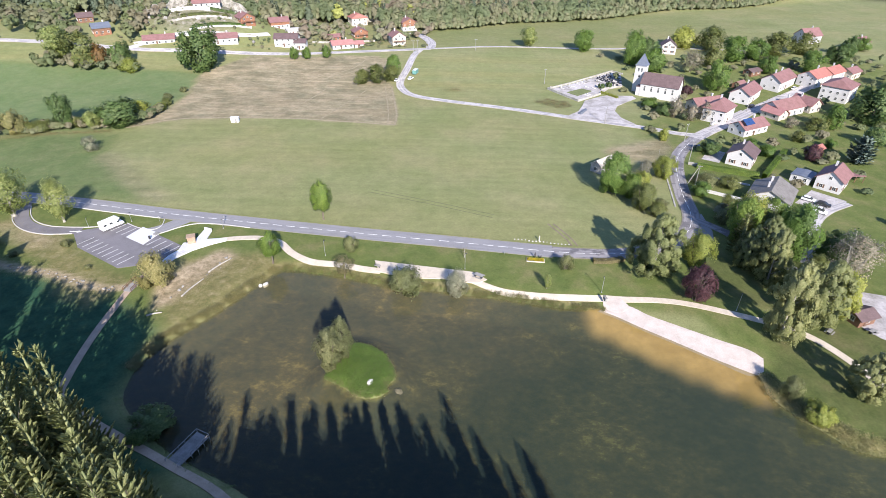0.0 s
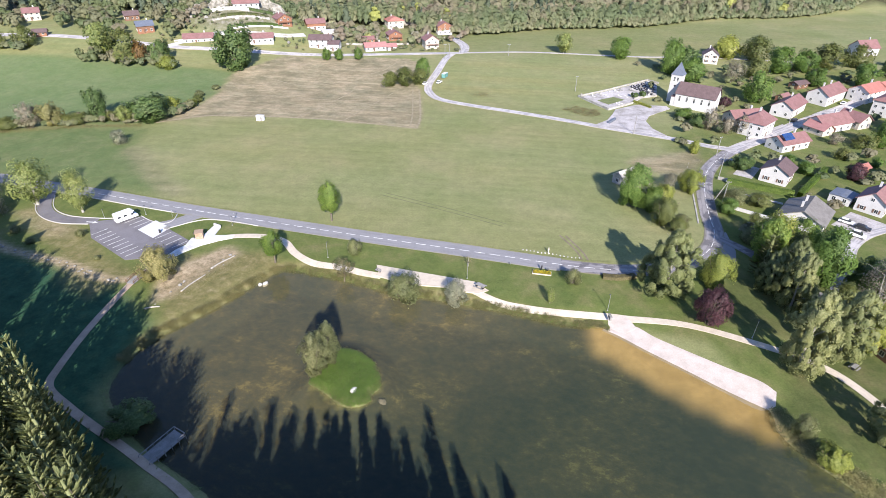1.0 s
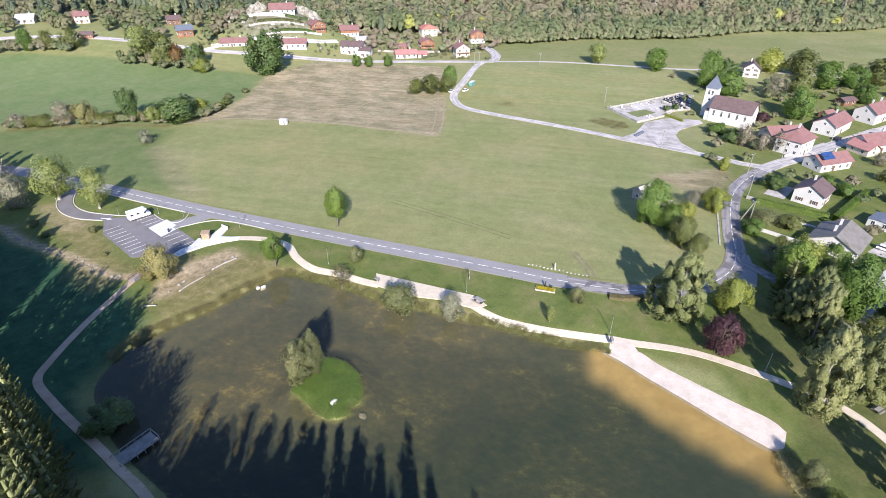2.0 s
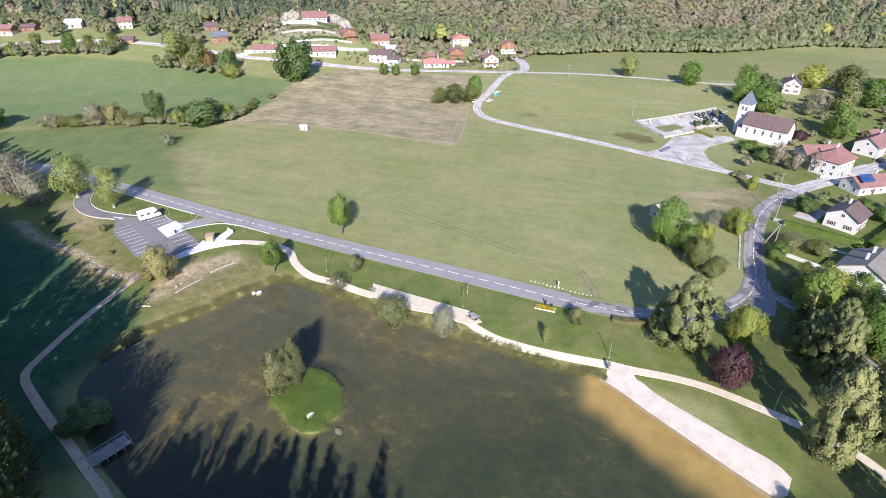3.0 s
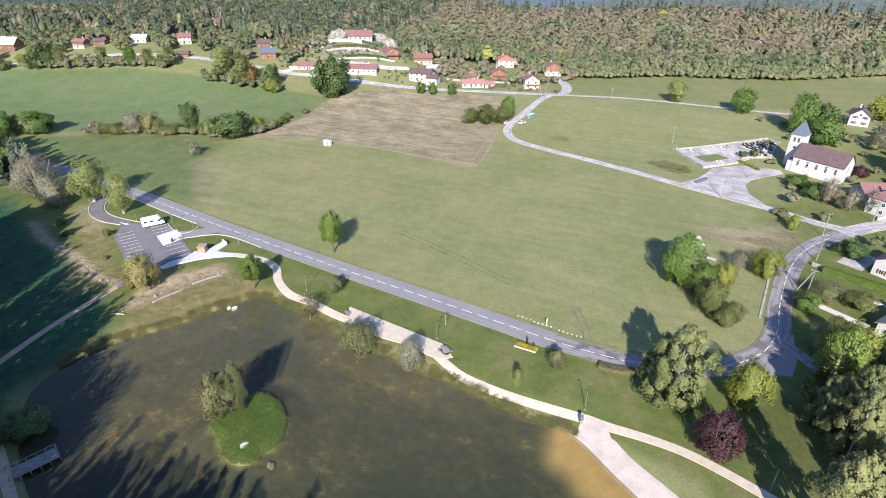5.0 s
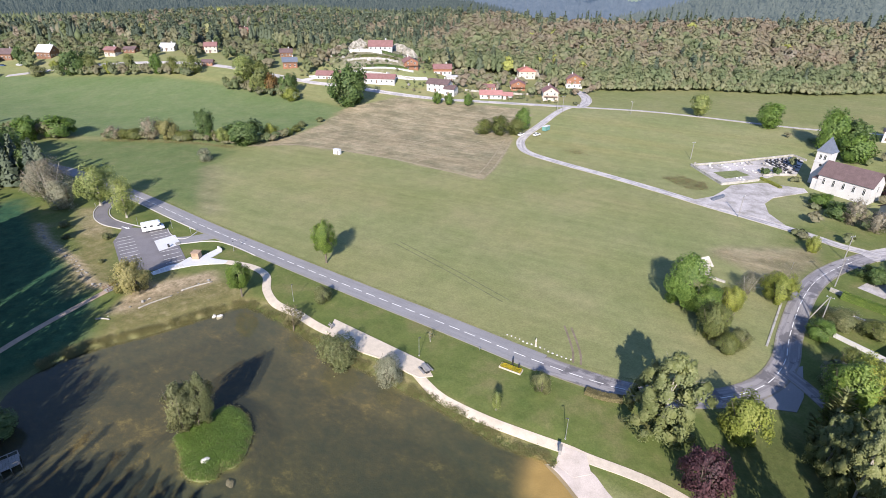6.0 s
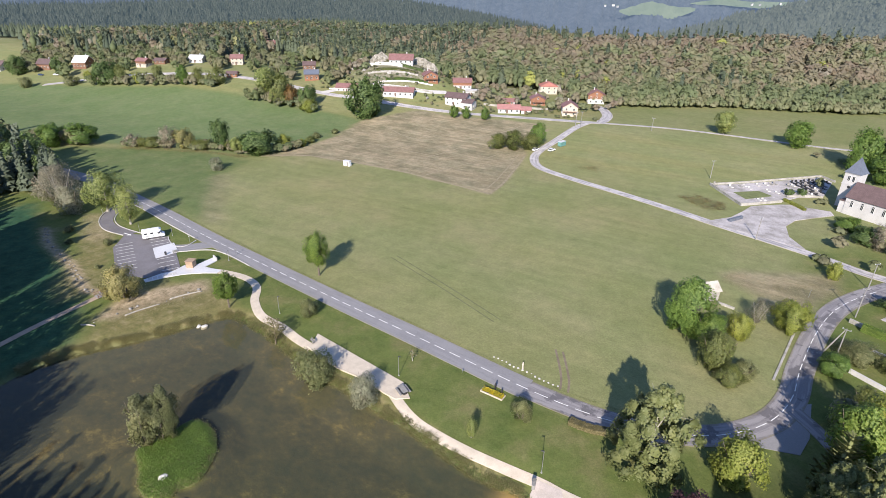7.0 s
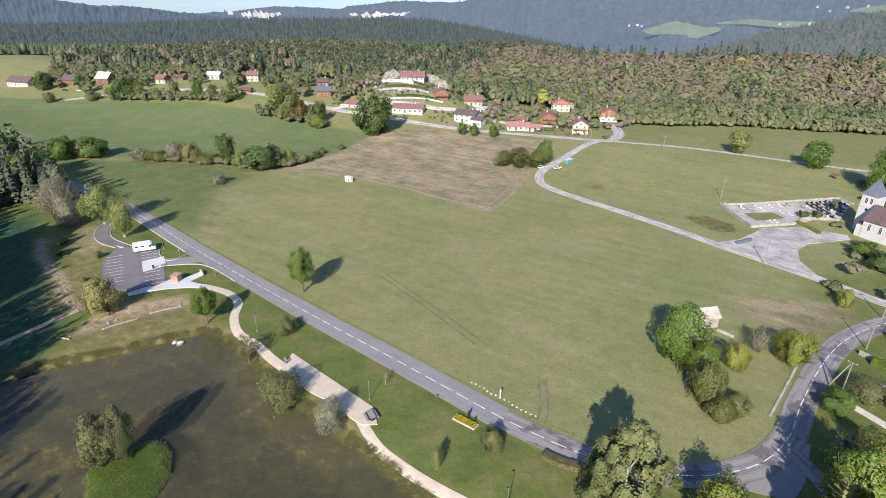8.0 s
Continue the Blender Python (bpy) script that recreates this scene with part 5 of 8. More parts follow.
hill = scatter(21, -330, 560, 400, 612, 5.8, lambda x, y: on_hill(x, y) & house_free(x, y, 9, 24), (10.5, 14.8), (3.0, 6.0))
pines = np.random.default_rng(5).random(len(hill)) < 0.04 + 0.16 * (hill[:, 1] > 572) + 0.4 * (hill[:, 0] < -185)
edge = hill[:, 1] < 470 + 0.5 * np.maximum(hill[:, 0], 0)
wood("wood", hill[~pines & edge] * [1, 1, 1.0, 0.9], WOOD["mixed"], "autumn-coloured broadleaf wood edge above the meadow", 240, 0.19, seed=5, tone_at=hill_tone)
wood("wood", hill[~pines & ~edge], WOOD["mixed"], "autumn-coloured broadleaf wood covering the hillside", 120, 0.255, seed=7, tone_at=hill_tone)
wood("wood", hill[pines] * [1, 1, 1.25, 0.75], WOOD["needle"], "dark firs standing above the hillside wood", 90, 0.36, "spire", seed=6)
# bushes in front of the wood
fringe = scatter(24, -60, 330, 424, 612, 3.1, lambda x, y: np.abs(y - 434 - 0.5 * np.maximum(x, 0) - 6 * np.sin(x / 23)) < 5, (3.5, 9), (1.9, 3.2))
wood("shrubs", fringe, WOOD["mixed"], "olive and straw-coloured bushes along the wood's foot", 110, 0.26, seed=25, tone_at=lambda x, y, chance: 0.28 * chance + 0.04)
# firs along the crest
r = np.random.default_rng(29)
run = np.concatenate([r.uniform(-152, -62, 26), r.uniform(-40, 50, 12), r.uniform(80, 200, 8)])
crest = np.column_stack([run, np.interp(run, [-180, -118, -69, 0, 50, 200], [555, 579, 592, 604, 606, 612]) + r.normal(0, 5, len(run)), r.uniform(17, 22, len(run)), r.uniform(2.2, 3.0, len(run))])
wood("wood", crest, WOOD["needle"], "tall dark firs on the crest of the hill", 140, 0.3, "spire", seed=30)
# conifers on the slope south of the pond: the nearest ones singly, the rest as one wood
front = scatter(31, -104, -30, 20, 90, 3.7, lambda x, y: (inside_gap(x, y, SOUTH_WOOD) < -1.2) & (inside_gap(x, y, SOUTH_WOOD) > -13), (20, 24), (2.6, 3.5))
second = scatter(32, -92, -44, 10, 80, 6.8, lambda x, y: (inside_gap(x, y, SOUTH_WOOD) <= -13) & (inside_gap(x, y, SOUTH_WOOD) > -24), (16, 20), (2.8, 3.6))
front[:, 2] += np.where(front[:, 0] < -58, 7.0, 2.0)
for x, y, h, w in np.concatenate([front, second]):
    plant("conifer", float(x), float(y), float(h), float(w), group="spruces above the pond path")
# out of view; widened and packed close so their shadow fills the lawn
rim = scatter(33, -136, -104, 40, 140, 3.4, lambda x, y: np.abs(inside_gap(x, y, SOUTH_WOOD) + 9) < 10, (27, 31), (4.8, 6.0))
wood("wood", rim, WOOD["needle"], "dense spruce edge above the shaded lawn", 80, 0.45, "spire", 18)
south = scatter(34, -172, 60, -14, 130, 4.5, lambda x, y: (inside_gap(x, y, SOUTH_WOOD) < -1.0) & ((inside_gap(x, y, SOUTH_WOOD) < -28) | (x > -30) | ((x < -104) & (inside_gap(x, y, SOUTH_WOOD) < -13))), (18.5, 23), (3.0, 4.2))
south[:, 2] *= np.where(south[:, 0] > -36, 1.07, 1.0)
wood("wood", south, WOOD["needle"], "dark spruce wood on the slope above the pond", 150, 0.3, "spire", 8)
left = scatter(41, -640, -225, 100, 640, 7.2, lambda x, y: house_free(x, y, 9, 75) & (inside_gap(x, y, PASTURE_GAP) > 0) & ((y > 352 + 0.12 * (x + 330) + 14 * np.sin(x / 37)) & (x > -560) & (x < -325) | (y < 165 - 0.1 * (x + 225)) & (y > 60) & (x < -232)) & (np.abs(y - 158 + 0.08 * (x + 230)) > 7), (11, 18), (3.0, 4.6))
half = np.random.default_rng(9).random(len(left))
for sel, key, kind, label in ((half < 0.6, "needle", "spire", "dark conifers behind the upper houses"), ((half >= 0.6) & (half < 0.75), "mixed", "crown", "autumn trees behind the upper houses"), (half >= 0.75, "leafy", "crown", "dark broadleaf trees behind the upper houses")):
    wood("wood", left[sel], WOOD[key], label, 100, 0.33, kind, int(40 + 10 * half[0]))


yards = scatter(61, -520, -200, 270, 420, 8.5, lambda x, y: house_free(x, y, 10, 42) & (y > np.interp(x, [-420, -380, -330, -280, -240, -197], [275, 302, 321, 331, 335, 338])) & (y < 375 + 0.15 * (x + 330)), (6, 11), (2.8, 4.6))
wood("wood", yards, WOOD["leafy"], "garden trees between the upper houses", 150, 0.26, seed=61)
slope = scatter(63, -215, 0, 356, 436, 7.5, lambda x, y: house_free(x, y, 11, 22) & (y > np.interp(x, [-200, -130, -40, 0], [352, 372, 384, 440])) & ~((np.abs(x + 172) < 14) & (y < 380)) & (((x + 176) / 30) ** 2 + ((y - 388) / 17) ** 2 > 1), (2.5, 7), (1.6, 3.6))
wood("wood", slope, WOOD["mixed"], "scrub and small trees between the hillside houses", 130, 0.28, seed=63)
terraced = scatter(67, -215, -20, 337, 402, 4.6, lambda x, y: house_free(x, y, 8.5, 9) & (line_gap(x, y, UPPER_ROAD) > 5) & (y > np.interp(x, [-215, -156, -80, -37, -20], [332, 342, 356, 366, 370])) & (line_gap(x, y, [(-200, 328), (-180, 350), (-140, 362), (-128, 372)]) > 5) & (np.sin(x * 0.31 + y * 0.2) * np.sin(y * 0.37) > -0.25) & ((x < -35) | (y < 372)), (0.9, 2.6), (0.8, 1.8))
wood("shrubs", terraced, WOOD["leafy"], "shrubs and hedges on the garden terraces", 60, 0.25, seed=67)
gardens = scatter(65, 88, 260, 150, 350, 9.5, lambda x, y: house_free(x, y, 10.5, 15) & (line_gap(x, y, STREET) > 6) & (line_gap(x, y, MAIN_ROAD) > 8) & (line_gap(x, y, [(98, 128), (113, 152), (131, 166)]) > 9) & (np.sin(x * 0.37) * np.sin(y * 0.29) > -0.15), (1.8, 5), (1.4, 2.8))
wood("shrubs", gardens, WOOD["leafy"], "garden shrubs and fruit trees between village houses", 150, 0.22, seed=65)


def hedge_line(seed, pts, spread, gap, h, w, key, label, tufts_each=170):
    """Bushes grown together along a line."""
    r = np.random.default_rng(seed)
    line = curve_through(pts, gap)
    line = line + r.normal(0, spread, line.shape)
    spots = np.column_stack([line, r.uniform(*h, len(line)), r.uniform(*w, len(line))])
    wood("shrubs", spots, WOOD[key], label, tufts_each, 0.2, seed=seed)


hedge_line(91, [(-216, 199), (-203, 205), (-188, 212), (-172, 219), (-158, 222), (-146, 229), (-141, 243)], 1.4, 1.7, (2.6, 5.2), (1.8, 3.0), "leafy", "tangled hedgerow bushes between the meadows")
hedge_line(92, [(-372, 276), (-352, 281), (-325, 289), (-300, 294), (-272, 302)], 2.0, 2.6, (4, 9), (2.2, 3.8), "leafy", "tall bushes along the upper lane")
hedge_line(93, [(-262, 178), (-250, 184), (-236, 190)], 1.5, 2.2, (5, 9), (2.4, 3.6), "leafy", "dense bushes at the end of the hedgerow")
hedge_line(94, [(-232, 292), (-218, 297), (-206, 295), (-192, 299), (-181, 296)], 2.0, 2.4, (4, 9), (2.2, 3.4), "leafy", "undergrowth below a clump of trees")
beyond = scatter(95, -250, -168, 112, 152, 6.0, lambda x, y: (y < 150 - 0.05 * (x + 168)) & (inside_gap(x, y, SOUTH_WOOD) > -4) & ((x < -186) | (y > 141)), (12, 20), (2.8, 4.2))
wood("wood", beyond, WOOD["needle"], "dark spruces crowding the brook beside the road", 150, 0.3, "spire", seed=95)


def far_keep(x, y):
    right_dip = np.degrees(np.arctan2(x - 40, y - 40)) > -24
    d, a = np.hypot(x - 40, y - 40), np.degrees(np.arctan2(x - 40, y - 40))
    clearing = (np.sin(x / 150 + 0.6) * np.sin(y / 190 + 1.1) > 0.72) & (d > 900)
    return (inside_gap(x, y, PASTURE_GAP) > 0) & ~right_dip & (d > 560) & (d < 1300) & (a > -86) & (a < 34) & ~clearing & ~((x > -330) & (x < 560) & (y < 640)) & ~((x > -640) & (y < 640) & (x < -225) & (y > 352)) & ~((x < -400) & (y < 330 + 0.1 * (x + 400)) & (x > -760))


def far_wood(name, spots, material, label, spire, seed):
    """A wood half a kilometre off and more: ragged cones or rounded crowns, one for each tree."""
    r = np.random.default_rng(seed)
    zs = ground_height(spots[:, 0], spots[:, 1])
    verts, faces, tones, normals = [], [], [], []
    for (x, y, h, w), z in zip(spots, zs):
        n = len(verts)
        tone = r.random()
        if spire:
            for low, top, wide in ((0.1, 0.7, 1.0), (0.45, 1.0, 0.62)):
                n = len(verts)
                turn = r.random() * 6
                for j in range(6):
                    q, a = w * wide * r.uniform(0.7, 1.2), turn + j * math.tau / 6
                    verts.append((x + q * math.cos(a), y + q * math.sin(a), z + h * (low + r.uniform(-0.06, 0.06))))
                    normals.append((math.cos(a) * 0.8, math.sin(a) * 0.8, 0.6))
                verts.append((x, y, z + h * top))
                normals.append((0, 0, 1))
                faces += [(n + j, n + (j + 1) % 6, n + 6) for j in range(6)]
            tones += [tone] * 14
        else:
            p = ICO * r.uniform(0.7, 1.2, (12, 1)) * [w, w, h * 0.42] + [x, y, z + h * 0.55]
            verts += [tuple(c) for c in p.tolist()]
            normals += [tuple(c) for c in ICO.tolist()]
            faces += (ICO_FACES + n).tolist()
            tones += [tone] * 12
    me = mesh_of(name, verts, faces, material, normals=normals)
    me.attributes.new("tone", "FLOAT", "POINT").data.foreach_set("value", np.array(tones, np.float32))
    return tagged(new(name, me), label, "wood", kind="stuff")


far = scatter(51, -1300, 900, 60, 1300, 9.0, far_keep, (9, 17), (2.6, 4.4))
half = np.random.default_rng(19).random(len(far)) + 0.25 * np.sin(far[:, 0] / 70) * np.sin(far[:, 1] / 90)
far_wood("far_woods", far[half < 0.6] * [1, 1, 1.15, 0.85], WOOD["needle"], "dark conifer woods rolling into the distance", True, 3)
far_wood("far_woods", far[half >= 0.6], WOOD["leafy"], "olive broadleaf woods rolling into the distance", False, 4)


# ---- distant hills ----
def ridge(name, stops, dist, material, label, foot=-30, deep=700):
    """A wooded range at a distance: stops are (bearing, elevation) in degrees as seen from the middle of the walk."""
    az = np.arange(stops[0][0], stops[-1][0] + 0.01, 0.12)
    el = np.interp(az, [s[0] for s in stops], [s[1] for s in stops])
    crest = 77 + np.tan(np.radians(el)) * dist
    verts, cols = [], 12 if dist > 3000 else 26
    spiky = np.random.default_rng(int(dist))

    def at(a, f):
        top = np.interp(a, az, crest)
        wob = noise.noise(Vector((a * 0.35, f * 3, dist))) * 0.16 * (1 - abs(2 * f - 1)) + noise.noise(Vector((a * 1.6, f * 5, dist))) * 0.03
        d = dist - deep * (1 - f)
        return 40 + d * math.sin(radians(a)), 40 + d * math.cos(radians(a)), foot + (top - foot) * (float(smooth(np.array(f))) + wob)

    for a in az:
        for j in range(cols):
            f = j / (cols - 1)
            x, y, z = at(a, f)
            z = z + (spiky.random() ** 2 * (5 if dist > 3000 else 14) if j == cols - 1 else spiky.normal() * (5 if dist > 2500 else 2))
            verts.append((x, y, z))
    n = len(az)
    faces = [(i * cols + j, (i + 1) * cols + j, (i + 1) * cols + j + 1, i * cols + j + 1) for i in range(n - 1) for j in range(cols - 1)]
    return tagged(new(name, mesh_of(name, verts, faces, material, True)), label, "hills", kind="structure"), at


# third colour of each is painted haze, given off as emission
FAR_HAZE = backdrop_mat("hazy_hills", (0.012, 0.022, 0.03), (0.06, 0.07, 0.075), (0.066, 0.094, 0.145), 0.03)
LEFT_HAZE = backdrop_mat("hazy_mountain", (0.012, 0.022, 0.03), (0.05, 0.06, 0.068), (0.045, 0.068, 0.108), 0.03)
MID_HAZE = backdrop_mat("hazy_ridge", (0.012, 0.022, 0.018), (0.085, 0.095, 0.07), (0.024, 0.039, 0.05), 0.06)
NEAR_HAZE = backdrop_mat("hazy_slope", (0.02, 0.03, 0.022), (0.1, 0.11, 0.08), (0.058, 0.078, 0.094), 0.06)
CLIFF = backdrop_mat("hazy_cliff", (0.16, 0.17, 0.18), (0.6, 0.58, 0.56), (0.09, 0.1, 0.12), 0.03)
PASTURE = backdrop_mat("hazy_pasture", (0.055, 0.078, 0.06), (0.1, 0.122, 0.088), (0.085, 0.115, 0.125), 0.012)
plateau = ridge("backdrop", [(-60, -0.9), (-57.2, -0.75), (-54.9, -0.68), (-53.4, -0.53), (-52.0, -0.47), (-50.5, -0.27), (-48.4, 0.0), (-44.3, -0.05), (-42.2, -0.18), (-41.1, 0.13), (-39.0, 0.31), (-37.3, 0.57), (-35.7, 0.64), (-34.1, 0.56), (-30.8, 0.55), (-28, 0.8)], 4500, FAR_HAZE, "blue plateau with pale cliffs on the horizon")[0]
ridge("backdrop", [(-110, 1.2), (-90, 0.9), (-69, 0.43), (-65.7, 0.29), (-63.8, 0.07), (-62.7, -0.13), (-60.8, -0.11), (-58.9, -0.26), (-56.7, -0.56), (-54.4, -0.73), (-52, -1.05), (-50.1, -1.23), (-47, -1.5)], 3900, LEFT_HAZE, "blue wooded mountain beyond the plain", -90, 900)
ridge("backdrop", [(-36.8, -0.9), (-34.3, 0.06), (-32.4, 0.38), (-30.8, 0.59), (-28.6, 0.91), (-25.9, 1.53), (-20.7, 2.32), (-11, 3.2), (4, 3.3), (60, 3)], 4100, FAR_HAZE, "blue wooded mountain beyond the valley", -140, 1500)
middle, middle_at = ridge("backdrop", [(-100, -1.8), (-69.3, -1.8), (-61.5, -1.75), (-57.1, -1.62), (-53.3, -1.5), (-49.8, -1.42), (-46.2, -1.32), (-42, -1.28), (-39.3, -1.22), (-36.5, -1.24), (-33.8, -1.28), (-31, -1.55), (-28.8, -1.9), (-27.6, -2.1), (-25.4, -2.45), (-22.6, -2.9), (-20.4, -3.3), (-16, -4.2)], 2400, MID_HAZE, "dark wooded ridge in the middle distance", -75, 1000)
side, side_at = ridge("backdrop", [(-12, -4.2), (-7, -3.2), (-4.9, -2.6), (-2.9, -1.85), (-0.9, -1.43), (1, -0.95), (2.8, -0.52), (5.1, -0.05), (15, 0.9), (40, 1.6), (70, 1.5)], 1900, NEAR_HAZE, "wooded slope across the valley", -140)


def ridge_wood(at, az0, az1, gap, dist, deep, material, label, seed, tall):
    """The trees of a far ridge: ragged cones, one for each tree."""
    r = np.random.default_rng(seed)
    verts, faces, normals = [], [], []
    for d in np.arange(dist - deep * 0.95, dist, gap):
        for a in np.arange(az0, az1, math.degrees(gap / d)):
            dd, aa = d + r.uniform(-0.4, 0.4) * gap, a + r.uniform(-0.4, 0.4) * math.degrees(gap / d)
            x, y, z = at(aa, 1 - (dist - min(dd, dist)) / deep)
            h, w, n = tall * r.uniform(0.6, 1.15), tall * r.uniform(0.2, 0.3), len(verts)
            for j in range(5):
                t = j * math.tau / 5 + r.random()
                verts.append((x + w * math.cos(t), y + w * math.sin(t), z + h * r.uniform(-0.05, 0.15)))
                normals.append((math.cos(t) * 0.8, math.sin(t) * 0.8, 0.6))
            verts.append((x, y, z + h))
            normals.append((0, 0, 1))
            faces += [(n + j, n + (j + 1) % 5, n + 5) for j in range(5)]
    me = mesh_of("far_woods", verts, faces, material, normals=normals)
    return tagged(new("far_woods", me), label, "wood", kind="stuff")


# these trees glow with their ridge's painted haze too
ridge_wood(middle_at, -75, -18, 17, 2400, 1000, MID_HAZE, "blue-green spruces covering the middle ridge", 71, 22)
ridge_wood(side_at, -10, 10, 14, 1900, 700, NEAR_HAZE, "hazy trees on the slope across the valley", 72, 16)


def patch_on(az0, az1, el0, el1, dist, material, name, seed):
    """An irregular patch on a far slope."""
    r = np.random.default_rng(seed)
    k = 14
    pts = []
    for i in range(k + 1):
        a = az0 + (az1 - az0) * i / k
        fat = max(0.04, math.sin(math.pi * i / k)) ** 0.6 * (0.75 + 0.25 * r.random())
        mid = (el0 + el1) / 2 + (el1 - el0) * 0.12 * math.sin(i * 0.7 + seed)
        pts.append((a, mid + fat * (el1 - el0) / 2, mid - fat * (el1 - el0) / 2))
    low = [(a, e) for a, _, e in pts]
    pts = [(a, e) for a, e, _ in pts]
    verts = [(40 + dist * math.sin(radians(a)), 40 + dist * math.cos(radians(a)), 77 + dist * math.tan(radians(e))) for a, e in pts + low]
    faces = [(i, i + 1, k + 2 + i, k + 1 + i) for i in range(k)]
    return part(name, mesh_of(name, verts, faces, material), None, plateau)


r = np.random.default_rng(77)
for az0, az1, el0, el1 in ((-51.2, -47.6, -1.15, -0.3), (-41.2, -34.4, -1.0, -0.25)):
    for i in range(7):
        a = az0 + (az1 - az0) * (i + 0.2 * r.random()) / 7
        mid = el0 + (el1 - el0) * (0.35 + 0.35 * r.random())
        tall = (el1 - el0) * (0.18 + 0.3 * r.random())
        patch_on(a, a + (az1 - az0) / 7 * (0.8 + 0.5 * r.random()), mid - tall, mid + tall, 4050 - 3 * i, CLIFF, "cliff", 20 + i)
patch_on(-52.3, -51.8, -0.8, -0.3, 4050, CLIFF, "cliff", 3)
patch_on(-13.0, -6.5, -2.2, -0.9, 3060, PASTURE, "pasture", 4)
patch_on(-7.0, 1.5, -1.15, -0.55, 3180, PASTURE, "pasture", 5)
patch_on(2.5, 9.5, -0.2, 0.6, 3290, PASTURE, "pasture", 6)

def hamlet(spots, dist, seed):
    """White houses with pale roofs on a far slope: spots are (bearing, elevation)."""
    r = np.random.default_rng(seed)
    for az, el in spots:
        ob = tagged(new("farmhouse"), "tiny white farmhouse on a hazy far slope", "house", "far farmhouses")
        ob.matrix_world = pose(40 + dist * math.sin(radians(az)), 40 + dist * math.cos(radians(az)), 77 + dist * math.tan(radians(el)), 0, 0, float(r.uniform(0, 180)))
        w = float(r.uniform(6, 13))
        # walls and roofs carry the haze glow of the cliff and pasture tones
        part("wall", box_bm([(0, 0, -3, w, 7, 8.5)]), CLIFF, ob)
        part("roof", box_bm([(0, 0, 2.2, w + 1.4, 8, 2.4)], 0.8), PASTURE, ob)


hamlet([(-14.3, -1.2), (-13.6, -1.15), (-13.2, -1.25)], 2990, 1)
hamlet([(-2.1, -0.85), (-1.5, -0.86), (0, -0.75), (1.2, 0.2), (2.3, 0.48), (3.6, 0.58), (0.3, 0.5)], 3000, 2)

# ---- buildings ----
def gable_bm(L, W, eave, ridge_h, hip=0.0):
    """Closed walls under a gable roof (ridge along x); hip: how far the ridge ends draw in."""
    bm = bmesh.new()
    l, w = L / 2, W / 2
    lo = [bm.verts.new((x, y, -1.2)) for x, y in ((-l, -w), (l, -w), (l, w), (-l, w))]
    hi = [bm.verts.new((x, y, eave)) for x, y in ((-l, -w), (l, -w), (l, w), (-l, w))]
    for i in range(4):
        bm.faces.new((lo[i], lo[(i + 1) % 4], hi[(i + 1) % 4], hi[i]))
    if hip <= 0.01:
        a, b = bm.verts.new((-l, 0, ridge_h - 0.12)), bm.verts.new((l, 0, ridge_h - 0.12))
        bm.faces.new((hi[3], hi[0], a))
        bm.faces.new((hi[1], hi[2], b))
    return bm


def roof_bm(L, W, eave, ridge_h, over=0.6, thick=0.22, hip=0.0):
    """Two (or four) roof slopes with thickness and overhang."""
    bm = bmesh.new()
    l, w = L / 2 + over, W / 2 + over
    drop = (ridge_h - eave) / (W / 2) * over
    e, rl = eave - drop + 0.05, max(0.05, l - hip * (1 if hip else 0))
    v = [bm.verts.new(p) for p in ((-l, -w, e), (l, -w, e), (l, w, e), (-l, w, e), (-rl, 0, ridge_h + 0.05), (rl, 0, ridge_h + 0.05))]
    faces = [(0, 1, 5, 4), (2, 3, 4, 5)]
    if hip:
        faces += [(1, 2, 5), (3, 0, 4)]
    fs = [bm.faces.new([v[i] for i in f]) for f in faces]
    r = bmesh.ops.extrude_face_region(bm, geom=fs)
    for q in r["geom"]:
        if isinstance(q, bmesh.types.BMVert):
            q.co.z += thick
    bmesh.ops.recalc_face_normals(bm, faces=bm.faces)
    return bm


def window_on(parent, x, y, z, turn, w, h, shutters=False, name="window"):
    """A window with frame, pane and sill, standing proud of a wall; turn: the way its wall faces."""
    m = pose(x, y, z, 0, 0, turn)
    t = 0.09

    def shaped(boxes):
        bm = box_bm(boxes)
        bmesh.ops.transform(bm, matrix=m, verts=bm.verts)
        return bm

    win = part(name, shaped([(-w / 2, 0.03, 0, t, 0.1, h), (w / 2, 0.03, 0, t, 0.1, h), (0, 0.03, h / 2, w + t, 0.1, t), (0, 0.03, -h / 2, w + t, 0.12, t), (0, 0.03, 0, 0.05, 0.08, h)]), M["frame"], parent)
    part("pane", shaped([(0, 0.02, 0, w - 0.02, 0.04, h - 0.02)]), M["pane"], win)
    if shutters:
        for s in (-1, 1):
            part("shutter", shaped([(s * (w * 0.78), 0.05, 0, w * 0.48, 0.06, h)]), M["shutter"], win)


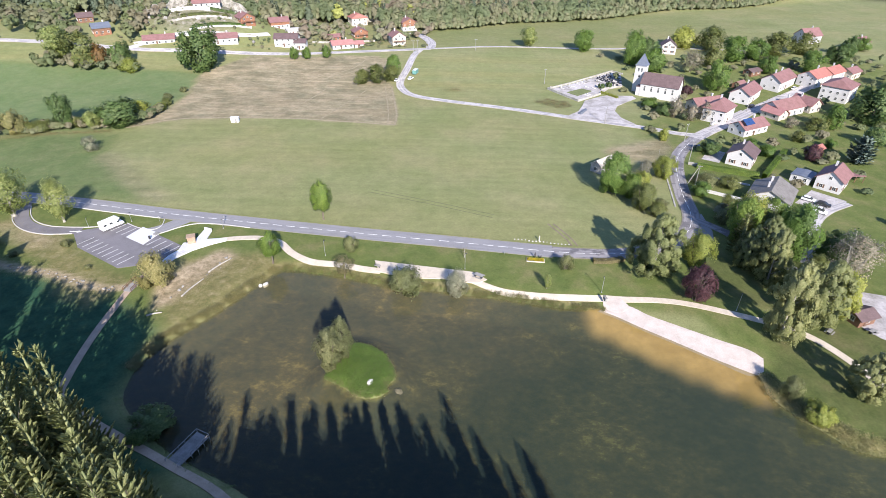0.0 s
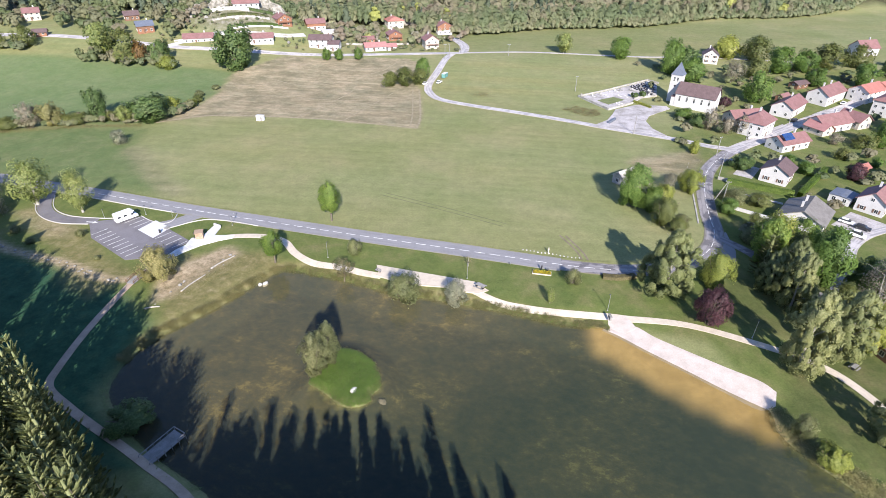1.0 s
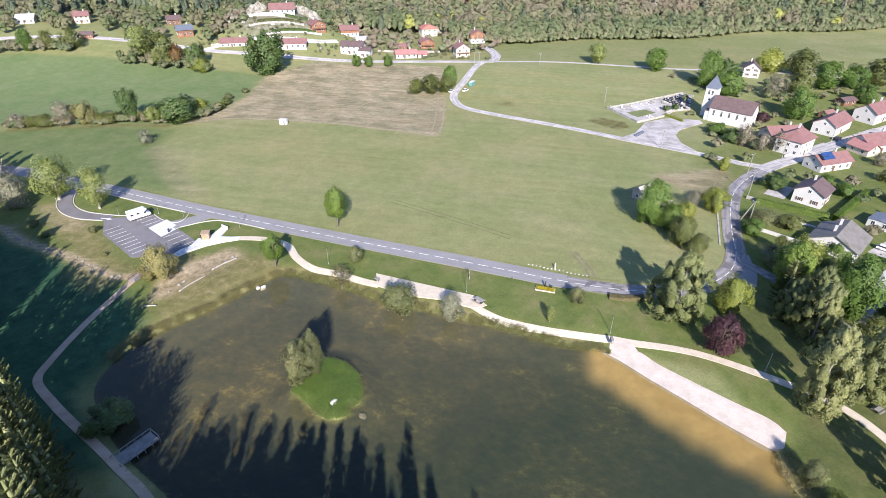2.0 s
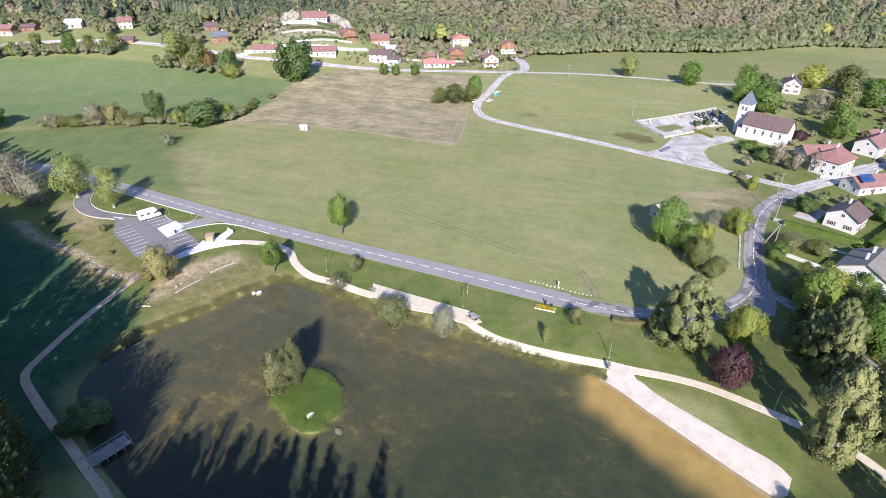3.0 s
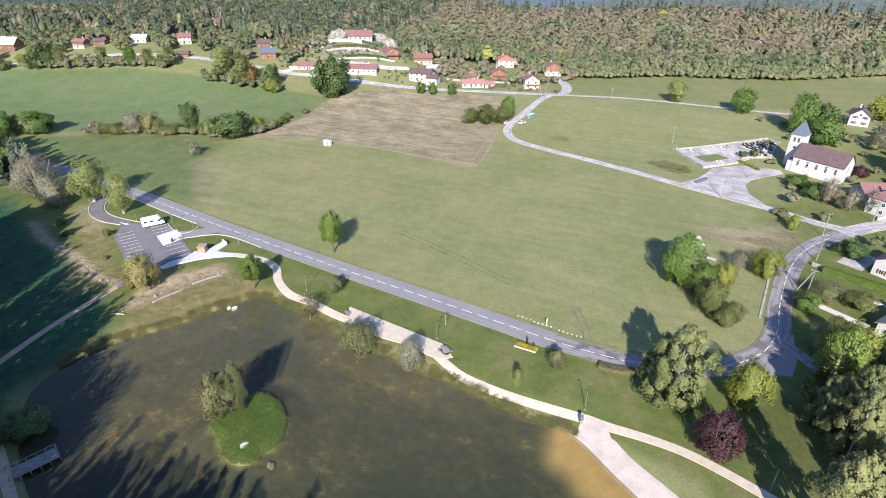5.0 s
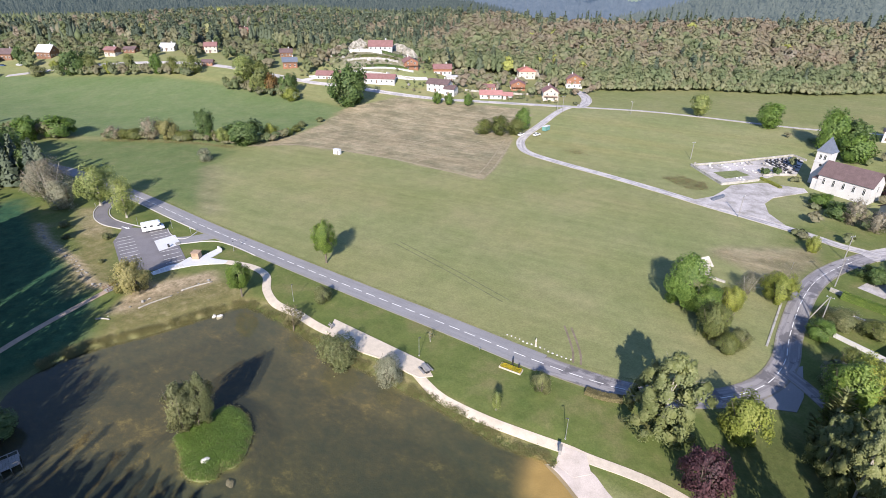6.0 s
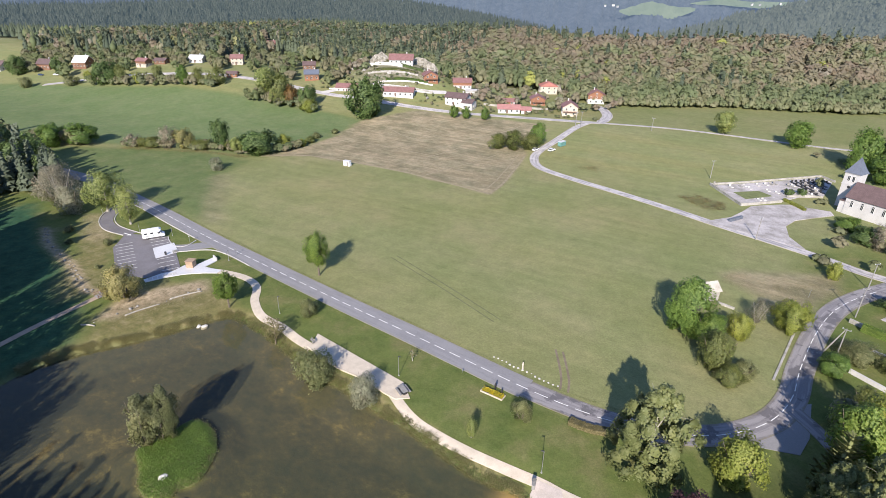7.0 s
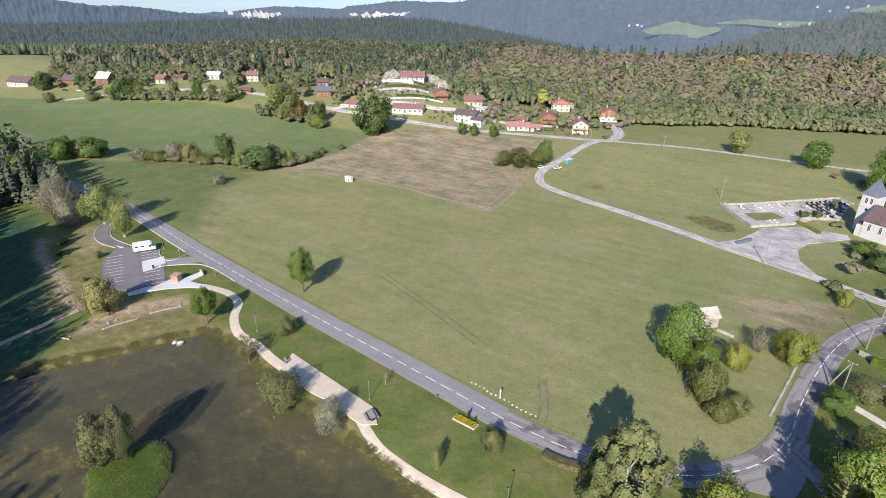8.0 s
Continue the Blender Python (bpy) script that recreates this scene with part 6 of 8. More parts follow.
def house(x, y, turn, L, W, eave, ridge_h, wall, roof, label, rows=1, per=3, gable_n=2, hip=0.0, chimney=1, shutters=False, balcony=False, door=True, z=None, over=0.6, wood_top=None):
    """A house with its ridge along turn; walls, roof with chimney, windows, door and, if any, a balcony."""
    ob = tagged(new("house"), label, "house")
    ob.matrix_world = pose(x, y, ground_at(x, y) + 0.05 if z is None else z, 0, 0, turn)
    part("wall", gable_bm(L, W, eave, ridge_h, hip), M[wall], ob)
    top = part("roof", roof_bm(L, W, eave, ridge_h, over, 0.22, hip), M[roof], ob)
    if wood_top:
        for s in (-1, 1):
            bm = bmesh.new()
            zl = eave * 0.52
            pts = [(s * (L / 2 + 0.04), -W / 2 - 0.02, zl), (s * (L / 2 + 0.04), W / 2 + 0.02, zl), (s * (L / 2 + 0.04), W / 2 + 0.02, eave), (s * (L / 2 + 0.04), 0, ridge_h - 0.1), (s * (L / 2 + 0.04), -W / 2 - 0.02, eave)]
            bm.faces.new([bm.verts.new(p) for p in pts])
            g = bmesh.ops.extrude_face_region(bm, geom=list(bm.faces))
            for q in g["geom"]:
                if isinstance(q, bmesh.types.BMVert):
                    q.co.x -= s * 0.05
            bmesh.ops.recalc_face_normals(bm, faces=bm.faces)
            part("cladding", bm, M[wood_top], ob, "timber boarding of the gable")
        for s in (-1, 1):
            part("cladding", box_bm([(0, s * (W / 2 + 0.03), eave * 0.76, L, 0.05, eave * 0.46)]), M[wood_top], ob)
    for c in range(chimney):
        cx = L * (0.22 - 0.4 * c)
        ch = part("chimney", box_bm([(cx, W * 0.12, ridge_h + 0.25, 0.7, 0.6, 1.8), (cx, W * 0.12, ridge_h + 1.2, 0.85, 0.75, 0.12)]), M["render"], top)
    for row in range(rows):
        wz = 1.5 + 2.7 * row
        if wz > eave - 0.5:
            break
        for side in (-1, 1):
            for i in range(per):
                wx = L * ((i + 0.5) / per - 0.5)
                window_on(ob, wx, side * W / 2, wz, 180 if side < 0 else 0, 1.1, 1.25, shutters)
            for i in range(gable_n):
                wy = W * ((i + 0.5) / gable_n - 0.5)
                window_on(ob, side * L / 2, wy, wz, 90 if side < 0 else -90, 1.1, 1.3, shutters)
    if not hip and ridge_h - eave > 2.0:
        for side in (-1, 1):
            window_on(ob, side * L / 2, 0, eave + 0.5, 90 if side < 0 else -90, 1.0, 1.1, False)
    if door:
        part("door", box_bm([(-L * 0.08, -W / 2 - 0.04, 1.05, 1.0, 0.1, 2.1)]), M["shutter"], ob)
    if balcony:
        for side in (-1,):
            b = part("balcony", box_bm([(side * (L / 2 + 0.7), 0, eave * 0.5, 1.4, W * 0.9, 0.16)]), M["brown_wood"], ob)
            part("rail", box_bm([(side * (L / 2 + 1.35), 0, eave * 0.5 + 0.95, 0.08, W * 0.9, 0.1)] + [(side * (L / 2 + 1.35), W * 0.9 * (i / 10 - 0.5), eave * 0.5 + 0.5, 0.05, 0.12, 0.9) for i in range(11)]), M["brown_wood"], b)
    return ob


# hillside houses
house(-113, 360.5, 4, 14.5, 9.03, 5.04, 7.38, "render", "tile_brown", "white rendered house with a brown tiled roof", 2, 4, 2, chimney=1)
house(-103.5, 358, 4, 6.79, 7.6, 4.14, 5.76, "render", "tile_brown", "white rendered annexe beside a house", 1, 2, 1, chimney=0)
house(-78.5, 364, 24, 13.6, 7.12, 2.7, 4.68, "render", "tile_pink", "long low white house with a pale red roof", 1, 4, 1)
house(-68.5, 367.5, 24, 5.82, 6.17, 2.34, 3.78, "render", "tile_pink", "low white garage with a pale red roof", 1, 1, 1, chimney=0)
house(-73, 399, 115, 9.7, 9.5, 3.96, 6.3, "orange_wood", "tile_red", "orange timber chalet with a red roof", 2, 3, 2, balcony=True)
house(-88, 385, 25, 7.76, 5.7, 2.52, 3.96, "orange_wood", "tile_red", "small red-roofed timber shed", 1, 2, 1, chimney=0)
house(-44, 378, 112, 10.7, 9.03, 5.4, 8.28, "cream", "tile_red", "cream chalet with red roof and balcony over a garage", 2, 3, 2, balcony=True)
house(-82.5, 445, 118, 10.7, 12.3, 5.58, 8.1, "cream", "tile_orange", "cream house with an orange hipped roof", 2, 3, 3, hip=2.5)
house(-41.5, 427, 112, 9.7, 10.9, 5.94, 8.64, "render", "tile_red", "white house with timber gable and red roof above a double garage", 2, 3, 3, wood_top="orange_wood")
house(-128, 394, 30, 12.6, 8.55, 4.5, 6.84, "render", "tile_red", "white chalet with a red-brown roof", 1, 4, 2, wood_top="orange_wood", z=12.3)
house(-117, 388, 30, 8.73, 7.6, 3.06, 3.51, "grey_render", "concrete", "flat-roofed grey carport below a chalet", 1, 2, 1, chimney=0, over=0.4, z=9.6)
house(-145, 378, 130, 10.7, 9.5, 4.86, 7.56, "orange_wood", "tile_red", "bright orange timber chalet with a wide roof", 2, 3, 2, balcony=True, z=17.0)
house(-171, 382, 28, 16.5, 9.97, 5.58, 8.82, "render", "tile_red", "large white house with a red-brown roof on terraces", 2, 5, 2, chimney=1, shutters=False, z=24.6)
house(-187, 342.5, 24, 17.5, 7.6, 3.06, 5.22, "render", "tile_red", "long low white house with a red roof", 1, 5, 2, z=11.6)
house(-152, 350, 22, 20.4, 8.07, 3.24, 5.4, "render", "tile_red", "long low white house with a red-brown roof and garages", 1, 6, 2, z=11.2)
house(-225, 347, 40, 9.7, 7.6, 4.14, 6.48, "orange_wood", "slate", "timber house with a blue-grey roof", 2, 3, 2, wood_top="brown_wood")
house(-338, 452, 55, 11.7, 8.36, 3.94, 6.34, "brown_wood", "slate", "dark timber house with a grey-blue roof", 1, 3, 2)
house(-388, 466, 40, 12.6, 7.92, 3.77, 5.85, "orange_wood", "tile_red", "red-roofed timber house among trees", 1, 3, 2)
house(-415, 462, 30, 13.5, 7.92, 3.77, 5.85, "orange_wood", "tile_red", "long red-roofed house among trees", 1, 4, 2)
house(-307.5, 353, 40, 9, 7.92, 4.92, 7.32, "cream", "tile_red", "cream house with a red roof and balcony", 2, 3, 2, balcony=True)
house(-345, 345, 26, 10.8, 7.04, 3.44, 5.52, "render", "sheet", "white house with a pale roof", 1, 3, 2)
house(-370, 330, 18, 9.9, 6.16, 2.46, 4.06, "brown_wood", "tile_brown", "low dark timber barn", 1, 3, 1, chimney=0)
house(-377, 319, 14, 9.45, 7.04, 4.26, 6.18, "cream", "tile_red", "red-roofed house with timber upper walls beside the lane", 2, 3, 2, wood_top="brown_wood")
house(-434, 303, 20, 12, 11, 4.3, 8.8, "brown_wood", "sheet", "large farmhouse with a broad white roof", 2, 4, 4, balcony=True)
house(-468, 291, 20, 12, 8.8, 4.2, 7.6, "brown_wood", "tile_brown", "dark timber farmhouse with a brown roof", 1, 4, 2)
house(-522, 275, 16, 24.3, 11.4, 3.28, 7.68, "render", "tile_brown", "long farmhouse with a broad brown roof", 1, 6, 2)
house(-250, 372, 40, 9, 7.04, 3.28, 5.52, "brown_wood", "tile_brown", "brown timber chalet among trees", 1, 3, 2)
house(-278, 322, 30, 7.2, 5.28, 2.3, 3.74, "orange_wood", "tile_brown", "small roadside timber shelter", 1, 2, 1, chimney=0)
# the village
house(109.4, 199, 55, 9.9, 9, 4.37, 6.93, "render", "tile_brown", "white house with a brown-red roof behind a hedge", 2, 3, 2, shutters=True)
house(126.5, 233.5, 30, 15.3, 8.1, 3.28, 5.68, "render", "tile_red", "white house with red roof carrying solar panels", 1, 4, 2)
house(119.4, 249.5, 49, 12.6, 9.9, 6.24, 9.44, "render", "tile_red", "tall white village house with a red hipped roof", 3, 4, 3, hip=4)
house(119, 264, 20, 16, 8.1, 3.59, 5.99, "cream", "tile_red", "old village house with a red roof", 1, 4, 2)
house(145.5, 282, 50, 19, 9.45, 4.37, 7.25, "render", "tile_red", "village house with red roof and large blank gable", 2, 4, 2)
house(171.5, 303, 43, 20, 9.9, 4.68, 7.88, "render", "tile_red", "big village house with a red roof", 2, 5, 2, chimney=2)
house(154, 260.5, 30, 18.5, 9.9, 3.59, 6.79, "render", "tile_red", "village barn house with a red roof", 1, 4, 2)
house(168, 267, 120, 10.8, 8.1, 3.59, 6.31, "cream", "tile_red", "village house with a red roof across the barn", 1, 3, 2)
house(194, 286, 45, 15.3, 12.6, 7.02, 9.9, "render", "tile_red", "large white village house with a red hipped roof", 3, 4, 4, hip=5)
house(193, 308, 36, 16.2, 9.9, 5.07, 7.87, "render", "tile_orange", "village row house with a bright orange roof", 2, 4, 2)
house(206, 316, 36, 13.5, 9, 4.68, 7.08, "render", "tile_orange", "lower village row house with an orange roof", 2, 4, 2)
house(219, 320, 36, 10.8, 7.2, 3.51, 5.51, "cream", "tile_red", "small end house of the village row", 1, 3, 2)
house(105.5, 166.5, 55, 13.5, 12.2, 3.12, 6.16, "render", "tile_grey", "white bungalow with a broad grey roof", 1, 4, 3, hip=0, chimney=2)
house(132.3, 179, 47, 10.8, 8.1, 4.37, 7.25, "render", "tile_red", "white house with a red gable roof", 2, 3, 2, shutters=True)
house(125, 184, 47, 7.2, 6.3, 2.34, 2.66, "render", "slate", "flat-roofed annexe with a glazed front", 1, 3, 2, chimney=0, over=0.2)
house(147.5, 254, 120, 9, 6.5, 2.8, 4.9, "cream", "tile_pink", "low village lean-to with a pale red roof", 1, 2, 1, chimney=0)
house(238, 404, 20, 14, 10, 5, 9, "render", "tile_red", "white house with a red roof above the village", 1, 4, 2)
house(262, 386, 30, 11, 8, 4.5, 7, "render", "tile_red", "small white house above the village", 1, 3, 2)
house(131, 365, 78, 9, 8.5, 5, 8.2, "render", "tile_brown", "white house with a dark roof among trees", 2, 2, 2, shutters=True)
house(150, 300, 40, 6.3, 4.5, 2.03, 3.47, "brown_wood", "tile_red", "small garden shed with a red roof", 1, 1, 1, chimney=0)
house(166, 322, 30, 8.1, 5.4, 2.34, 3.46, "brown_wood", "tile_brown", "brown barn at the edge of the village", 1, 2, 1, chimney=0)
house(54.3, 189.2, 42, 8.5, 4.4, 2.9, 4.5, "wall_stone", "tile_stone", "small pale stone hut with a stone-slab roof beside trees", 1, 1, 1, chimney=0, over=0.35)
house(144.5, 211, 35, 4, 3, 2, 3, "brown_wood", "tile_orange", "tiny garden shed with an orange roof", 1, 1, 1, chimney=0)
house(97.5, 104, 20, 5, 4, 2.3, 3.2, "brown_wood", "tile_brown", "dark timber kiosk beside a car park", 1, 1, 1, chimney=0)


def church(x, y, turn):
    ob = tagged(new("church"), "white church with brown nave roof and slate spire", "church")
    ob.matrix_world = pose(x, y, ground_at(x, y), 0, 0, turn)
    part("nave_wall", gable_bm(18.5, 10, 6.6, 11), M["render"], ob)
    part("nave_roof", roof_bm(18.5, 10, 6.6, 11, 0.45), M["tile_brown"], ob)
    tw = part("tower", box_bm([(-12.2, 3.2, 6.2, 5.2, 5.2, 14.8), (-12.2, 3.2, 9.4, 5.5, 5.5, 0.25), (-12.2, 3.2, 13.6, 5.6, 5.6, 0.3)]), M["render"], ob)
    bm = bmesh.new()
    base = [bm.verts.new((-12.2 + sx * 3, 3.2 + sy * 3, 13.7)) for sx, sy in ((-1, -1), (1, -1), (1, 1), (-1, 1))]
    mid = [bm.verts.new((-12.2 + sx * 2.3, 3.2 + sy * 2.3, 14.7)) for sx, sy in ((-1, -1), (1, -1), (1, 1), (-1, 1))]
    tip = bm.verts.new((-12.2, 3.2, 19.6))
    for i in range(4):
        bm.faces.new((base[i], base[(i + 1) % 4], mid[(i + 1) % 4], mid[i]))
        bm.faces.new((mid[i], mid[(i + 1) % 4], tip))
    bm.faces.new(list(reversed(base)))
    sp = part("spire", bm, M["slate"], ob, "blue-grey slate spire")
    part("cross", box_bm([(-12.2, 3.2, 20.2, 0.08, 0.08, 1.4), (-12.2, 3.2, 20.4, 0.6, 0.08, 0.08)]), M["dark_metal"], sp)
    for dx in (-0.8, 0.8):
        window_on(tw, -12.2 + dx, 0.6, 11.6, 180, 0.9, 2.0, name="belfry_opening")
        window_on(tw, -14.8, 3.2 + dx, 11.6, 90, 0.9, 2.0, name="belfry_opening")
    part("clock", tube_bm([(0, 0, 0, 0.5), (0, 0, 0.06, 0.5)], 12), M["dark_metal"], tw).matrix_basis = pose(-12.2, 0.58, 8.4, 90)
    for i in range(5):
        window_on(ob, -7 + i * 3.5, -5, 4.0, 180, 0.9, 2.0, name="window")
        part("arch", box_bm([(-7 + i * 3.5, -5.03, 5.1, 0.8, 0.08, 0.3), (-7 + i * 3.5, -5.03, 5.3, 0.5, 0.08, 0.2)]), M["pane"], ob)
    window_on(ob, 9.25, 0, 5, -90, 1.2, 2.4)
    part("lean_to", box_bm([(-9.6, -3, 2.0, 3.2, 3.6, 5.0)]), M["render"], ob)
    part("lean_to_roof", box_bm([(-9.6, -3, 4.6, 3.6, 4.0, 0.25)]), M["tile_brown"], ob)
    return ob


church(103.0, 283.4, -31)


# cemetery: walls and graves
def wall_run(pts, height, thick, material, label):
    ob = tagged(new("cemetery_wall"), label, "wall")
    for (ax, ay), (bx, by) in zip(pts[:-1], pts[1:]):
        n = max(1, int(math.hypot(bx - ax, by - ay) / 2.5))
        turn = math.degrees(math.atan2(by - ay, bx - ax))
        for i in range(n):
            f = (i + 0.5) / n
            x, y = ax + (bx - ax) * f, ay + (by - ay) * f
            L = math.hypot(bx - ax, by - ay) / n
            g = ground_at(x, y)
            part("wall_panel", box_bm([(x, y, g + height / 2 - 0.2, L - 0.01, thick, height + 0.4, turn), (x, y, g + height + 0.03, L - 0.01, thick + 0.12, 0.1, turn)]), M[material], ob)
    return ob


wall_run([(46.3, 291.5), (59.5, 272.4), (73, 284.5)], 1.0, 0.3, "wall_stone", "pale weathered wall round the cemetery")
wall_run([(46.3, 291.5), (60, 301.5), (70, 309.5), (87, 323), (92, 318)], 0.7, 0.3, "wall_stone", "pale weathered wall along the graves")
wall_run([(74.5, 291), (79, 294.5), (87, 297)], 0.8, 0.3, "wall_stone", "low wall before the tombs")
yard = tagged(new("pavement", None), "pale gravel yard of the cemetery", "cemetery", kind="structure")
YARD = [(47, 291.2), (59.6, 273), (73, 285.2), (79, 293.5), (87, 297), (91, 317.5), (86.8, 322), (70.2, 308.6), (60.2, 300.7)]
part("surface", sheet_bm(YARD, 0.14), M["yard_asphalt"], yard)
part("lawn", sheet_bm([(55.6, 286.8), (64.5, 293.2), (69.8, 289.6), (60.6, 281)], 0.2), M["turf"], yard, "mown grass plot between the graves")


def grave(x, y, turn, tall, stone):
    ob = tagged(new("grave"), "polished dark gravestone on a slab" if stone == "dark_metal" else "pale gravestone on a slab", "grave", "graves in the cemetery")
    ob.matrix_world = pose(x, y, ground_at(x, y) + 0.1, 0, 0, turn)
    part("slab", box_bm([(0, 0, 0.15, 1.0, 2.0, 0.3)], 0.03), M[stone], ob)
    bm = box_bm([(0, 1.0, tall / 2, 0.9, 0.2, tall)], 0.04)
    part("headstone", bm, M[stone], ob)
    return ob


r = np.random.default_rng(3)
inner = np.array(YARD)
for row in range(7):
    for i in range(26):
        f, q = (i + 0.5) / 26, 1.3 + row * 2.9
        x, y = 46.6 + 40.7 * f + q * 0.62, 291.8 + 31 * f - q * 0.78
        x, y = x + float(r.normal(0, 0.15)), y + float(r.normal(0, 0.15))
        free = inside_gap(np.array([x, x]), np.array([y, y]), inner)[0] < -1.0 and inside_gap(np.array([x, x]), np.array([y, y]), np.array([(55.6, 286.8), (64.5, 293.2), (69.8, 289.6), (60.6, 281)]))[0] > 1.3
        chance = 1.0 if row == 0 else 0.9 if f > 0.62 else 0.45 if row == 1 else 0.2
        if free and r.random() < chance:
            grave(x, y, 37, (1.0 if row == 0 else 0.6) + (1.4 if row == 0 else 0.7) * r.random() ** 1.5, "dark_metal" if f > 0.66 and row > 0 and r.random() < 0.65 else "stone" if r.random() < 0.45 else "concrete")

for x, y in ((75.2, 293.6), (79.6, 296.4)):
    ball = tagged(new("topiary"), "dark clipped evergreen dome at the cemetery gate", "shrub")
    ball.matrix_world = pose(x, y, ground_at(x, y), 0, 0, x * 40) @ Matrix.Diagonal((2.0, 2.0, 3.0, 1))
    part("crown", FAR_TREES["dark"][int(x) % 3][0], None, ball)

# ---- shore plants ----
def tufts(name, spots, blades, height, spread, material, label, seed, lean=0.35):
    """Clumps of leaning blades: spots are (x, y)."""
    r = np.random.default_rng(seed)
    n = len(spots) * blades
    base = np.repeat(np.asarray(spots, float), blades, axis=0) + r.normal(0, spread, (n, 2))
    p = np.column_stack([base, ground_height(base[:, 0], base[:, 1]) + height * (0.15 + 0.85 * r.random(n) ** 1.5)])
    nor = np.column_stack([r.normal(0, 0.5, (n, 2)), np.full(n, 1.6)])
    v, f, q = leaf_cloud(p, nor, 0.045 + 0.075 * height * (0.5 + r.random(n)))
    return tagged(new(name, mesh_of(name, v.tolist(), f.tolist(), material, normals=q.tolist())), label, "plants", kind="stuff")


def band(line, inner, outer, count, seed):
    """Random spots along a line, between two distances to its side."""
    r = np.random.default_rng(seed)
    line = np.asarray(line, float)
    i = r.integers(0, len(line) - 1, count)
    f = r.random((count, 1))
    p = line[i] + (line[i + 1] - line[i]) * f
    d = line[i + 1] - line[i]
    nrm = np.column_stack([-d[:, 1], d[:, 0]]) / (np.linalg.norm(d, axis=1)[:, None] + 1e-9)
    return p + nrm * (inner + (outer - inner) * r.random((count, 1)))


def thinned(spots, seed):
    """Leaves gaps and thin places in a band of plants."""
    r = np.random.default_rng(seed + 300)
    x, y = spots[:, 0], spots[:, 1]
    dense = np.sin(x * 0.9 + seed) * np.sin(y * 1.3 + x * 0.31) + 0.6 * np.sin(x * 2.3 - y * 1.7)
    return spots[dense + 0.5 * r.normal(size=len(spots)) > -0.25]


north = curve_through(SHORE[:12], 1.0)
west_bank = curve_through(SHORE[34:] + SHORE[:1], 1.0)
east = curve_through(SHORE[15:21], 1.0)
tufts("reeds", thinned(band(north, -0.6, 1.4, 3000, 1), 1), 12, 0.8, 0.25, LEAF["reed"], "olive and straw-coloured reeds along the pond edge", 1)
tufts("reeds", thinned(band(west_bank, -0.5, 2.0, 2600, 2), 2), 12, 0.65, 0.3, LEAF["reed"], "rank yellowing grass on the western bank", 2)
tufts("sedge", band(curve_through(SHORE[30:35], 1.0), -0.3, 1.2, 420, 17), 5, 0.4, 0.25, LEAF["dark"], "dark grass on the shaded bank", 17)
tufts("reeds", band(east, -0.3, 3.2, 900, 3), 6, 1.1, 0.3, LEAF["reed"], "rough reeds beside the beach", 3)
tufts("sedge", band(north, -0.3, 1.0, 900, 7), 5, 0.7, 0.25, LEAF["sedge"], "green sedge along the pond edge", 7)
r = np.random.default_rng(4)
spots = np.column_stack([r.uniform(-26, -11, 5200), r.uniform(76, 91.5, 5200)])
spots = spots[inside_gap(spots[:, 0], spots[:, 1], isle_line) < -0.1]
tufts("sedge", spots, 9, 0.7, 0.2, LEAF["sedge"], "lush green sedge covering the islet", 4)
tufts("reeds", band(isle_line, -0.3, 0.6, 260, 5), 6, 0.9, 0.2, LEAF["reed"], "pale reeds round the islet", 5)
r = np.random.default_rng(6)
spots = np.column_stack([r.uniform(36, 55, 700), r.uniform(259, 278, 700)])
spots = spots[inside_gap(spots[:, 0], spots[:, 1], np.array([(36.5, 270), (42, 276), (54, 271), (54.6, 264), (48.4, 260)])) < 0]
tufts("ferns", spots, 14, 0.9, 0.5, LEAF["autumn"], "patch of browned ferns in the meadow", 6)
spots = band(curve_through([(60, 207), (74, 203), (86, 216)], 1.5), -5, 5, 900, 8)
r = np.random.default_rng(16)
mound = r.normal(0, 1, (160, 2)) * [2.6, 2.2] + [-3.8, 287.3]
tufts("ferns", mound, 7, 0.7, 0.5, LEAF["autumn"], "brown scrubby mound in the meadow", 16)
tufts("dry_grass", spots, 7, 0.35, 0.6, LEAF["straw"], "tall dry grass between meadow and road", 8)
spots = band(curve_through([(-70, 104), (-66, 112), (-62, 121)], 1.5), -3.5, 3.5, 900, 9)
tufts("dry_grass", spots, 6, 0.25, 0.6, LEAF["straw"], "dry grass on the bank below the car park", 9)
spots = band(curve_through([(-150, 218), (-178, 212), (-215, 196)], 2), -1, 2.5, 700, 10)
tufts("dry_grass", spots, 6, 0.9, 0.5, LEAF["autumn"], "rusty undergrowth along the hedgerow", 10)
for pts, count, seed in ((((-139, 138), (-128, 133), (-116, 129)), 420, 18), (((-140, 123), (-115, 115), (-96, 110), (-86, 108)), 420, 19)):
    tufts("dry_grass", band(curve_through(pts, 1.5), -3.5, 3.5, count, seed), 6, 0.3, 0.5, LEAF["straw"], "bleached rough grass beside the brook", seed)
for x, y, h, w in ((-110.8, 126.8, 2.2, 1.6), (-122, 121, 1.6, 1.4), (-131, 126, 2.4, 1.8), (-98, 116, 1.2, 1.1)):
    plant("bush", x, y, h, w)
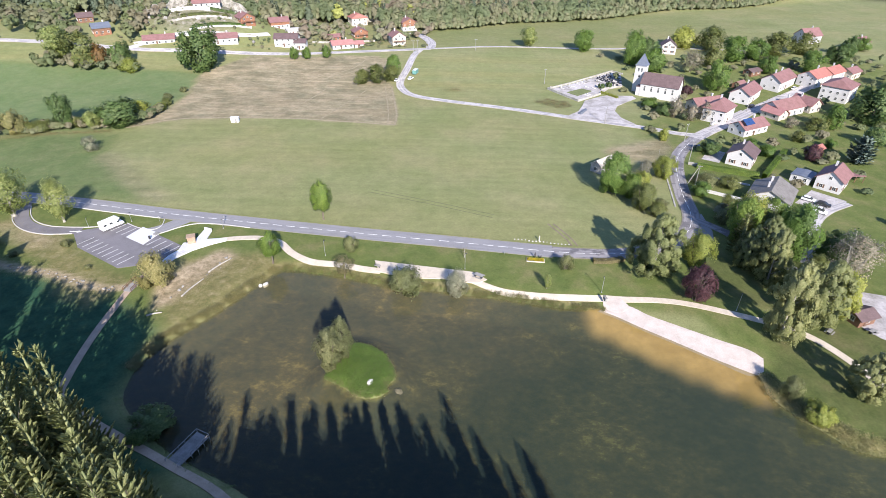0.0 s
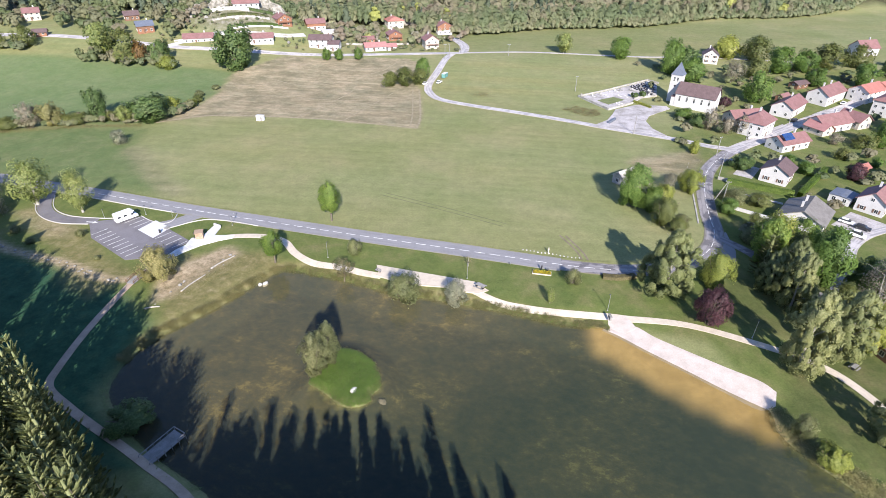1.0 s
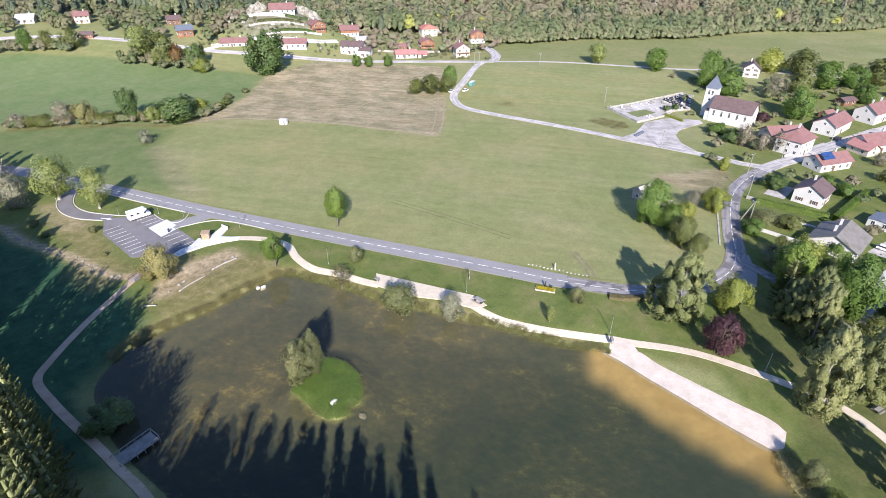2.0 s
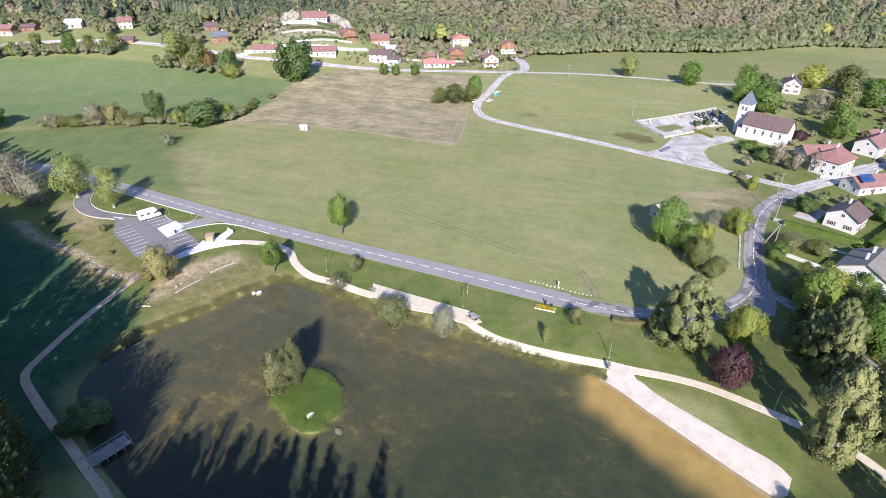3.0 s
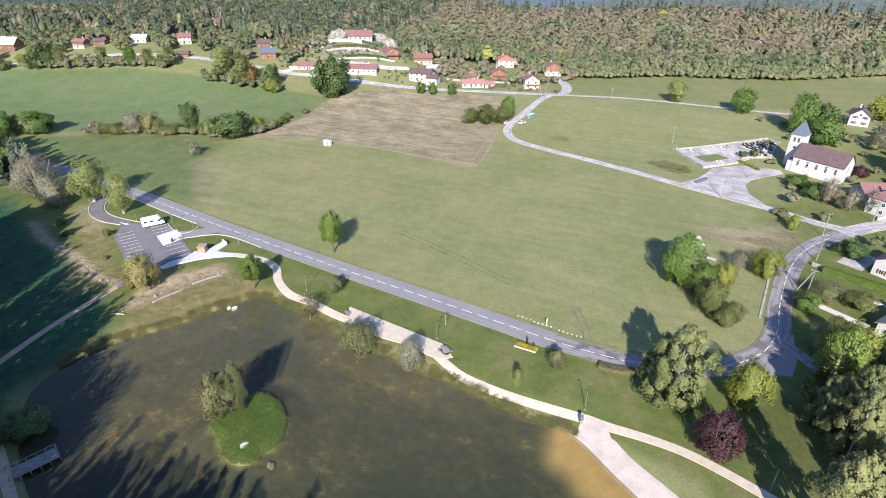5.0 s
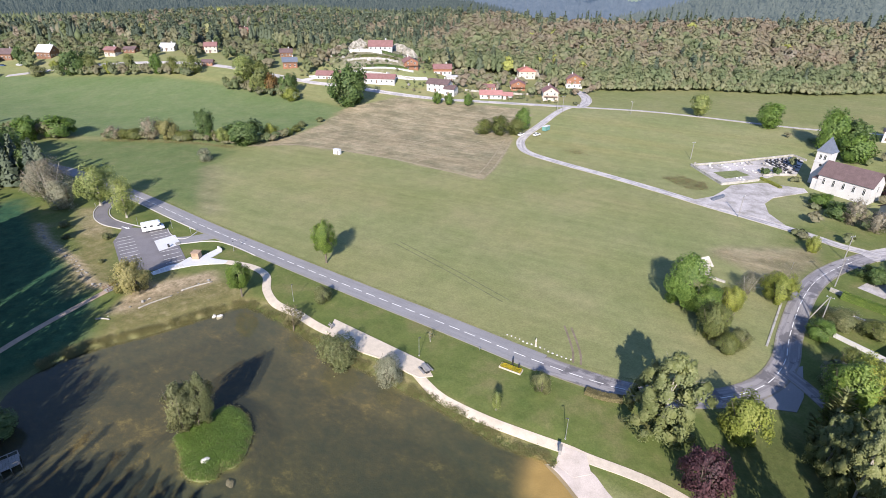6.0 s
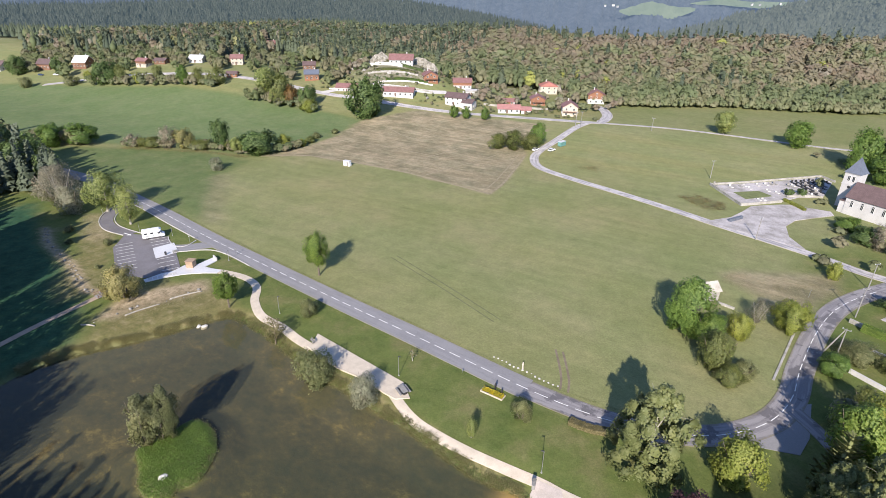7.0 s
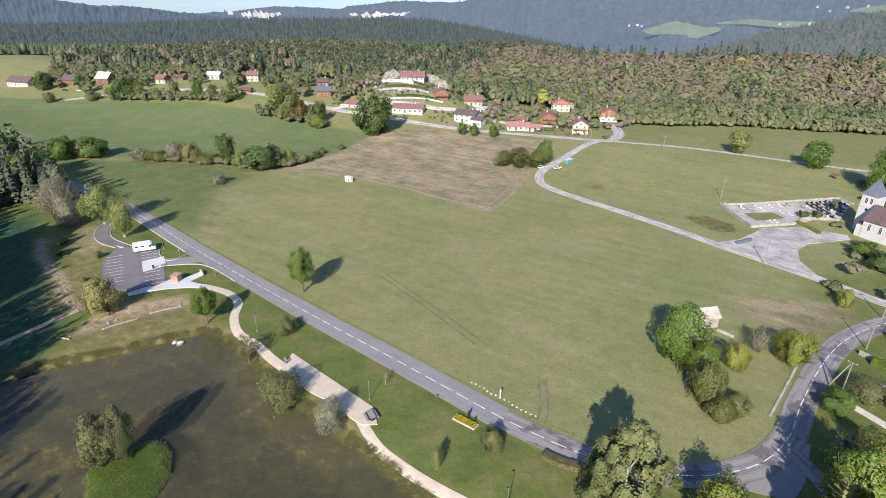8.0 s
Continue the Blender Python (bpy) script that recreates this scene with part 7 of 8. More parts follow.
# verges of the main road
way = np.gradient(main_line, axis=0)
way /= np.linalg.norm(way, axis=1)[:, None]
left_side = np.column_stack([-way[:, 1], way[:, 0]])
sel = (main_line[:, 0] > -150) & (main_line[:, 0] < 60) & (main_line[:, 1] < 160)
tufts("verge", band((main_line + left_side * 3.7)[sel], -0.1, 0.4, 1300, 11), 5, 0.15, 0.15, LEAF["olive"], "dark rough grass verge beside the road", 11)
tufts("verge", band((main_line - left_side * 4.1)[sel], -0.3, 0.3, 900, 12), 5, 0.1, 0.15, LEAF["olive"], "rough grass verge on the pond side of the road", 12)


def clipped_hedge(pts, width, height, tone, label):
    """A hedge of small leaves over a trimmed body."""
    r = np.random.default_rng(int(abs(pts[0][0])))
    line = curve_through(pts, 0.5)
    n = int(len(line) * 0.5 * 150)
    i = r.integers(0, len(line) - 1, n)
    d = line[i + 1] - line[i]
    nrm = np.column_stack([-d[:, 1], d[:, 0]]) / np.linalg.norm(d, axis=1)[:, None]
    u, face = r.uniform(-0.5, 0.5, n), r.random(n)
    off = np.where(face < 0.4, u, np.sign(u) * 0.5) * width
    zz = np.where(face < 0.4, 1.0, r.random(n)) * height * (1 + 0.06 * r.normal(size=n))
    p2 = line[i] + d * r.random((n, 1)) + nrm * off[:, None]
    p = np.column_stack([p2, ground_height(p2[:, 0], p2[:, 1]) + zz])
    nor = np.column_stack([nrm * np.where(face < 0.4, 0, np.sign(u))[:, None], np.where(face < 0.4, 1.0, 0.1)])
    v, f, q = leaf_cloud(p, nor, 0.12 + 0.1 * r.random(n))
    # the trimmed body under the leaves
    way = np.gradient(line, axis=0)
    way /= np.linalg.norm(way, axis=1)[:, None]
    side = np.column_stack([-way[:, 1], way[:, 0]]) * width * 0.46
    z = ground_height(line[:, 0], line[:, 1])
    ring = np.stack([np.column_stack([line + side, z]), np.column_stack([line + side, z + height * 0.95]), np.column_stack([line - side, z + height * 0.95]), np.column_stack([line - side, z])], 1).reshape(-1, 3)
    o, m = len(v), len(line)
    faces = f.tolist() + [[o + 4 * a + b, o + 4 * a + b + 1, o + 4 * a + b + 5, o + 4 * a + b + 4] for a in range(m - 1) for b in range(3)] + [[o, o + 1, o + 2, o + 3], [o + 4 * m - 4, o + 4 * m - 3, o + 4 * m - 2, o + 4 * m - 1]]
    v = np.concatenate([v, ring])
    q = np.concatenate([q, np.tile([[0, 0, 1.0]], (4 * m, 1))])
    return tagged(new("hedge", mesh_of("hedge", v.tolist(), faces, LEAF[tone], normals=q.tolist())), label, "hedge")


clipped_hedge([(90.6, 193), (100, 189), (110, 185)], 1.5, 1.9, "round", "clipped green hedge beside the road and garden")
clipped_hedge([(111.5, 184), (121, 196.5), (130.5, 208.5)], 1.8, 2.1, "round", "clipped bright green hedge between gardens")
clipped_hedge([(39, 126.2), (43, 126.2), (47.5, 127.6)], 1.6, 0.9, "sparse", "low brownish hedge beside the road")
clipped_hedge([(121, 268), (127, 275)], 1.2, 1.4, "yellow", "low garden hedge by the church")
clipped_hedge([(73.6, 287), (77, 283.6), (80.6, 279)], 1.2, 0.9, "yellow", "low green hedge between forecourt and cemetery")


# ---- small things ----
def rock(x, y, size, material, label, name="boulder", seed=0, flat=0.7):
    bm = bmesh.new()
    bmesh.ops.create_icosphere(bm, subdivisions=1 if name == "outcrop" else 2, radius=size)
    for v in bm.verts:
        k = 1 + (0.9 if name == "outcrop" else 0.35) * noise.noise(v.co / size * 1.3 + Vector((seed * 3.1, x, y)))
        v.co = Vector((v.co.x * k, v.co.y * k * 0.8, v.co.z * k * flat))
    me = bpy.data.meshes.new(name)
    bm.to_mesh(me)
    bm.free()
    me.materials.append(M[material])
    ob = tagged(new(name, me), label, "rock")
    ob.matrix_world = pose(x, y, ground_at(x, y) + size * 0.25, 0, 0, seed * 77)
    return ob


rock(-15.9, 79.4, 0.8, "concrete", "white boulder on the islet", seed=1)
rock(-9.9, 78.8, 0.9, "stone", "mossy boulder just off the islet", seed=2)
rock(-49.1, 113.5, 0.9, "concrete", "pale boulders at the pond edge", seed=3)
rock(-50.2, 112.8, 0.7, "concrete", "pale boulders at the pond edge", seed=4)
r = np.random.default_rng(12)
stream = curve_through([(-71.3, 97.9), (-70.4, 106.2), (-66.6, 112.5), (-63.5, 117.9), (-62.5, 123.6)], 1.0)
for i in range(12):
    p = stream[int(r.integers(0, len(stream)))] + r.normal(0, 0.5, 2)
    rock(float(p[0]), float(p[1]), float(0.2 + 0.45 * r.random() ** 3), "stone", "grey stone of the dry streambed", "stone", i)


def log(pts, thick, label):
    """A barkless trunk lying along the points."""
    ob = tagged(new("log"), label, "log")
    line = curve_through(pts, 0.8)
    way = np.gradient(line, axis=0)
    way /= np.linalg.norm(way, axis=1)[:, None]
    rings = []
    for i, ((x, y), (dx, dy)) in enumerate(zip(line, way)):
        q, z = thick * (1 - 0.35 * i / len(line)), ground_at(x, y) + thick * 0.6
        rings.append([(x - dy * q * math.cos(a), y + dx * q * math.cos(a), z + q * math.sin(a)) for a in np.arange(7) * math.tau / 7])
    verts = [p for ring in rings for p in ring]
    faces = [(7 * i + j, 7 * i + (j + 1) % 7, 7 * i + 7 + (j + 1) % 7, 7 * i + 7 + j) for i in range(len(rings) - 1) for j in range(7)]
    faces += [tuple(range(6, -1, -1)), tuple(range(len(verts) - 7, len(verts)))]
    part("trunk", mesh_of("trunk", verts, faces, M["pale_bark"], True), None, ob)
    return ob


log([(-72.4, 97.3), (-70.8, 98.3), (-69.2, 98.7)], 0.24, "bleached log lying in the rough grass")
log([(-67.4, 105.1), (-66.6, 108.6), (-65, 112.9)], 0.22, "long bleached log beside the dry stream")
log([(-64.9, 115.8), (-63.6, 119), (-61.4, 122.7)], 0.26, "bleached log with a pale root end")
gully = curve_through([(-140, 123), (-127, 117.5), (-115.6, 114.9), (-105.8, 113.2), (-96, 109.6), (-88.3, 107.3), (-84, 108.7)], 1.0)
for i in range(60):
    p = gully[int(r.integers(0, len(gully)))] + r.normal(0, 0.5, 2)
    rock(float(p[0]), float(p[1]), float(0.15 + 0.3 * r.random() ** 2), "stone", "grey stone of the shaded brook", "stone", i + 40)
for i in range(16):
    f = i / 15
    rock(18.1 + 15.6 * f, 137.2 - 2.4 * f + float(r.normal(0, 0.15)), float(0.16 + 0.14 * r.random()), "concrete", "white kerb stone along the field edge", "stone", i + 80)


for i in range(80):
    x, y = -176 + 26 * float(r.normal()), 382 + 9 * float(r.normal())
    if math.hypot(x + 171, y - 382) > 13:
        rock(x, y, float(0.6 + 1.5 * r.random() ** 2), "stone" if i % 3 else "wall_stone", "pale limestone outcrop on the slope", "outcrop", i + 120, 0.6)


def rock_face(x, y, turn, length, height, seed):
    """A blasted limestone bank: ledges and hollows, leaning back into the slope."""
    ob = tagged(new("rock_face"), "pale blasted limestone bank beside a hillside house", "rock")
    n, m = int(length / 0.7), int(height / 0.6)
    c, s = math.cos(radians(turn)), math.sin(radians(turn))
    verts = []
    for i in range(n + 1):
        u = (i / n - 0.5) * length
        top = height * (0.45 + 0.55 * math.sin(math.pi * i / n) ** 0.6) * (1 + 0.4 * noise.noise(Vector((u * 0.25, seed, 0))))
        for j in range(m + 1):
            f = j / m
            q = Vector((u * 0.45, f * height * 0.5, seed * 7.0))
            back = f * height * 0.55 + 1.1 * noise.noise(q) + 0.6 * noise.noise(q * 2.6)
            px, py = x + u * c - back * s, y + u * s + back * c
            verts.append((px, py, ground_at(x + u * c, y + u * s) - 1.2 + f * (top + 1.2)))
    faces = [(i * (m + 1) + j, (i + 1) * (m + 1) + j, (i + 1) * (m + 1) + j + 1, i * (m + 1) + j + 1) for i in range(n) for j in range(m)]
    part("bank", mesh_of("bank", verts, faces, M["cliff_stone"]), None, ob)
    return ob


rock_face(-188, 377, 28, 14, 5.5, 1)
rock_face(-158, 393, 20, 18, 5.5, 2)
rock_face(-203, 372, 40, 12, 5, 3)
rock_face(-78, 452, 20, 16, 5, 4)
rock_face(-44, 436, 15, 14, 4, 5)


def lamp_post(x, y, height=5.0, turn=0):
    ob = tagged(new("street_lamp"), "slim steel path lamp on the lawn", "lamp", "path lamps")
    ob.matrix_world = pose(x, y, ground_at(x, y), 0, 0, turn)
    part("pole", tube_bm([(0, 0, -0.2, 0.09), (0, 0, 0.4, 0.09), (0, 0, 0.42, 0.06), (0, 0, height, 0.045)]), M["steel"], ob)
    part("base", tube_bm([(0, 0, 0, 0.17), (0, 0, 0.06, 0.17)]), M["concrete"], ob)
    part("head", box_bm([(0.22, 0, height, 0.55, 0.24, 0.1)], 0.03), M["dark_metal"], ob)
    return ob


for x, y, t in ((3.5, 121, 20), (38.6, 112.6, 200), (-35.7, 125.6, 40), (-70, 139, 0), (-111, 137.6, 0), (-99.8, 141.6, 0), (70, 106.5, 60)):
    lamp_post(x, y, 5.0 if x > -60 else 3.2, t)


def utility_pole(x, y, height=8.0, turn=0, stay=False):
    ob = tagged(new("utility_pole"), "grey weathered utility pole with crossarm", "pole", "utility poles")
    ob.matrix_world = pose(x, y, ground_at(x, y), 0, 0, turn)
    part("pole", tube_bm([(0, 0, -0.5, 0.16), (0, 0, height, 0.1)], 8), M["grey_wood"], ob)
    part("crossarm", box_bm([(0, 0, height - 0.3, 1.8, 0.1, 0.12)]), M["steel"], ob)
    for i in range(3):
        part("insulator", tube_bm([((i - 1) * 0.75, 0, height - 0.24, 0.05), ((i - 1) * 0.75, 0, height, 0.07)], 6), M["frame"], ob)
    if stay:
        bm = tube_bm([(0, 0, 0, 0.16), (0, 0, height * 1.02, 0.1)], 8)
        bmesh.ops.transform(bm, matrix=pose(2.6, 0, -0.3, 0, -18, 0), verts=bm.verts)
        part("stay", bm, M["stone"], ob)
    return ob


for x, y, h, t, s in ((90, 199.5, 8.5, 30, False), (84.6, 177.4, 7.5, 160, True), (65.8, 239.8, 8, 60, False), (45.5, 300, 8, 40, False), (-30.6, 348.3, 9, 10, False), (-27.9, 349.8, 9, 10, False),
                      (8.3, 363, 7, 0, False), (94.5, 219, 8, 40, False), (112, 238, 8, 40, False), (138, 261, 8, 40, False), (102, 127, 7, 0, False), (86, 138, 6, 0, False)):
    utility_pole(x, y, h, t, s)


def bench(x, y, turn, table=False):
    ob = tagged(new("picnic_table" if table else "bench"), "grey picnic table with fixed benches on gravel" if table else "grey slatted bench on gravel", "table" if table else "bench")
    ob.matrix_world = pose(x, y, ground_at(x, y) + 0.13, 0, 0, turn)
    if table:
        part("tabletop", box_bm([(0, (i - 2) * 0.17, 0.75, 1.9, 0.15, 0.05) for i in range(5)]), M["grey_wood"], ob)
        for s in (-1, 1):
            part("seat", box_bm([(0, s * 0.75 + (i - 0.5) * 0.16, 0.45, 1.9, 0.14, 0.05) for i in range(2)]), M["grey_wood"], ob)
            part("leg", box_bm([(s * 0.7, 0, 0.37, 0.1, 0.6, 0.74), (s * 0.7, 0, 0.38, 0.1, 1.7, 0.08)]), M["dark_metal"], ob)
    else:
        part("seat", box_bm([(0, (i - 1) * 0.15, 0.45, 1.8, 0.13, 0.05) for i in range(3)]), M["grey_wood"], ob)
        part("backrest", box_bm([(0, 0.28, 0.65 + 0.16 * i, 1.8, 0.05, 0.13) for i in range(2)]), M["grey_wood"], ob)
        for s in (-1, 1):
            part("leg", box_bm([(s * 0.7, 0, 0.22, 0.08, 0.45, 0.45), (s * 0.7, 0.28, 0.6, 0.08, 0.06, 0.5)]), M["dark_metal"], ob)
    return ob


big = bench(7.2, 117.1, -30, True)
big.scale = (1.35, 1.35, 1.2)
bench(-20.3, 120.6, -25)
bench(88, 99, 40, True)
bench(98, 99.5, 20, True)

# beach cabin bench and slab
slab = tagged(new("pavement", None), "pale concrete slab above the beach", "slab", kind="structure")
part("surface", sheet_bm([(38.6, 111), (38.3, 108.2), (38.9, 107), (42, 105.6), (44.6, 107.2), (43.6, 109.2), (42.9, 110.7)], 0.15, 0.4), M["beach"], slab)
box = tagged(new("storage_box"), "grey metal notice box beside the beach slab", "box")
box.matrix_world = pose(38.6, 108.9, 1.55, 0, 0, 10)
part("body", box_bm([(0, 0, 0.5, 0.5, 1.5, 1.0)], 0.04), M["grey_wood"], box)
part("lid", box_bm([(0, 0, 1.04, 0.6, 1.6, 0.08)], 0.02), M["stone"], box)

# flower bed
bed = tagged(new("flower_bed"), "timber-edged bed of yellow flowers beside the road", "flower bed")
bed.matrix_world = pose(23.1, 126.0, 1.5, 0, 0, -4)
for s in (-1, 1):
    part("edging", box_bm([(0, s * 0.75, 0.15, 5.0, 0.12, 0.4)]), M["cream"], bed)
    part("edging", box_bm([(s * 2.44, 0, 0.15, 0.12, 1.4, 0.4)]), M["cream"], bed)
part("soil", box_bm([(0, 0, 0.12, 4.8, 1.4, 0.3)]), M["bark"], bed)
r = np.random.default_rng(15)
p = np.column_stack([r.uniform(-2.3, 2.3, 1500), r.uniform(-0.65, 0.65, 1500), 0.3 + 0.35 * r.random(1500)])
v, f, q = leaf_cloud(p, np.tile([0, 0, 1.0], (1500, 1)), 0.07 + 0.08 * r.random(1500))
part("bloom", mesh_of("bloom", v.tolist(), f.tolist(), M["bloom"]), None, bed, "yellow flowers")


def sculpture(x, y, height, material, label):
    """A plain upright garden figure, kept as one simple form."""
    bm = tube_bm([(0, 0, 0, 0.2), (0, 0, 0.1, 0.22), (0, 0, height * 0.4, 0.15), (0, 0, height * 0.7, 0.24), (0.02, 0, height * 0.85, 0.12), (0.03, 0, height * 0.92, 0.15), (0.03, 0, height, 0.08)], 8)
    me = bpy.data.meshes.new("sculpture")
    bm.to_mesh(me)
    bm.free()
    me.materials.append(M[material])
    ob = tagged(new("sculpture", me), label, "sculpture")
    ob.matrix_world = pose(x, y, ground_at(x, y), 0, 0, 20)


sculpture(23.0, 127.3, 1.9, "dark_metal", "dark wooden garden sculpture behind the flowers")
sculpture(24.6, 126.9, 1.2, "dark_metal", "small dark garden sculpture beside the flowers")
sculpture(25.2, 136.6, 1.8, "cream", "pale wooden roadside sculpture at the field edge")


# ---- dock and footbridge ----
dock = tagged(new("jetty"), "grey timber jetty with low rails over the pond", "jetty")
dock.matrix_world = pose(-46.7, 61.2, 0, 0, 0, 68)
for i in range(18):
    part("plank", box_bm([(-3.9 + 0.46 * i, 0, 0.72, 0.43, 3.0, 0.06)]), M["grey_wood"], dock)
for s in (-1, 1):
    part("rail", box_bm([(0.6, s * 1.5, 1.45, 7.4, 0.12, 0.1)]), M["grey_wood"], dock, "weathered handrail")
    for i in range(6):
        part("post", tube_bm([(-3.0 + 1.45 * i, s * 1.5, -1.8, 0.08), (-3.0 + 1.45 * i, s * 1.5, 1.45, 0.08)], 6), M["grey_wood"], dock)
part("rail", box_bm([(4.3, 0, 1.45, 0.12, 3.0, 0.1)]), M["grey_wood"], dock, "weathered handrail")
bridge = tagged(new("footbridge"), "small timber footbridge with dark rails over the brook", "bridge")
bridge.matrix_world = pose(-81.8, 109.2, 1.55, 0, 0, 85)
for i in range(14):
    part("plank", box_bm([(-2.6 + 0.4 * i, 0, 0.1, 0.37, 2.2, 0.07)]), M["grey_wood"], bridge)
for s in (-1, 1):
    part("rail", box_bm([(0, s * 1.1, 1.0, 5.6, 0.1, 0.1), (0, s * 1.1, 0.6, 5.6, 0.06, 0.1)]), M["brown_wood"], bridge)
    for i in range(4):
        part("post", box_bm([(-2.6 + 1.73 * i, s * 1.1, 0.5, 0.1, 0.1, 1.1)]), M["brown_wood"], bridge)

# ---- car park ----
def kerb(pts, label="pale concrete kerb of the car park", width=0.22, height=0.14):
    ob = new("kerb", ribbon_mesh("kerb", curve_through(pts, 1.0), width, height + 0.08, M["concrete"], 0.3, 2))
    return tagged(ob, label, "kerb", kind="structure")


kerb([(-137.3, 149.5), (-133.2, 143.6), (-128.4, 139.6), (-121.6, 137.3), (-112, 137.3), (-106.2, 138.4)])
kerb([(-142, 150), (-137.8, 141.5), (-131, 135.6), (-122.6, 132.8), (-113.5, 133.4)])
kerb([(-100.5, 140.4), (-96, 138), (-91, 137), (-89.3, 139.2), (-90.2, 143.2)])
kerb([(-88.2, 134.4), (-86.2, 136.2), (-83, 139.2), (-79, 141.2), (-72, 141.2), (-62, 139.6)])
kerb([(-148, 153), (-130, 150.8), (-110, 147.1), (-92, 144.1)], "pale kerb line along the road")
line_mesh = bpy.data.meshes.new("bay_line")
bm = box_bm([(0, 0, 0, 4.8, 0.12, 0.02)])
bm.to_mesh(line_mesh)
bm.free()
line_mesh.materials.append(M["paint"])


def bays(start, end, count, turn):
    for i in range(count):
        f = i / (count - 1)
        d = part("bay_line", line_mesh, None, lot)
        d.matrix_basis = pose(start[0] + (end[0] - start[0]) * f, start[1] + (end[1] - start[1]) * f, 1.612, 0, 0, turn)


bays((-107.0, 129.6), (-90.0, 120.2), 9, 60)
bays((-101.8, 137.6), (-97.4, 135.5), 3, 60)
bays((-87.2, 130.2), (-79.8, 126.2), 4, 60)
part("arrow", slab_bm([(-115, 134.4), (-112.6, 134.5), (-112.6, 134.0), (-111.2, 134.7), (-112.6, 135.3), (-112.6, 134.9), (-115, 134.8)], 1.6, 1.612), M["paint"], lot)
pad = tagged(new("service_pad"), "white concrete service slab for campervans", "slab")
part("slab", slab_bm([(-96.5, 132.3), (-94.5, 138.3), (-87.6, 134.8), (-89.3, 128.4)], 1.5, 1.68), M["sheet"], pad)
part("kerb", slab_bm([(-89.3, 134.0), (-88.9, 135.3), (-87.6, 134.7), (-88.1, 133.4)], 1.5, 1.9), M["stone"], pad)
part("terminal", box_bm([(-88.9, 131.5, 2.2, 0.5, 0.4, 1.1, 30)], 0.03), M["dark_metal"], pad)
terrace = tagged(new("pavement", None), "white concrete walkway beside the car park", "walkway", kind="structure")
part("surface", slab_bm([(-80.3, 118.6), (-79.4, 123.2), (-77.9, 126.2), (-78.2, 130), (-75.6, 130.6), (-75.3, 138), (-72.7, 136.9), (-72.4, 132.4), (-66.6, 133.4), (-66.3, 131.7), (-69.8, 129.6), (-73.4, 126.6), (-76.4, 122.6), (-78.6, 118)], 1.2, 1.7), M["sheet"], terrace)
for i in range(6):
    f = (i + 0.5) / 6
    part("slab", box_bm([(-79.4 + 3.6 * f, 119.2 + 6.6 * f, 1.73, 1.0, 1.5, 0.06, 60)]), M["render"], terrace)
low_wall = tagged(new("garden_wall"), "low white concrete wall on the walkway", "wall")
part("wall_panel", box_bm([(-73.9, 137.3, 2.1, 2.6, 0.4, 0.9, -20)], 0.03), M["render"], low_wall)
kiosk = tagged(new("kiosk"), "small square timber-clad hut with a flat tan roof", "cabin")
kiosk.matrix_world = pose(-75.9, 130.6, 1.7, 0, 0, 24)
for side in range(4):
    turn = 90 * side
    for i in range(6):
        b = part("board", box_bm([(1.0, -0.85 + 0.34 * i, 0.95, 0.06, 0.31, 1.9)]), M["pale_wood"], kiosk)
        b.matrix_basis = pose(0, 0, 0, 0, 0, turn)
part("roof", box_bm([(0, 0, 1.95, 2.5, 2.5, 0.12)], 0.03), M["pale_wood"], kiosk, "flat tan board roof")
part("panel", box_bm([(-1.5, 0.2, 0.95, 0.08, 1.4, 1.8, 8)]), M["dark_metal"], kiosk, "dark notice panel")


def sign_post(x, y, height, turn, colour="steel"):
    ob = tagged(new("sign_post"), "small road sign on a steel post", "sign", "road signs")
    ob.matrix_world = pose(x, y, ground_at(x, y), 0, 0, turn)
    part("pole", tube_bm([(0, 0, -0.2, 0.04), (0, 0, height, 0.04)], 6), M["steel"], ob)
    part("plate", box_bm([(0, -0.04, height - 0.2, 0.4, 0.03, 0.4)], 0.008), M[colour], ob)


for x, y, h, t in ((-90.6, 141.2, 2.4, 40), (-136, 140, 2.3, 20), (-71, 142.8, 2.2, 0), (14.6, 128.9, 0.8, 0), (80, 205, 2.3, 60)):
    sign_post(x, y, h, t)


# ---- vehicles ----
def wheels(ob, xs, half, radius):
    for x in xs:
        for s in (-1, 1):
            w = tube_bm([(0, 0, -0.11, radius * 0.95), (0, 0, -0.09, radius), (0, 0, 0.09, radius), (0, 0, 0.11, radius * 0.95)], 14)
            bmesh.ops.transform(w, matrix=pose(x, s * half, radius, 90), verts=w.verts)
            t = part("wheel", w, M["rubber"], ob)
            h = tube_bm([(0, 0, -0.125, radius * 0.55), (0, 0, 0.125, radius * 0.55)], 10)
            bmesh.ops.transform(h, matrix=pose(x, s * half, radius, 90), verts=h.verts)
            part("rim", h, M["steel"], t)


def side_bm(outline, half, bevel=0.08):
    """A body from its side outline (x, z), as wide as twice half."""
    bm = bmesh.new()
    f = bm.faces.new([bm.verts.new((x, -half, z)) for x, z in outline])
    g = bmesh.ops.extrude_face_region(bm, geom=[f])
    for q in g["geom"]:
        if isinstance(q, bmesh.types.BMVert):
            q.co.y = half
    bmesh.ops.recalc_face_normals(bm, faces=bm.faces)
    bmesh.ops.bevel(bm, geom=list(bm.edges), offset=bevel, segments=2, affect="EDGES")
    return bm


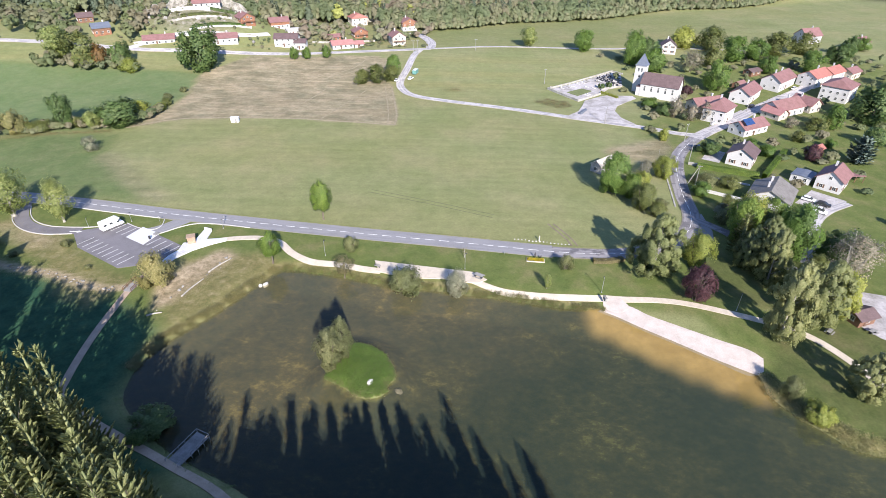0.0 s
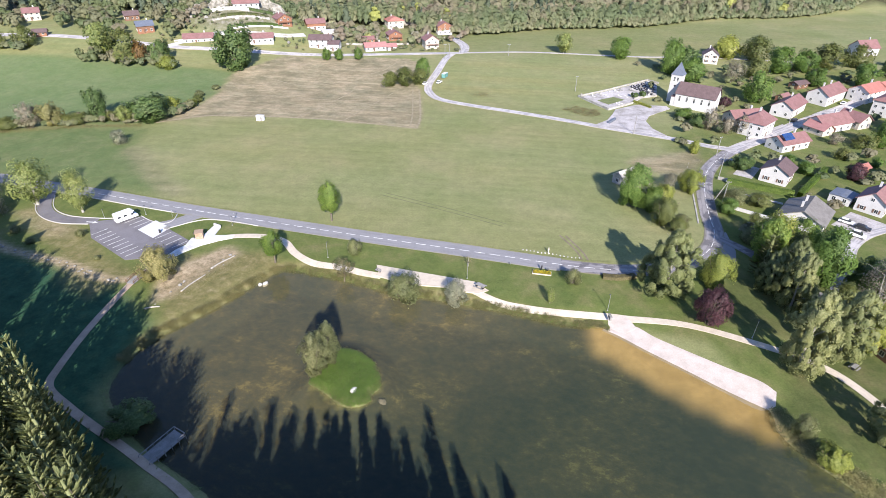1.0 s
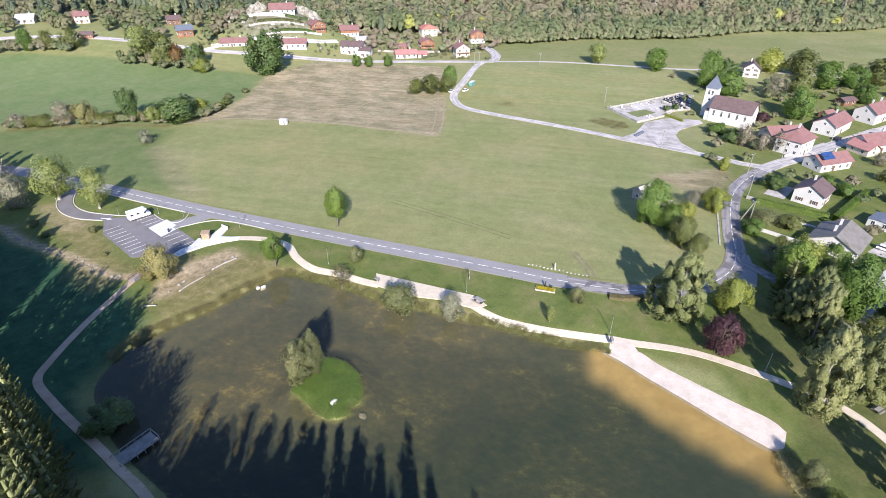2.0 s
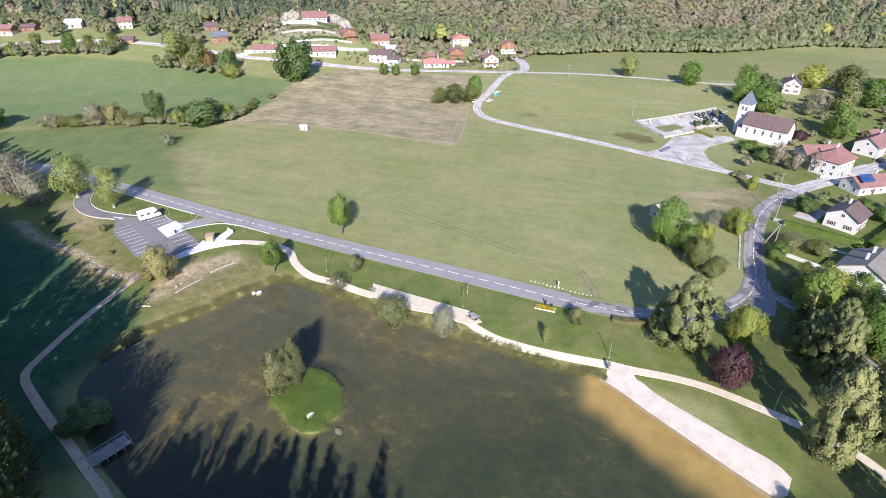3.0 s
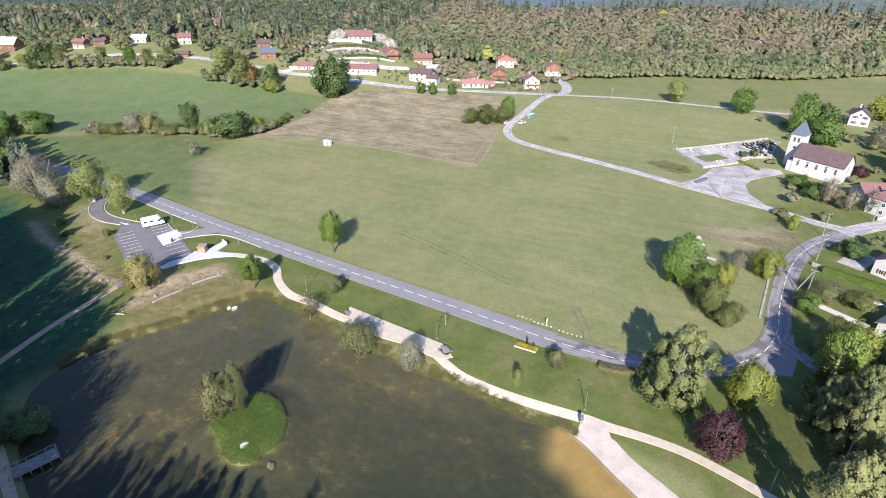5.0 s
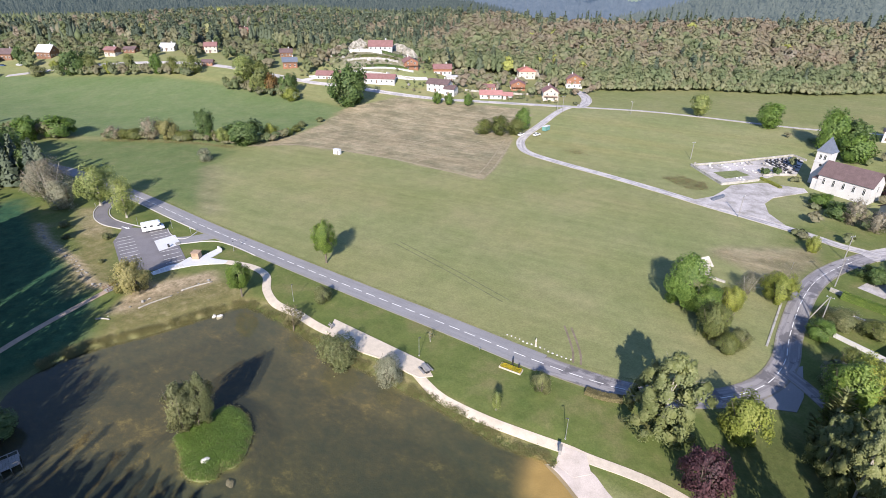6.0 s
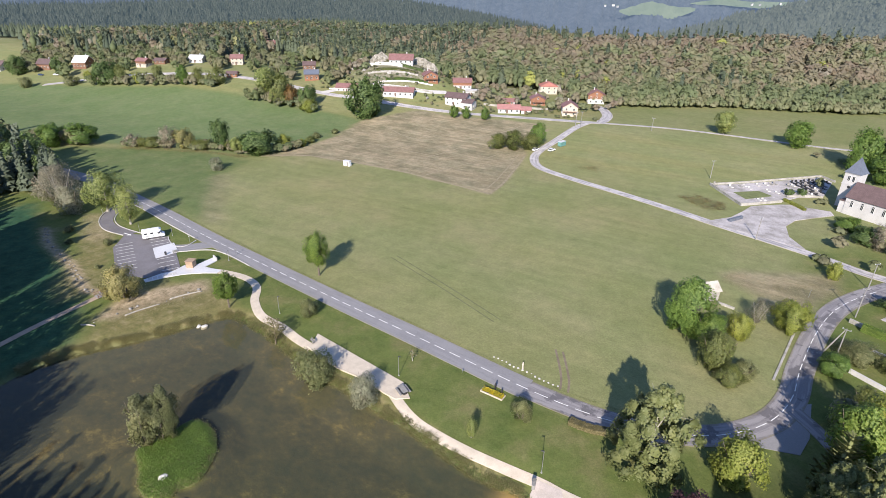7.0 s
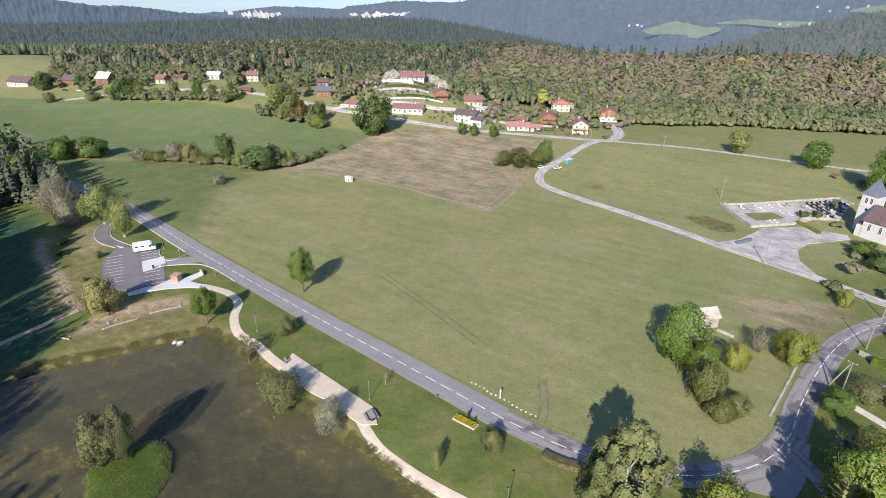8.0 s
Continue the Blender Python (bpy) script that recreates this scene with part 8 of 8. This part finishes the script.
def campervan(x, y, z, turn):
    ob = tagged(new("campervan"), "white campervan parked with its awning folded", "campervan")
    ob.matrix_world = pose(x, y, z, 0, 0, turn)
    part("body", side_bm([(-3.2, 0.45), (-3.2, 2.95), (1.9, 3.0), (2.5, 2.55), (1.75, 2.1), (2.55, 1.35), (3.25, 1.15), (3.3, 0.45)], 1.12), M["white_paint"], ob)
    part("windscreen", box_bm([(2.2, 0, 1.72, 0.7, 1.9, 0.06)]), M["pane"], ob).matrix_basis = pose(0.0, 0, 0)
    for s in (-1, 1):
        for wx, wl in ((-2.2, 0.9), (-0.4, 0.9), (1.65, 0.7)):
            part("window", box_bm([(wx, s * 1.13, 1.95 if wx < 1 else 1.75, wl, 0.05, 0.55)], 0.01), M["pane"], ob)
        part("stripe", box_bm([(-0.6, s * 1.13, 1.1, 4.6, 0.03, 0.12)]), M["slate"], ob)
        part("headlight", box_bm([(3.3, s * 0.8, 0.95, 0.06, 0.3, 0.22)], 0.02), M["steel"], ob)
    part("door", box_bm([(0.55, -1.13, 1.55, 0.65, 0.05, 1.75)], 0.01), M["frame"], ob)
    for rx in (-2.3, -0.6, 0.9):
        part("roof_hatch", box_bm([(rx, 0.1, 3.03, 0.6, 0.6, 0.12)], 0.03), M["sheet"], ob)
    part("bumper", box_bm([(3.32, 0, 0.55, 0.15, 2.1, 0.25)], 0.04), M["dark_metal"], ob)
    wheels(ob, (-1.9, 2.3), 1.0, 0.36)
    return ob


def car(x, y, turn, colour, label, tall=False):
    ob = tagged(new("car"), label, "car")
    ob.matrix_world = pose(x, y, ground_at(x, y) + 0.16, 0, 0, turn)
    k = 1.35 if tall else 1.0
    part("body", side_bm([(-2.1, 0.3), (-2.15, 0.9), (-1.9, 0.95 * k), (2.0 if tall else 1.9, 0.9), (2.15, 0.75), (2.15, 0.3)], 0.88), M[colour], ob)
    part("cabin", side_bm([(-2.0, 0.9 * k), (-1.7, 1.42 * k), (0.4, 1.45 * k), (1.15, 0.9)], 0.78, 0.1), M["pane"], ob, "dark glazed cabin")
    part("roof", box_bm([(-0.65, 0, 1.44 * k, 1.9, 1.4, 0.06)], 0.02), M[colour], ob)
    for s in (-1, 1):
        part("headlight", box_bm([(2.12, s * 0.6, 0.68, 0.06, 0.35, 0.16)], 0.02), M["steel"], ob)
    wheels(ob, (-1.35, 1.35), 0.8, 0.31)
    return ob


campervan(-103.6, 137.6, 1.6, 58)
car(117.6, 158.4, -40, "white_paint", "white delivery van parked on the drive", True)
car(121.5, 163.5, -38, "car_dark", "dark car parked beside the house")
car(118.5, 167.0, -40, "white_paint", "white car parked beside the house")
car(143.6, 268.6, 45, "car_dark", "dark car parked in the village street")
car(-35.6, 300.5, 80, "white_paint", "white car parked on the lane")
car(-28.2, 303.4, 70, "white_paint", "white car parked by the bend")
car(-452, 276.8, 20, "car_blue", "blue car parked at the farm")
car(-437, 281, 25, "white_paint", "white car parked at the farm")
car(-428, 285, 20, "cream", "beige car parked at the farm")
car(178.5, 298, 45, "white_paint", "white car parked in the village")
car(98.5, 212.5, 35, "car_dark", "dark car in a drive")
skip = tagged(new("container"), "green metal container on the lane verge", "container")
skip.matrix_world = pose(-26.4, 313.5, ground_at(-26.4, 313.5) + 0.2, 0, 0, 75)
part("body", box_bm([(0, 0, 1.1, 4.6, 2.0, 2.2)], 0.05), M["green_sheet"], skip)
part("lid", box_bm([(0, 0, 2.25, 4.7, 2.1, 0.1)], 0.02), M["sheet"], skip)
for i in range(5):
    bin_ = tagged(new("recycling_bin"), "blue-grey recycling bin beside the forecourt", "bin", "recycling bins")
    bin_.matrix_world = pose(57.2 + 0.75 * i, 252.4 + 1.2 * i, ground_at(57.2 + 0.75 * i, 252.4 + 1.2 * i), 0, 0, 58)
    part("body", box_bm([(0, 0, 0.6, 1.1, 1.0, 1.2)], 0.05), M["slate"], bin_)
    part("lid", box_bm([(0, 0, 1.25, 1.15, 1.05, 0.14)], 0.04), M["slate"], bin_)
# plain white board built as a box; its roof and door are added
board = tagged(new("white_board"), "white board at the stubble edge, built as a small box", "shelter")
board.matrix_world = pose(-101.2, 232.8, 1.5, 0, 0, 2)
part("body", box_bm([(0, 0, 1.1, 3.4, 1.6, 2.3)], 0.04), M["white_paint"], board)
part("roof", box_bm([(0, 0, 2.3, 3.7, 1.9, 0.12)], 0.02), M["sheet"], board)
part("door", box_bm([(0.6, -0.82, 0.95, 0.9, 0.04, 1.9)]), M["grey_wood"], board)


# ---- garden walls and terraces ----
def retaining(ax, ay, bx, by, height, material="render", label="white retaining wall of a hillside terrace"):
    ob = tagged(new("retaining_wall"), label, "wall")
    n = max(1, int(math.hypot(bx - ax, by - ay) / 3))
    turn, L = math.degrees(math.atan2(by - ay, bx - ax)), math.hypot(bx - ax, by - ay) / n
    for i in range(n):
        x, y = ax + (bx - ax) * (i + 0.5) / n, ay + (by - ay) * (i + 0.5) / n
        part("wall_panel", box_bm([(x, y, ground_at(x, y) + height / 2 - 0.5, L - 0.02, 0.5, height + 1, turn)], 0.03), M[material], ob)


retaining(-193, 371, -166, 375.5, 1.9)
retaining(-186, 362, -152, 374, 1.1, "wall_stone", "pale stone retaining wall of a hillside terrace")
retaining(-173, 355.5, -139, 372, 0.9)
retaining(-169, 352.5, -134, 364, 1.0, "wall_stone", "pale stone retaining wall of a hillside terrace")
retaining(-200, 336, -178, 352, 0.8)
retaining(-100, 372, -60, 384, 1.2, "wall_stone", "pale stone garden wall")
retaining(59, 188.6, 63, 187.4, 0.6, "wall_stone", "old stone wall beside a hut")
retaining(76.4, 183, 72.4, 160.5, 0.16, "wall_stone", "low stone wall beside the road")
retaining(86.6, 172, 96, 166, 1.0, "render", "white garden wall beside the road")
retaining(92, 184, 104, 178, 0.5, "render", "white garden edging wall")
retaining(114, 241, 126, 252.5, 1.0, "render", "white wall along the village street")
retaining(88.4, 196, 92.5, 193.5, 1.1, "wall_stone", "stone gatepost wall beside the road")

clipped_hedge([(-182, 366), (-168, 370.5), (-155, 375)], 1.4, 1.3, "olive", "olive hedge on a hillside terrace")
clipped_hedge([(-169, 359.5), (-155, 366.5), (-143, 372)], 1.2, 1.0, "green", "green hedge on a hillside terrace")
clipped_hedge([(-168, 376.6), (-158, 379), (-152, 383)], 1.2, 1.4, "dark", "dark shrubs before the large white house")

# solar panels on a roof
roof_pv = tagged(new("solar_array"), "blue solar panels on a red roof", "solar panels")
roof_pv.matrix_world = pose(126.5, 233.5, ground_at(126.5, 233.5) + 0.05, 0, 0, 30) @ pose(-4.4, -2.45, 5.98, 33.7, 0, 0)
for i in range(5):
    for j in range(2):
        part("panel", box_bm([(-2.2 + 1.1 * i, -0.85 + 1.7 * j, 0, 1.04, 1.64, 0.05)]), M["solar"], roof_pv)
pergola = tagged(new("pergola"), "open red-roofed timber shelter beside a white house", "shelter")
pergola.matrix_world = pose(142.5, 184, 1.5, 0, 0, 5)
part("roof", box_bm([(0, 0, 2.5, 7, 3.4, 0.16)], 0.03), M["tile_red"], pergola)
for sx in (-3.2, 0, 3.2):
    for sy in (-1.5, 1.5):
        part("post", box_bm([(sx, sy, 1.2, 0.16, 0.16, 2.5)]), M["brown_wood"], pergola)

for pts, label in (([(95.5, 201.5), (102.5, 212.5), (107.5, 208.5), (101, 198)], "paved court beside a white house"), ([(113.5, 165.5), (124, 175.5), (131.5, 167.5), (121.5, 159)], "pale parking court between two houses"),
                   ([(131, 251), (140, 259.5), (136.5, 263.5), (127.5, 255)], "paved yard beside the village street"), ([(160, 276), (170, 285), (166.5, 289), (156.5, 280)], "paved yard before village houses")):
    z = max(ground_at(*p) for p in pts)
    court = tagged(new("pavement", None), label, "yard", kind="structure")
    part("surface", slab_bm(pts, z - 0.6, z + 0.06), M["yard_asphalt"], court)
